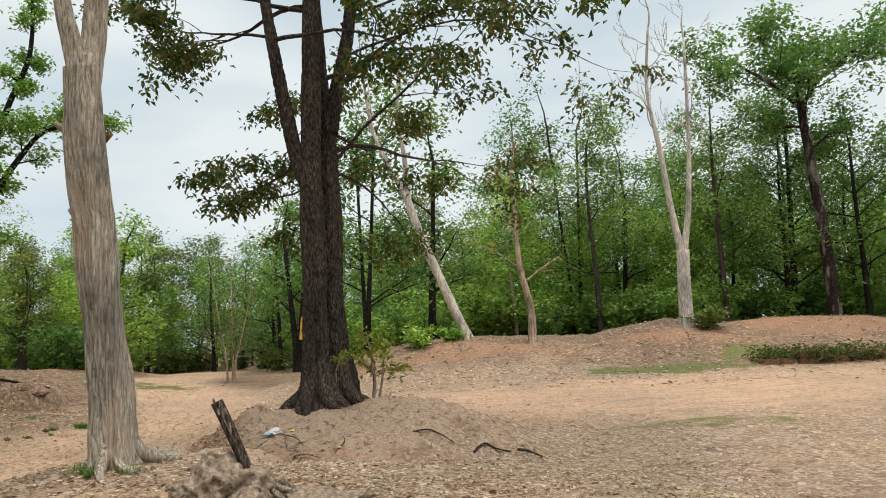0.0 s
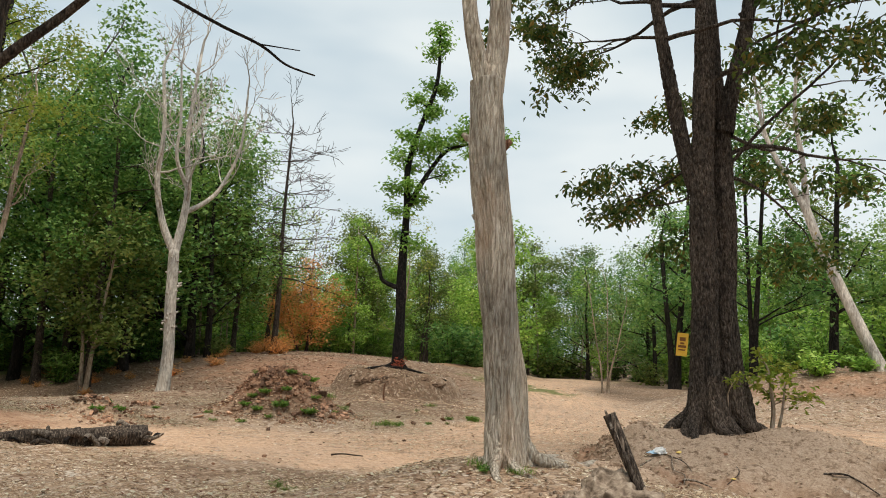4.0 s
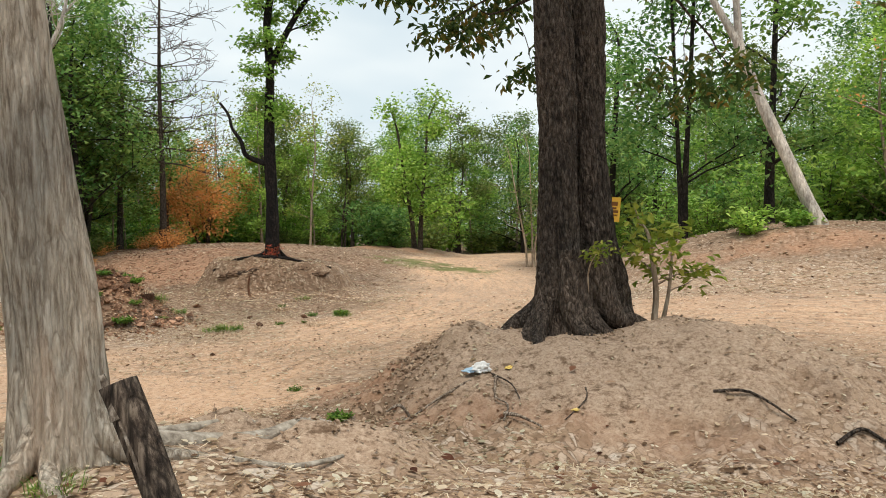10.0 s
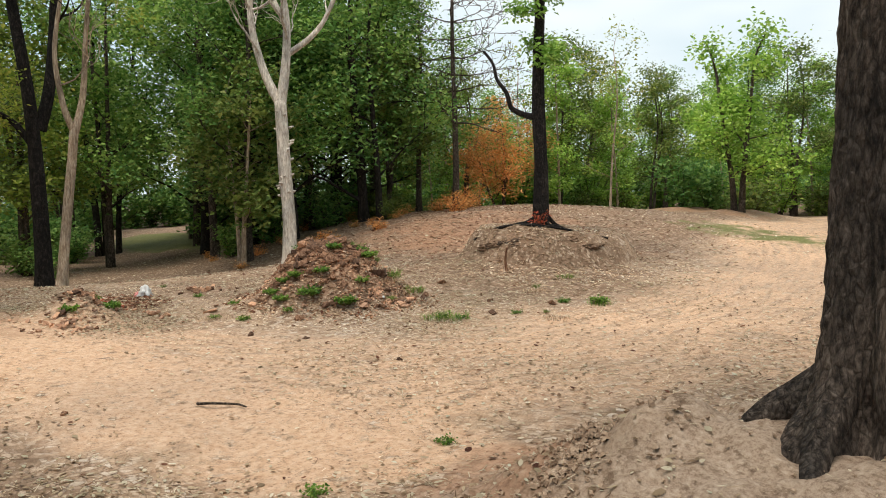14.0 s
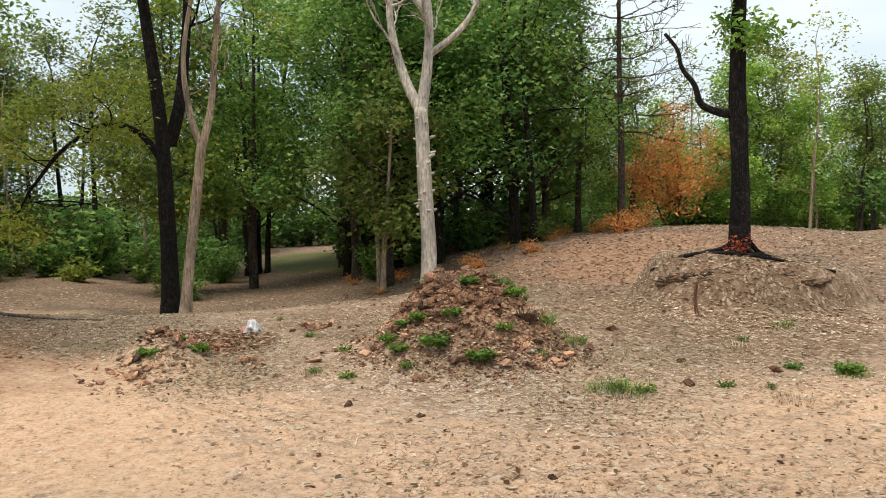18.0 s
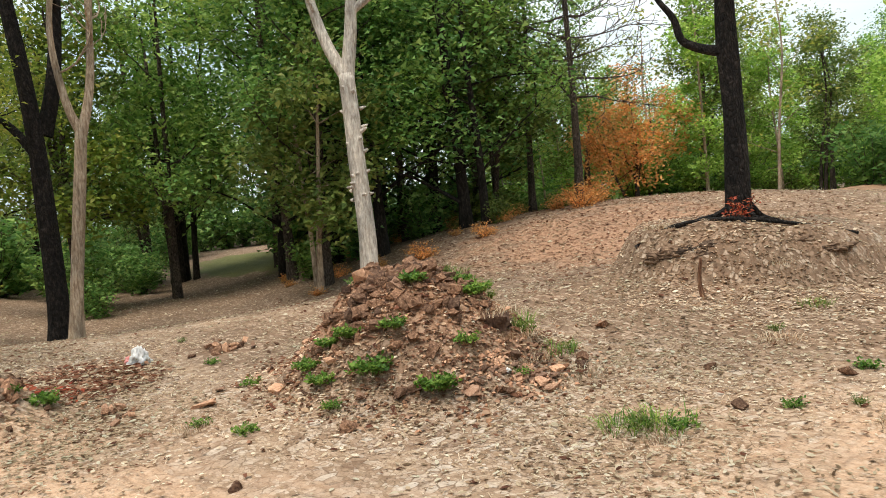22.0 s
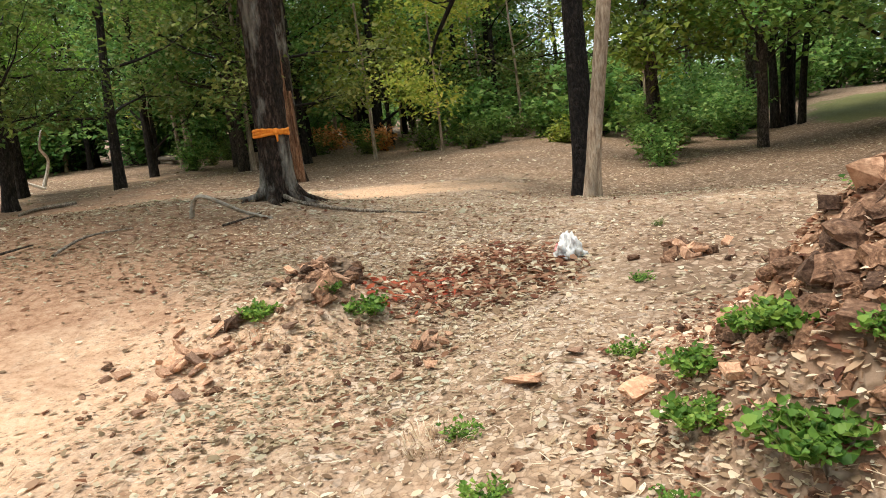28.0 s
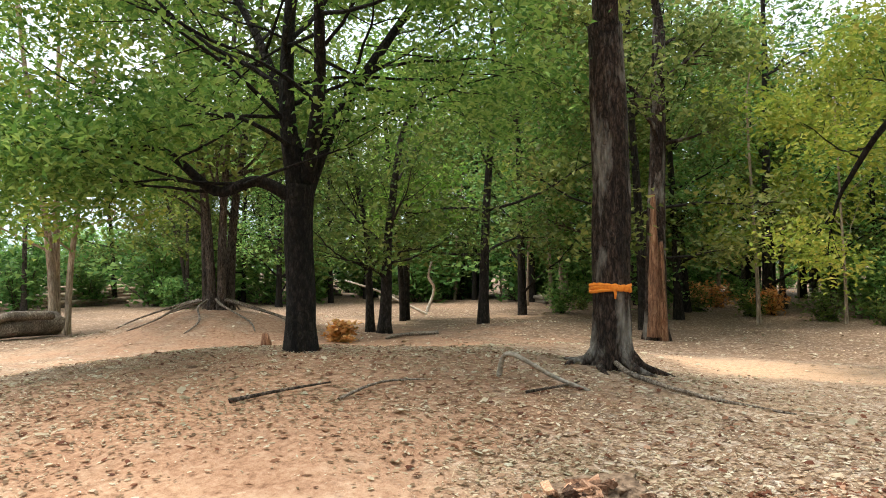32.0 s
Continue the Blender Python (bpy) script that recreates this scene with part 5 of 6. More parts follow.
# sticks and fallen branches
for pts, r, mat, label in ((((-7.55, 10.15, 0.02), (-7.38, 10.22, 0.05), (-7.3, 10.42, 0.03), (-7.15, 10.45, 0.03)), 0.015, BROWN_BARK, "crooked dry stick on the sandy track"),
                           (((-3.25, 5.15, 0.02), (-2.9, 5.08, 0.05), (-2.5, 4.95, 0.04)), 0.045, DEAD_WOOD, "short grey fallen branch in the litter"),
                           (((0.2, 10.0, 0.02), (0.35, 10.1, 0.04), (0.5, 10.09, 0.03), (0.7, 10.14, 0.02)), 0.016, BROWN_BARK, "dark stick at the mound's foot"),
                           (((0.8, 10.3, 0.02), (0.95, 10.34, 0.03), (1.12, 10.28, 0.02)), 0.02, BROWN_BARK, "charred broken branch at the mound's foot"),
                           (((-2.82, 6.8, 0.05), (-2.66, 7.15, -0.02), (-2.58, 7.45, -0.01), (-2.5, 7.75, -0.015), (-2.38, 8.1, -0.01), (-2.25, 8.35, -0.04)), 0.05, GREY_WOOD, "weathered grey root running out along the ledge"),
                           (((-2.95, 6.9, 0.02), (-2.8, 7.2, 0.0), (-2.76, 7.5, 0.0), (-2.66, 7.8, -0.02)), 0.03, GREY_WOOD, "thinner grey root beside the ledge"),
                           (((-2.35, 6.95, 0.0), (-2.2, 7.2, 0.02), (-2.12, 7.5, 0.01)), 0.02, GREY_WOOD, "short grey root lying below the ledge"),
                           (((-2.9, 7.9, 0.0), (-2.7, 8.05, 0.05), (-2.45, 8.3, 0.03)), 0.03, DEAD_WOOD, "short grey stick near the pale root"),
                           (((-13.9, 19.4, 0.0), (-13.4, 19.7, 0.03), (-12.8, 20.2, 0.05), (-12.2, 20.8, 0.04), (-11.7, 21.6, 0.02)), 0.045, CHAR_BARK, "dark branch lying on the platform's edge"),
                           (((-12.16, 18.76, -0.05), (-12.2, 18.74, 0.22), (-12.17, 18.76, 0.52)), 0.035, RUST_WOOD, "short dark stub standing in the litter"),
                           (((-15.0, 7.6, 0.02), (-15.6, 7.5, 0.05), (-16.1, 7.7, 0.02)), 0.016, DEAD_WOOD, "grey stick on the leaf litter"),
                           (((-24.5, -0.5, 0.02), (-23.6, -0.9, 0.06), (-22.9, -0.7, 0.02)), 0.06, DEAD_WOOD, "grey fallen branch under the trees"),
                           (((-30.5, -7.0, 0.0), (-29.6, -8.0, 0.7), (-29.0, -8.4, 1.0), (-28.2, -9.0, 1.3)), 0.05, WHITE_BARK, "bleached crooked branch propped in the yard"),
                           (((-31.5, -8.0, 0.0), (-31.6, -7.7, 0.9), (-31.0, -7.4, 1.4), (-30.8, -7.0, 2.0)), 0.07, WHITE_BARK, "bleached upright crooked stem in the yard")):
    root("fallen_branch", lying(pts), r, r * 0.55, mat, None, label, "branch")

# charred stub leaning out of its clod, a lump of hard grey earth
CLAY = earthy("hard_grey_earth", [(0.07, 0.048, 0.035), (0.20, 0.145, 0.104), (0.36, 0.275, 0.205), (0.55, 0.455, 0.355)], 18.0, 0.04, False)


# brown earth, its tones darkened to hold the undercut's shadow
RIM = earthy("eroded_earth_shaded", [(0.03, 0.019, 0.013), (0.085, 0.053, 0.036), (0.17, 0.115, 0.08), (0.30, 0.22, 0.16)], 14.0, 0.05)


TAN_EARTH = earthy("crusted_tan_earth", [(0.10, 0.062, 0.04), (0.26, 0.175, 0.115), (0.42, 0.30, 0.21), (0.58, 0.45, 0.335)], 16.0, 0.04, False)
ROOTY_EARTH = earthy("rooty_brown_earth", [(0.04, 0.026, 0.018), (0.13, 0.085, 0.056), (0.24, 0.165, 0.112), (0.40, 0.29, 0.205)], 20.0, 0.05, False)


def lump(name, x, y, rx, ry, height, seed, mat, label, lean=0.0):
    """A rough lump of earth, pitted and eroded, its foot sunk in the ground."""
    bm = bmesh.new()
    bmesh.ops.create_icosphere(bm, subdivisions=5 if rx > 0.28 else 4, radius=1)
    for v in bm.verts:
        q = v.co.normalized()
        s = 1 + 0.34 * noise.noise(q * 1.5 + Vector((seed, 0, 0))) + 0.22 * noise.noise(q * 3.7 + Vector((0, seed, 0))) - 0.26 * abs(noise.noise(q * 4.2 + Vector((0, 0, seed)))) - 0.12 * abs(noise.noise(q * 9.0)) + 0.04 * noise.noise(q * 19.0)
        w = 1.0 if q.z > 0 else 1.0 + 0.25 * -q.z
        v.co = Vector((q.x * rx * s * w + lean * max(0, q.z), q.y * ry * s * w, q.z * height * s))
    bmesh.ops.delete(bm, geom=[v for v in bm.verts if v.co.z < -0.2], context="VERTS")
    me = bpy.data.meshes.new(name)
    bm.to_mesh(me)
    bm.free()
    me.materials.append(mat)
    me.polygons.foreach_set("use_smooth", [True] * len(me.polygons))
    ob = new(name, me)
    ob.location = rise(x, y, -0.03)
    return tagged(ob, label, "earth clod") if label else ob


lump("earth_clod", -1.80, 5.92, 0.40, 0.30, 0.28, 4.0, CLAY, "rough lump of hard grey earth holding a charred stub", -0.03)
lump("earth_clod", -1.6, 5.78, 0.2, 0.22, 0.2, 9.0, CLAY, "small eroded lump of grey earth")
lump("earth_clod", -1.12, 5.9, 0.5, 0.34, 0.13, 13.0, CLAY, "low spreading lump of hard grey earth")
lump("earth_clod", -14.4, 10.7, 0.34, 0.24, 0.08, 31.0, ROOTY_EARTH, "crumbling brown earth clod topping the small heap")
lump("earth_clod", -14.02, 10.84, 0.2, 0.16, 0.08, 33.0, ROOTY_EARTH, "small brown earth clod with roots in it")
ledge = new("earth_ledge")  # undercut rim of the black tree's platform
ledge.location = rise(-12.4, 19.9)
tagged(ledge, "eroded undercut edge of the black tree's earth platform", "earth ledge")
for k in range(9):
    f = k / 8
    px, py = -13.3 + 1.55 * f + 0.05 * math.sin(5 * k), 19.35 + 0.45 * f + 1.1 * f * f
    o = lump("clod", px, py, 0.34, 0.17, 0.11 + 0.03 * math.sin(3 * k), 20.0 + k, RIM, "")
    o.rotation_euler = (0, 0, 0.3 + 0.9 * f)
    o.location = o.location - ledge.location - Vector((0, 0, 0.13))
    o.parent = ledge
stub = new("charred_stub")
stub.location = (-1.58, 5.97, 0.46)
tagged(stub, "slim scorched post-like stub leaning out of a clod", "tree stump")
z = stub.location.z
root("post", [(-1.55, 5.98, z - 0.15), (-1.63, 5.965, z + 0.18), (-1.73, 5.95, z + 0.42), (-1.82, 5.94, z + 0.62), (-1.885, 5.93, z + 0.76)], 0.04, 0.052, STUB_WOOD, stub, sides=14)
root("torn_side", [(-1.57, 5.93, z - 0.05), (-1.64, 5.92, z + 0.2), (-1.76, 5.9, z + 0.5)], 0.03, 0.015, STUB_WOOD, stub)
root("splinter", [(-1.85, 5.90, z + 0.66), (-1.905, 5.89, z + 0.79)], 0.022, 0.008, DEAD_WOOD, stub)
root("pale_streak", [(-1.69, 5.91, z + 0.3), (-1.77, 5.895, z + 0.52), (-1.83, 5.885, z + 0.66)], 0.007, 0.004, DEAD_WOOD, stub)
for pts in (((-1.56, 5.97, 0.07), (-1.45, 5.9, 0.06), (-1.3, 5.9, 0.05), (-1.05, 5.96, 0.04), (-0.8, 6.05, 0.0)), ((-1.56, 5.97, 0.06), (-1.48, 5.8, 0.05), (-1.44, 5.68, 0.02)), ((-1.54, 5.97, 0.1), (-1.42, 5.98, 0.08), (-1.22, 6.04, 0.04), (-0.95, 6.14, 0.0)), ((-1.55, 5.95, 0.07), (-1.5, 5.76, 0.06), (-1.52, 5.62, 0.0)), ((-1.52, 5.96, 0.05), (-1.38, 5.84, 0.05), (-1.28, 5.74, 0.0))):
    root("root", lying(pts), 0.04, 0.014, DEAD_WOOD, stub)

# fallen charred log by the track: a low ragged tangle
log = new("charred_log")
log.location = (-10.6, 7.9, gz(-10.6, 7.9))
tagged(log, "charred fallen log with a torn ragged root end beside the track", "log")
z = log.location.z
root("trunk", [(-11.4, 6.6, z + 0.05), (-11.05, 7.25, z + 0.14), (-10.7, 7.8, z + 0.1), (-10.4, 8.4, z + 0.16), (-10.25, 8.8, z + 0.1)], 0.1, 0.17, STUB_WOOD, log, sides=18)
rng = random.Random(52)
for k in range(40):
    f = rng.random() ** 0.6
    p = Vector((-11.2, 6.9, z)).lerp(Vector((-10.2, 8.85, z)), f) + Vector((rng.gauss(0, 0.13), rng.gauss(0, 0.13), rng.uniform(0.02, 0.17 + 0.12 * f)))
    a, q = rng.choice((1.1, -2.0)) + rng.gauss(0, 0.5), rng.uniform(0.1, 0.34)
    turn = rng.uniform(-0.7, 0.7)
    root("root_stub" if f > 0.5 else "splinter", [p, p + Vector((q * 0.5 * math.cos(a), q * 0.5 * math.sin(a), rng.uniform(-0.04, 0.08))), p + Vector((q * math.cos(a + turn), q * math.sin(a + turn), rng.uniform(-0.14, 0.12)))], rng.uniform(0.02, 0.075), rng.uniform(0.008, 0.03), rng.choice((CHAR_BARK, STUB_WOOD, STUB_WOOD, DEAD_WOOD, RUST_WOOD)), log, sides=6)

# ---- stones ----


def stone_mesh(seed, mat, slab=0.7):
    rng = random.Random(seed)
    bm = bmesh.new()
    for sx in (-1, 1):
        for sy in (-1, 1):
            for sz in (-1, 1):
                if rng.random() < 0.85:
                    bm.verts.new((sx * rng.uniform(0.5, 1.1), sy * rng.uniform(0.4, 0.85), sz * slab * rng.uniform(0.45, 0.9)))
    for _ in range(5):
        d = Vector((rng.gauss(0, 1), rng.gauss(0, 1), rng.gauss(0, 1))).normalized() * rng.uniform(0.8, 1.1)
        bm.verts.new((d.x, d.y * 0.8, d.z * slab))
    bmesh.ops.convex_hull(bm, input=bm.verts)
    bmesh.ops.delete(bm, geom=[v for v in bm.verts if not v.link_faces], context="VERTS")
    bmesh.ops.triangulate(bm, faces=bm.faces[:])
    bmesh.ops.subdivide_edges(bm, edges=bm.edges[:], cuts=1)
    for v in bm.verts:
        v.co = v.co * (1 + 0.34 * noise.noise(v.co * 1.9 + Vector((seed, 0, 0))) + 0.16 * noise.noise(v.co * 4.5 + Vector((0, seed, 0))))
    me = bpy.data.meshes.new("stone")
    bm.to_mesh(me)
    bm.free()
    me.materials.append(mat)
    return me


STONES = [stone_mesh(400 + k, BLOCK_STONE, 0.75) for k in range(9)]
PINKS = [stone_mesh(420 + k, PINK_STONE, 0.5) for k in range(6)]


def stone(rng, meshes, x, y, size, parent=None, up_by=0.0):
    ob = new("stone", rng.choice(meshes))
    o = parent.location if parent else Vector((0, 0, 0))
    ob.location = Vector((x, y, gz(x, y) + up_by + size * 0.12)) - o
    ob.rotation_euler = (rng.uniform(-0.6, 0.6), rng.uniform(-0.6, 0.6), rng.uniform(0, 6.3))
    s = size * 0.5
    ob.scale = (s * rng.uniform(0.8, 1.3), s * rng.uniform(0.8, 1.2), s * rng.uniform(0.7, 1.1))
    ob.parent = parent
    return ob


def heap(x, y, rx, ry, count, sizes, label, seed, pink=0.2):
    rng = random.Random(seed)
    base = new("rubble_heap")
    base.location = (x, y, gz(x, y) - 0.1)
    tagged(base, label, "rubble heap")
    for _ in range(count):
        a, q = rng.uniform(0, 2 * math.pi), abs(rng.gauss(0, 0.55))
        px, py = x + math.cos(a) * q * rx, y + math.sin(a) * q * ry
        far = q > 0.75
        s = rng.uniform(*sizes) * (0.6 if far else 1.0) * (1.45 if rng.random() < 0.1 else 1.0)
        stone(rng, PINKS if rng.random() < (0.6 if far else pink) else STONES, px, py, s, base, rng.uniform(-0.03, 0.05))
    return base


main_heap = heap(-12.42, 14.55, 1.35, 1.25, 300, (0.06, 0.2), "heap of broken red-brown laterite rubble overgrown with weeds", 60, 0.1)
heap(-14.2, 10.75, 0.6, 0.45, 70, (0.05, 0.14), "small heap of earth and broken laterite", 61, 0.4)
heap(-13.8, 15.6, 1.5, 0.7, 60, (0.06, 0.16), "low scatter of laterite rubble behind the heap", 62, 0.4)
heap(-15.9, 13.6, 0.8, 0.5, 34, (0.06, 0.15), "strewn reddish rubble near the white bag", 63, 0.5)
heap(-13.2, 10.3, 1.1, 0.8, 70, (0.04, 0.12), "crumbled pinkish laterite at the track's edge", 64, 0.9)
heap(-10.95, 15.0, 0.45, 0.8, 60, (0.05, 0.13), "pale broken laterite at the heap's foot", 65, 0.9)
heap(-13.6, 11.7, 0.8, 0.5, 28, (0.04, 0.1), "sprinkle of stone chips on the path", 66, 0.8)


def chips(n, x, y, rx, ry, size, seed, mat, parent):
    """The small rubble of a heap, joined: flat-sided chips."""
    rng, V, F = random.Random(seed), [], []
    for _ in range(n):
        a, q = rng.uniform(0, 6.3), abs(rng.gauss(0, 0.6))
        px, py = x + math.cos(a) * q * rx, y + math.sin(a) * q * ry
        c, s = Vector((px, py, gz(px, py) + 0.015)) - parent.location, size * rng.uniform(0.5, 1.3)
        e = Euler((rng.uniform(-0.7, 0.7), rng.uniform(-0.7, 0.7), rng.uniform(0, 6.3))).to_matrix()
        b = len(V)
        for u in ((-1, -0.8, -0.5), (1, -0.6, -0.5), (0.8, 0.8, -0.5), (-0.7, 0.7, -0.5), (-0.6, -0.5, 0.5), (0.7, -0.3, 0.4), (0.4, 0.6, 0.6), (-0.5, 0.4, 0.4)):
            V.append(tuple(c + e @ (Vector(u) * s * 0.5)))
        F += [(b + i, b + j, b + k, b + m) for i, j, k, m in ((4, 5, 6, 7), (0, 1, 5, 4), (1, 2, 6, 5), (2, 3, 7, 6), (3, 0, 4, 7))]
    ob = mesh_object("rubble", V, F, mat)
    ob.parent = parent
    return tagged(ob, kind="stuff")


for k in range(70):  # larger broken blocks over the heap's crown and flanks
    a, q = 2 * math.pi * knots.random(), 0.95 * math.sqrt(knots.random())
    px, py = -12.35 + math.cos(a) * q, 14.45 + math.sin(a) * q
    stone(knots, STONES, px, py, knots.uniform(0.08, 0.19) * (1.1 - 0.35 * q), main_heap, 0.02)
chips(2600, -12.42, 14.55, 1.4, 1.3, 0.045, 68, LATERITE, main_heap)
chips(350, -11.2, 14.7, 0.8, 1.2, 0.045, 69, PINK_STONE, main_heap)
crumbs = new("earth_crumbs")
crumbs.location = rise(-1.5, 10.4)
tagged(crumbs, "crumbled tan earth clods on the mound's flank", "earth")
chips(300, -1.5, 10.7, 2.6, 1.7, 0.022, 75, TAN_EARTH, crumbs)
chips(420, -3.2, 10.4, 0.6, 0.9, 0.035, 76, TAN_EARTH, crumbs)
chips(260, -1.85, 5.85, 0.7, 0.6, 0.03, 77, CLAY, crumbs)
chips(140, -2.4, 7.75, 0.8, 0.5, 0.025, 78, TAN_EARTH, crumbs)
rng = random.Random(67)
for x, y, s in ((-10.98, 14.28, 0.21), (-11.22, 15.76, 0.18), (-11.05, 15.62, 0.15), (-11.17, 13.2, 0.18), (-12.96, 12.5, 0.2), (-12.66, 13.12, 0.2), (-11.3, 13.9, 0.2), (-11.35, 13.75, 0.16), (-15.8, 13.5, 0.2),
                (-14.4, 10.6, 0.17), (-14.05, 10.8, 0.19), (-13.9, 10.95, 0.15), (-9.3, 15.6, 0.16), (-10.2, 16.4, 0.14), (-9.9, 12.6, 0.1), (-10.6, 12.1, 0.12), (-9.2, 16.9, 0.14), (-7.7, 12.6, 0.08), (-8.0, 9.1, 0.08), (-12.1, 16.9, 0.18)):
    tagged(stone(rng, STONES if s < 0.2 else PINKS, x, y, s), "loose laterite stone lying in the litter", "stone", "loose stones")

# ---- weeds ----


def weed(label, width, height, count, leaf, size, seed, round_leaf=1.5):
    rng = random.Random(seed)
    base = new("weed")
    sh, tips = Shape(), []
    for k in range(count):
        a = rng.uniform(0, 6.3)
        q = width * math.sqrt(rng.random())
        p = Vector((math.cos(a) * q * 0.5, math.sin(a) * q * 0.5, -0.02))
        top = Vector((math.cos(a) * q, math.sin(a) * q, height * rng.uniform(0.5, 1.1)))
        pts = [p, p.lerp(top, 0.5) + Vector((0, 0, 0.02)), top]
        sh.tube(pts, [0.006, 0.005, 0.003], 3)
        tips += [pts[1], top, top, pts[1].lerp(top, 0.6)]
    tagged(under(sh.ob("stem", LEAF_OLIVE), base), kind="stuff")
    V, F = leaves(rng, tips, 3, 0.03, size * 0.85, -0.1, round_leaf, 0.5, oval=True)
    under(mesh_object("foliage", V, F, leaf), base)
    return tagged(base, label, "weed", "weeds")


WEEDS = [weed("bushy bright green broad-leaved weed", 0.24, 0.13, 30, LEAF_WEED, 0.075, 71, 1.35), weed("low green weed among stones", 0.15, 0.06, 16, LEAF_WEED, 0.05, 72), weed("thin pale green grassy weed", 0.14, 0.10, 18, LEAF_OLIVE, 0.05, 73, 4.0)]


def tuft(label, spread, height, blades, leaf, seed):
    """A tuft of thin arching grass blades."""
    g = np.random.default_rng(seed)
    a, q = g.uniform(0, 6.3, blades), spread * np.sqrt(g.random(blades))
    foot = np.stack([np.cos(a) * q, np.sin(a) * q, np.full(blades, -0.02)], 1)
    b, h = a + g.normal(0, 0.9, blades), height * g.uniform(0.5, 1.15, blades)
    out = np.stack([np.cos(b), np.sin(b), np.zeros(blades)], 1) * (h * g.uniform(0.5, 1.7, blades))[:, None]
    side = np.stack([-np.sin(b), np.cos(b), np.zeros(blades)], 1) * 0.0025
    rise_by = np.stack([np.zeros(blades), np.zeros(blades), h], 1)
    mid, tip = foot + out * 0.35 + rise_by * 0.65, foot + out + rise_by * 0.85
    V = np.stack([foot - side, foot + side, mid + side, mid - side, tip], 1).reshape(-1, 3)
    i = 5 * np.arange(blades)[:, None]
    base = new("grass_tuft")
    under(mesh_object("foliage", V, [tuple(f) for f in (i + np.array([[0, 1, 2]])).tolist() + (i + np.array([[0, 2, 3]])).tolist() + (i + np.array([[3, 2, 4]])).tolist()], leaf), base)
    return tagged(base, label, "grass", "weeds")


TUFTS = [tuft("tuft of thin pale green grass", 0.17, 0.1, 110, LEAF_WEED, 741), tuft("tuft of dry straw-coloured grass", 0.2, 0.08, 110, LITTER, 742)]
for k, (x, y, size, which) in enumerate(((-12.7, 15.2, 1.4, 0), (-12.35, 15.3, 1.2, 0), (-11.7, 15.35, 1.4, 0), (-11.45, 15.15, 1.2, 1), (-11.35, 15.5, 1.3, 0), (-11.2, 15.1, 1.0, 1), (-11.6, 14.9, 1.2, 1), (-12.0, 15.45, 1.3, 1), (-13.1, 14.9, 1.1, 0),
                                         (-10.9, 15.45, 1.1, 1), (-9.4, 14.85, 1.5, 0), (-9.6, 14.65, 1.2, 0), (-9.25, 14.7, 1.0, 1), (-8.2, 15.9, 1.1, 1), (-8.6, 17.4, 1.2, 0), (-10.3, 17.6, 1.1, 1), (-12.25, 12.2, 0.9, 1), (-3.15, 6.4, 0.8, 0), (-2.75, 6.35, 0.7, 0),
                                         (-11.9, 20.0, 1.2, 1), (-13.6, 19.6, 1.2, 1), (-10.9, 19.2, 1.1, 0), (-14.9, 10.4, 0.9, 1), (-13.5, 10.6, 0.8, 1))):
    copy_thing(TUFTS[which], pose(x, y, gz(x, y) + 0.02, 0, 0, 61 * k) @ Matrix.Scale(size, 4))
SPOTS = ((-11.69, 13.69, 2.0, 0), (-12.44, 13.37, 1.1, 0), (-12.06, 13.35, 1.1, 0), (-12.18, 13.72, 1.3, 0), (-12.47, 13.61, 1.0, 0), (-13.26, 13.05, 1.2, 1), (-15.05, 13.12, 1.0, 1), (-12.33, 12.32, 1.0, 1),
         (-11.76, 12.55, 1.2, 1), (-15.0, 10.9, 0.8, 1), (-14.0, 11.2, 1.5, 0), (-13.72, 10.5, 1.2, 0), (-17.5, 13.3, 0.9, 2), (-11.16, 14.05, 1.7, 0), (-11.8, 14.0, 1.1, 0), (-11.82, 14.95, 1.5, 0), (-12.0, 14.38, 1.1, 0),
         (-12.14, 15.0, 1.3, 0), (-11.62, 13.24, 1.0, 1), (-11.34, 14.5, 1.5, 1), (-11.0, 14.87, 0.8, 1), (-12.6, 15.1, 1.7, 2))
MORE = ((-11.5, 15.86, 1.3, 2), (-9.5, 14.75, 1.8, 2), (-9.3, 14.95, 1.3, 1), (-9.2, 17.2, 1.3, 1), (-8.7, 17.5, 1.5, 0), (-9.05, 15.88, 1.0, 1), (-8.72, 16.2, 0.8, 2), (-11.5, 15.3, 1.9, 2), (-12.9, 14.2, 1.2, 1), (-13.2, 14.6, 1.3, 2),
        (-14.0, 10.9, 1.0, 0), (-3.05, 6.3, 1.0, 1), (-5.6, 6.8, 1.2, 2), (-4.9, 9.9, 0.9, 1), (-6.2, 7.3, 1.2, 2), (-5.2, 11.2, 0.8, 1), (-3.6, 9.7, 0.8, 0), (-10.6, 18.0, 1.2, 2), (-13.0, 15.8, 1.2, 0), (-12.4, 15.5, 1.6, 2))
for k, (x, y, size, which) in enumerate(SPOTS + MORE):
    copy_thing(WEEDS[which], pose(x, y, gz(x, y) + (0.04 if (x + 12.3) ** 2 + (y - 14.4) ** 2 < 2 else 0), 0, 0, 77 * k) @ Matrix.Scale((0.6 if which else 0.5) * size ** 0.7, 4))

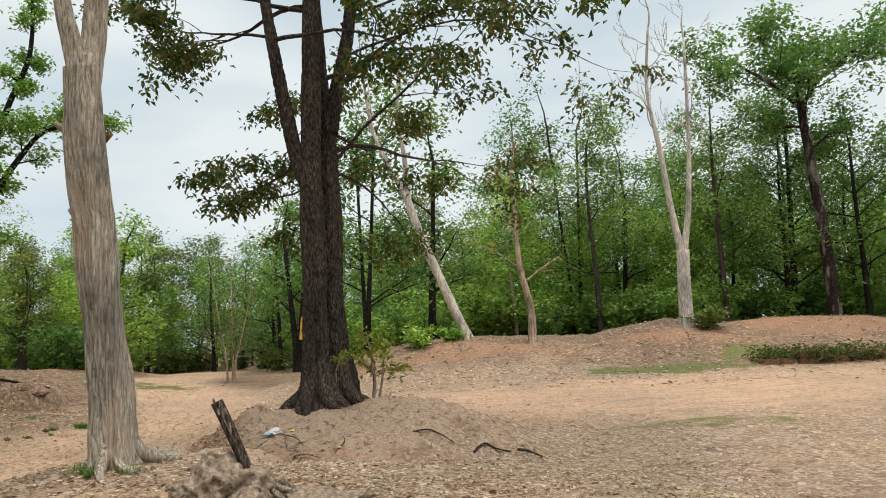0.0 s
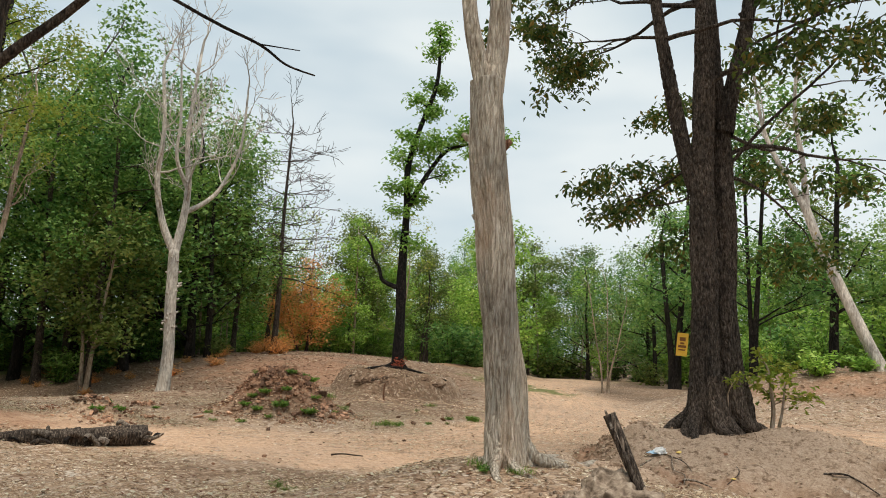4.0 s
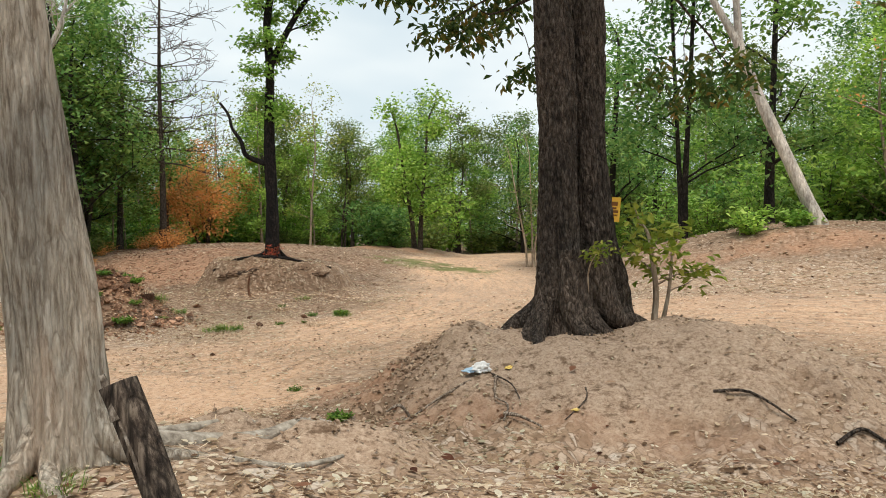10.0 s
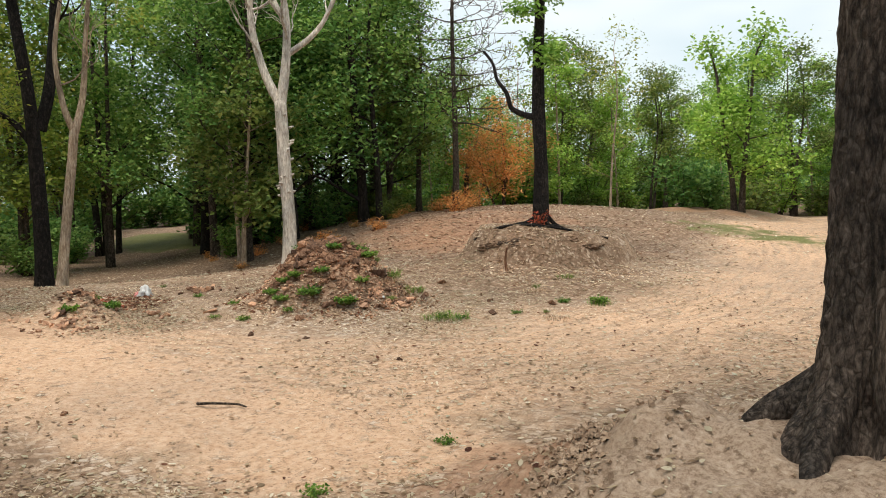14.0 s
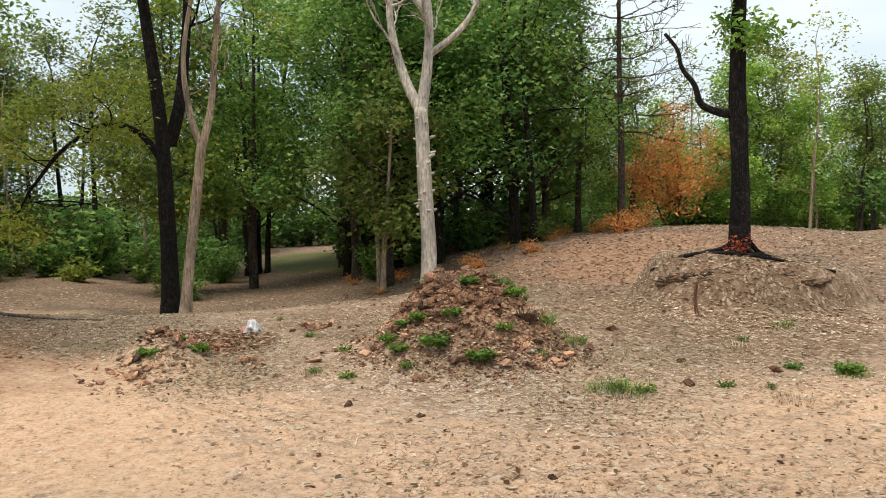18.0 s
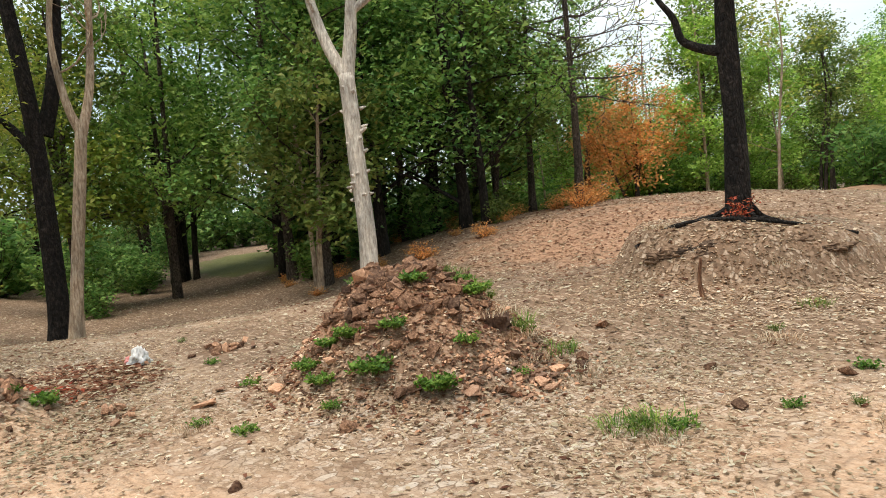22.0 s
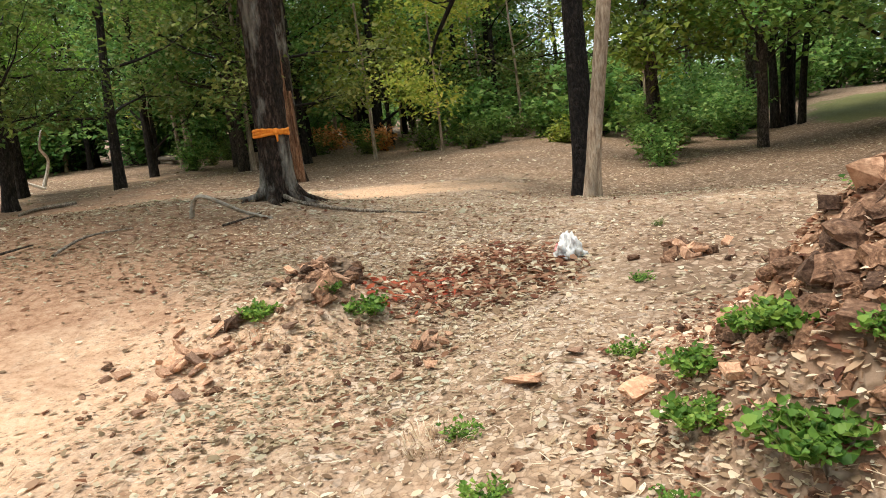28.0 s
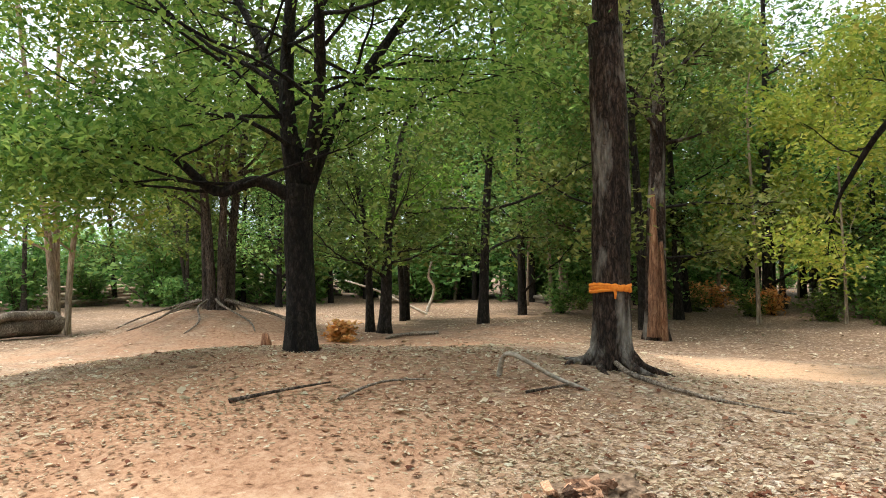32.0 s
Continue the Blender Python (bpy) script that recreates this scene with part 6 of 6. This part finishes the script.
# sprouting plant beside the large tree, red sprout by the black tree, far edge plants
tree("sapling", "young leafy shoot growing beside the large trunk", [
    (at(rise(-1.25, 11.45), (0.02, 0, 0.25), (0.0, 0, 0.5), (-0.03, 0, 0.75)), 0.032, 0.02, 0.45, 4, 0.32),
    (at(rise(-1.17, 11.48), (0.05, 0, 0.25), (0.08, 0, 0.55)), 0.022, 0.012, 0.5, 3, 0.3)],
    TAN_BARK, LEAF_YELLOW, {"levels": 2, "kids": 2, "per": 3, "spread": 0.06, "leaf": 0.10, "lift": (0.0, 0.3), "thick": 0.01, "long": 1.7}, 80, "plant", flare=0)
tree("sapling", "leafy twig sprouting from the trunk's foot", [(at(up(find("large_tree").location, 0.3, -0.2, 0.5), (0.05, -0.1, 0.1), (0.12, -0.14, 0.2)), 0.008, 0.004, 0.3, 3, 0.1)],
     TAN_BARK, LEAF_YELLOW, {"levels": 2, "kids": 2, "per": 2, "spread": 0.03, "leaf": 0.06}, 81, "plant", flare=0)
red_sprout = shrub("red-leaved sprout at the black tree's foot", 0.2, 0.4, 9, LEAF_RED, 911, 0.055, 4)
red_sprout.location = rise(-12.75, 20.45)
for x, y, leaf, size, label in ((-1.2, 26.6, LEAF_FRESH, 0.55, "bright green bush on the bank"), (-0.1, 26.8, LEAF_FRESH, 0.4, "low green bush on the bank"),
                                (-42.0, -1.0, LEAF_ORANGE, 0.9, "dried orange brush pile under the trees"), (-40.5, 2.0, LEAF_ORANGE, 0.8, "dried orange brush under the trees"), (-37.0, 10.2, LEAF_YELLOW, 0.6, "yellowing low brush at the sand's edge"),
                                (-21.6, -0.9, LEAF_ORANGE, 0.35, "small heap of orange dry leaves"), (8.8, 26.0, LEAF_OLIVE, 0.5, "low scrub at the dead tree's foot")):
    b = shrub(label, 1.2 * size, 1.2 * size, 14, leaf, int(1000 + x * 7), 0.11 + 0.05 * size, 8)
    b.location = rise(x, y)

# ---- things ----
CLOTH = earthy("orange_cloth", [(0.75, 0.16, 0.02), (0.9, 0.27, 0.03), (0.95, 0.36, 0.06)], 20.0, 0.01, False, 0.8)


def ribbon():
    """Orange cloth wound several times round the trunk and knotted."""
    t = find("ribbon_tree")
    base = new("cloth_ribbon")
    base.location = t.location + Vector((0.02, 0, 1.0))
    for k in range(3):
        sh = Shape()
        pts = [(0.245 * math.cos(a), 0.24 * math.sin(a), 0.03 * (k - 1) + 0.015 * math.sin(2 * a + k)) for a in np.linspace(0, 2 * math.pi, 30)]
        sh.tube(pts, [0.024 + 0.004 * math.sin(3 * i + k) for i in range(30)], 7)
        under(sh.ob("band", CLOTH), base)
    sh = Shape()
    sh.tube([(0.19, 0.175, -0.03), (0.2, 0.185, 0.0), (0.19, 0.175, 0.05)], [0.03, 0.05, 0.03], 8)
    under(sh.ob("knot", CLOTH), base)
    sh = Shape()
    sh.tube([(0.2, 0.18, 0.0), (0.21, 0.2, -0.06), (0.215, 0.2, -0.13)], [0.02, 0.018, 0.01], 6)
    under(sh.ob("cloth_end", CLOTH), base)
    tagged(base, "bright orange cloth tied round the thick trunk", "cloth")


ribbon()
PLASTIC, ns, ls, b = material("thin_plastic", 0.5)
pr = ramp(ns, [(0.3, (0.66, 0.65, 0.64)), (0.7, (0.84, 0.83, 0.82))])
ls.new(noise_out(ns, ls, 14.0, 4.0), pr.inputs["Fac"])
ls.new(pr.outputs["Color"], b.inputs["Base Color"])
b.inputs["Transmission Weight"].default_value = 0.2
PINKISH = earthy("red_print", [(0.6, 0.12, 0.1), (0.85, 0.5, 0.48)], 30.0, 0.003, False, 0.4)
BLUE = earthy("blue_print", [(0.2, 0.4, 0.6), (0.6, 0.72, 0.8)], 30.0, 0.003, False, 0.4)
FOIL = earthy("yellow_wrapper", [(0.75, 0.5, 0.06), (0.85, 0.68, 0.3)], 24.0, 0.003, False, 0.4)


def crumpled(name, x, y, size, mat, seed, label, tall=1.0, extra=None):
    """A crumpled bag or wrapper: a puffed sheet with sharp creases."""
    bm = bmesh.new()
    bmesh.ops.create_icosphere(bm, subdivisions=4, radius=1)
    for v in bm.verts:
        q = v.co.normalized()
        n1 = noise.noise(q * 2.1 + Vector((seed, 0, 0)))
        n2 = abs(noise.noise(q * 3.0 + Vector((0, seed, 0)))) + 0.5 * abs(noise.noise(q * 7.0 + Vector((seed, seed, 0))))
        v.co = q * (0.85 + 0.38 * n1 - 0.5 * n2)
        v.co.x = v.co.x * (1 - 0.5 * max(0, v.co.z)) + 0.35 * max(0, v.co.z)
        v.co.y *= 1 - 0.6 * max(0, v.co.z)
        v.co.z = max(v.co.z * tall, -0.18)
    me = bpy.data.meshes.new(name)
    bm.to_mesh(me)
    bm.free()
    me.materials.append(mat)
    me.polygons.foreach_set("use_smooth", [True] * len(me.polygons))
    ob = new(name, me)
    ob.location, ob.scale = (x, y, gz(x, y) + 0.16 * size), (size, size * 0.8, size * 0.75)
    if extra:
        e = new("printed_patch", me.copy())
        e.data.materials.clear()
        e.data.materials.append(extra)
        e.parent, e.location, e.scale = ob, (-0.55, -0.55, -0.12), (0.62, 0.5, 0.45)
    return tagged(ob, label, "litter")


crumpled("plastic_bag", -16.2, 12.45, 0.24, PLASTIC, 3.0, "crumpled white plastic bag with red print", 1.5, PINKISH)
crumpled("plastic_bag", -2.43, 10.03, 0.13, PLASTIC, 5.0, "crumpled grey plastic bag with blue print", 0.8, BLUE)
crumpled("wrapper", -2.2, 10.12, 0.05, FOIL, 7.0, "yellow plastic wrapper on the mound", 0.7)
crumpled("wrapper", -1.5, 9.6, 0.04, FOIL, 9.0, "orange-yellow scrap on the mound", 0.5)
crumpled("plastic_scrap", -11.1, 14.75, 0.07, PLASTIC, 11.0, "torn white plastic scrap among stones", 0.6)
crumpled("plastic_scrap", -1.85, 6.2, 0.035, PLASTIC, 12.0, "white scrap caught on the clod", 0.6)

# yellow notice on the trunk behind
SIGN = earthy("yellow_board", [(0.72, 0.40, 0.04), (0.82, 0.50, 0.08)], 6.0, 0.004, False, 0.6)
DARKMARK = earthy("dark_lettering", [(0.16, 0.06, 0.02), (0.24, 0.1, 0.03)], 8.0, 0.002, False, 0.6)


def box(name, sx, sy, sz, mat, bevel=0.004):
    bm = bmesh.new()
    bmesh.ops.create_cube(bm, size=1)
    bmesh.ops.scale(bm, vec=(sx, sy, sz), verts=bm.verts)
    if bevel:
        bmesh.ops.bevel(bm, geom=bm.edges[:], offset=bevel, segments=2, affect="EDGES")
    me = bpy.data.meshes.new(name)
    bm.to_mesh(me)
    bm.free()
    me.materials.append(mat)
    return new(name, me)


SX, SY = -8.1, 41.0
stand(SX - 0.4, SY + 0.5, 2, 9, 0.3, DARK_BARK, LEAF_DEEP, "dark double trunk carrying a yellow notice", 46, 0.35)
stand(-3.5, 30.6, 2, 10, 0.15, DARK_BARK, LEAF_DEEP, "dark slender trunk behind the bank", 47, 0.3)
stand(-0.9, 31.5, 1, 9, 0.2, DARK_BARK, LEAF_MID, "dark trunk with spreading boughs behind the bank", 48, 0.3)
notice = new("notice")
notice.location = (SX, SY - 0.25, 2.72)
notice.rotation_euler = (0, radians(5), radians(8))
tagged(notice, "tilted yellow notice board with dark lettering", "sign")
under(box("board", 0.56, 0.03, 1.2, SIGN), notice)
for w, zz, hh in ((0.3, 0.28, 0.2), (0.2, 0.06, 0.1), (0.4, -0.1, 0.13), (0.34, -0.28, 0.08)):
    o = under(box("lettering_bar", w, 0.008, hh, DARKMARK, 0), notice)
    o.location = (0.0, -0.02, zz)

# low laterite foundation with creeper, and dug laterite face
rng = random.Random(90)
wall = new("laterite_foundation")
wall.location = rise(11.2, 22.4)
tagged(wall, "low ruined laterite foundation overgrown with creeper", "ruin")
for row in range(2):
    for k in range(9):
        for depth in range(2):
            if row and rng.random() < 0.6:
                continue
            o = box("block", 0.56 * rng.uniform(0.92, 1.05), 0.4, 0.2, LATERITE, 0.03)
            o.parent = wall
            o.location = (-1.9 + 0.55 * k + rng.uniform(-0.04, 0.04), depth * 0.9 + rng.uniform(-0.05, 0.05) + 0.08 * k, 0.06 + 0.2 * row)
            o.rotation_euler = (rng.uniform(-0.05, 0.05), rng.uniform(-0.05, 0.05), 0.08 + rng.uniform(-0.1, 0.1))
creeper_tips = [Vector((rng.uniform(-2.1, 2.3), rng.uniform(-0.2, 1.3), rng.uniform(0.05, 0.42))) for _ in range(260)]
V, F = leaves(rng, creeper_tips, 14, 0.14, 0.10, 0.1, 1.4)
under(mesh_object("creeper", V, F, LEAF_BIG), wall)

# stacked timber and heaps of stone far off among the trees
WEATHERED = earthy("weathered_timber", [(0.16, 0.12, 0.09), (0.32, 0.26, 0.2), (0.5, 0.44, 0.36)], 7.0, 0.02)


def stack(x, y, length, wide, rows, seed, label, turn):
    rng = random.Random(seed)
    base = new("timber_stack")
    base.location, base.rotation_euler = rise(x, y), (0, 0, radians(turn))
    tagged(base, label, "timber stack")
    for row in range(rows):
        for k in range(wide - row // 2):
            q = length * rng.uniform(0.7, 1.1)
            o = rng.uniform(-0.5, 0.5)
            sh = Shape()
            r = rng.uniform(0.08, 0.13)
            yy, zz = (k - wide / 2) * 0.26 + rng.uniform(-0.05, 0.05), 0.1 + 0.19 * row
            sh.tube([(o - q / 2, yy, zz), (o, yy + rng.uniform(-0.1, 0.1), zz), (o + q / 2, yy + rng.uniform(-0.15, 0.15), zz)], [r, r, r * 0.8], 7, rough=0.2)
            under(sh.ob("log", WEATHERED), base)
    return base


for k, (x, y, q, w, n, turn) in enumerate(((-26, -29, 5, 6, 4, 20), (-32, -26, 6, 6, 3, 70), (-36, -33, 6, 7, 5, 40), (-30, -36, 7, 7, 5, 10), (-43, -30, 6, 6, 4, 60), (-38, -16, 5, 4, 2, 30), (-45, -20, 5, 5, 3, 80), (-40, -8.5, 4, 3, 2, 50))):
    stack(x, y, q, w, n, 95 + k, "weathered logs stacked among the trees", turn)

# sawn log with a pale end
saw = new("sawn_log")
saw.location = rise(-16.4, -8.4)
tagged(saw, "thick weathered log with a pale sawn end", "log")
sh = Shape()
sh.tube([(-1.8, -0.9, 0.3), (-0.6, -0.2, 0.3), (0.5, 0.25, 0.28)], [0.3, 0.28, 0.27], 16, rough=0.3)
under(sh.ob("trunk", DEAD_WOOD), saw)
CUT = earthy("sawn_wood", [(0.55, 0.4, 0.26), (0.72, 0.58, 0.42)], 12.0, 0.003, False)
sh = Shape()
sh.tube([(0.5, 0.25, 0.28), (0.53, 0.265, 0.28)], [0.25, 0.25], 16)
under(sh.ob("sawn_end", CUT), saw)
sh = Shape()
sh.tube([(-1.5, -0.2, 0.55), (-0.4, 0.1, 0.6), (0.3, 0.5, 0.5)], [0.12, 0.12, 0.08], 9, rough=0.3)
under(sh.ob("limb", DEAD_WOOD), saw)
stumpy = new("stump")
stumpy.location = rise(-19.2, -0.2)
tagged(stumpy, "short rotten stump in the litter", "tree stump")
sh = Shape()
sh.tube([(0, 0, -0.1), (0.02, 0.02, 0.12), (0.05, 0.03, 0.32)], [0.17, 0.12, 0.07], 10, rough=0.4)
under(sh.ob("wood", RUST_WOOD), stumpy)

# ---- fallen leaves ----


def litter(name, n, area, mat, size, seed, label, weight, curl=0.35):
    """Curled fallen leaves strewn where the weight says, lying on the ground."""
    g = np.random.default_rng(seed)
    x, y = g.uniform(area[0], area[1], n * 6), g.uniform(area[2], area[3], n * 6)
    keep = np.nonzero(g.random(n * 6) < weight(x, y))[0][:n]
    x, y = x[keep], y[keep]
    n = len(x)
    c = np.stack([x, y, high(x, y) + g.uniform(0.004, 0.022, n)], 1)
    a = g.uniform(0, 2 * math.pi, n)
    s = (size * (0.4 + 1.1 * g.random(n) ** 2.2))[:, None]
    u = np.stack([np.cos(a), np.sin(a), g.normal(0, 0.16, n)], 1)
    w = np.stack([-np.sin(a), np.cos(a), g.normal(0, 0.2, n)], 1)
    fold = (curl * s[:, 0] * g.uniform(-0.1, 0.5, n))[:, None] * np.array((0, 0, 1.0))
    wide = g.uniform(0.18, 0.34, n)[:, None]
    cup = fold * g.uniform(0.2, 1.0, n)[:, None]
    V = np.stack([c - u * s * 0.5, c - u * s * 0.22 + w * s * wide * 0.85 + cup, c - u * s * 0.22 - w * s * wide * 0.85 + fold,
                  c + u * s * 0.2 + w * s * wide * 0.8 + cup, c + u * s * 0.2 - w * s * wide * 0.8 + fold, c + u * s * 0.52 + fold * 0.6], 1).reshape(-1, 3)
    i = 6 * np.arange(n)[:, None]
    F = np.concatenate([i + np.array([f]) for f in ((0, 2, 1), (1, 2, 4), (1, 4, 3), (3, 4, 5))], 0)
    ob = mesh_object(name, V, F, mat)
    return tagged(ob, label, "leaves", kind="stuff")


TREAD = ((-9.6, 12.6), (-11.4, 12.3), (-14.5, 13.0), (-17.5, 13.9))
PATH = ((0, 1), (0, 5), (-1, 7.6), (-3.5, 9.5), (-5.8, 11), (-8, 12.7), (-10.4, 13.2), (-13, 11))


def sow(x, y):
    sand, red, bare, grass, duff_shade, track = masks(x, y)
    near = np.clip(rot_mask(x, y, PATH, 11.0), 0, 1) ** 1.6
    patch = (1 - 0.6 * rot_mask(x, y, TREAD, 1.1)) * (0.5 + 0.5 * np.sin(1.1 * x + 0.6 * np.sin(1.7 * y)) * np.sin(0.9 * y + 0.8 * np.sin(1.3 * x)))
    return np.clip(near * patch * np.clip(1 - 1.1 * sand, 0.1, 1) * np.clip(1 - 0.8 * track, 0.1, 1) * np.clip(1 - 1.3 * bare, 0.05, 1), 0, 1)


def sow_wide(x, y):
    sand, red, bare, grass, duff_shade, track = masks(x, y)
    return (1 - 0.6 * rot_mask(x, y, TREAD, 1.1)) * np.clip(1 - 1.2 * sand, 0.06, 1) * np.clip(1 - 0.9 * track, 0.06, 1) * np.clip(1 - 1.3 * bare, 0, 1) * np.clip(rot_mask(x, y, ((0, 4), (-6, 14), (-14, 17), (-17, 8)), 12.0), 0, 1)


litter("fallen_leaves", 112000, (-18, 4, 1, 24), LITTER, 0.042, 501, "dry tan fallen leaves strewn over the earth", sow)
litter("fallen_leaves", 52000, (-26, 3, 0, 30), LITTER, 0.05, 502, "brown fallen leaves under the trees", sow_wide)
litter("fallen_leaves", 9000, (-26, 3, 0, 30), LITTER_RED, 0.06, 503, "red-brown fallen leaves scattered about", sow_wide)
litter("leaf_heap", 2200, (-17.4, -14.0, 10.4, 12.8), LITTER_RED, 0.085, 504, "low heap of red-brown fallen leaves", lambda x, y: spot(x, y, -15.6, 11.75, 1.1, 0.75) ** 0.7, 0.7)
litter("leaf_heap", 4200, (-14.4, -10.6, 12.8, 16.2), LITTER_RED, 0.06, 512, "red-brown leaves caught between the rubble", lambda x, y: spot(x, y, -12.6, 14.5, 1.7, 1.4), 0.8)
litter("leaf_heap", 260, (-15.6, -14.0, 10.6, 12.2), LEAF_RED, 0.09, 505, "scatter of bright red leaves by the heap", lambda x, y: spot(x, y, -14.9, 11.3, 0.7, 0.35), 0.7)
litter("leaf_heap", 2000, (-14, -11, 13, 16), LITTER, 0.06, 506, "dry leaves caught between the rubble", lambda x, y: spot(x, y, -12.4, 14.5, 1.5, 1.4), 0.8)
litter("fallen_leaves", 16000, (-34, -10, -10, 34), LITTER, 0.10, 507, "brown leaves drifted under the wood's edge", lambda x, y: np.clip(1 - masks(x, y)[0] * 1.2, 0, 1) * (1 - rot_mask(x, y, PATH, 9.0)))
litter("fallen_leaves", 15000, (-30, -12, 14, 32), LITTER_RED, 0.085, 508, "red-brown leaves on the rise below the dry tree", lambda x, y: spot(x, y, -20, 24, 8, 7))


def straw(n, area, seed):
    """Dry straw and grass stalks lying flat between the leaves."""
    g = np.random.default_rng(seed)
    x, y = g.uniform(area[0], area[1], n * 6), g.uniform(area[2], area[3], n * 6)
    keep = np.nonzero(g.random(n * 6) < sow(x, y))[0][:n]
    x, y = x[keep], y[keep]
    n = len(x)
    c = np.stack([x, y, high(x, y) + g.uniform(0.004, 0.03, n)], 1)
    a, s = g.uniform(0, 2 * math.pi, n), g.uniform(0.015, 0.055, n)[:, None]
    u = np.stack([np.cos(a), np.sin(a), g.normal(0, 0.15, n)], 1) * s
    w = np.stack([-np.sin(a), np.cos(a), np.zeros(n)], 1) * 0.0026
    V = np.stack([c - u - w, c - u + w, c + u + w, c + u - w], 1).reshape(-1, 3)
    ob = mesh_object("dry_straw", V, np.arange(4 * n).reshape(n, 4), LITTER)
    tagged(ob, "dry straw and grass stalks strewn over the earth", "straw", kind="stuff")


straw(30000, (-17, 3, 1, 20), 520)
litter("leaf_heap", 1500, (-17.4, -14.0, 10.4, 12.8), LITTER, 0.075, 509, "tan leaves mixed into the leaf heap", lambda x, y: spot(x, y, -15.6, 11.75, 1.3, 0.9), 0.7)
litter("fallen_leaves", 18000, (-20, -11.5, 3, 12), LITTER, 0.046, 510, "dry leaves on the rise before the dark tree", lambda x, y: np.clip(1 - masks(x, y)[0] * 1.3, 0, 1))
litter("fallen_leaves", 3000, (-20, -11.5, 3, 12), LITTER_RED, 0.07, 511, "red-brown leaves on the rise before the dark tree", lambda x, y: np.clip(1 - masks(x, y)[0] * 1.3, 0, 1))
litter("fallen_leaves", 6000, (-15, -8.5, 17.4, 22.6), LITTER, 0.06, 514, "brown leaves over the platform's crumbling edge", lambda x, y: spot(x, y, -11.7, 19.9, 2.8, 2.0))
litter("fallen_leaves", 9000, (-6, 18, 19, 34), LITTER, 0.11, 513, "dry leaves strewn over the bank", lambda x, y: 0.9 + 0 * x)

for k in KINDS + BUSHES + WEEDS + TUFTS:
    for o in (*k.children_recursive, k):
        bpy.data.objects.remove(o)
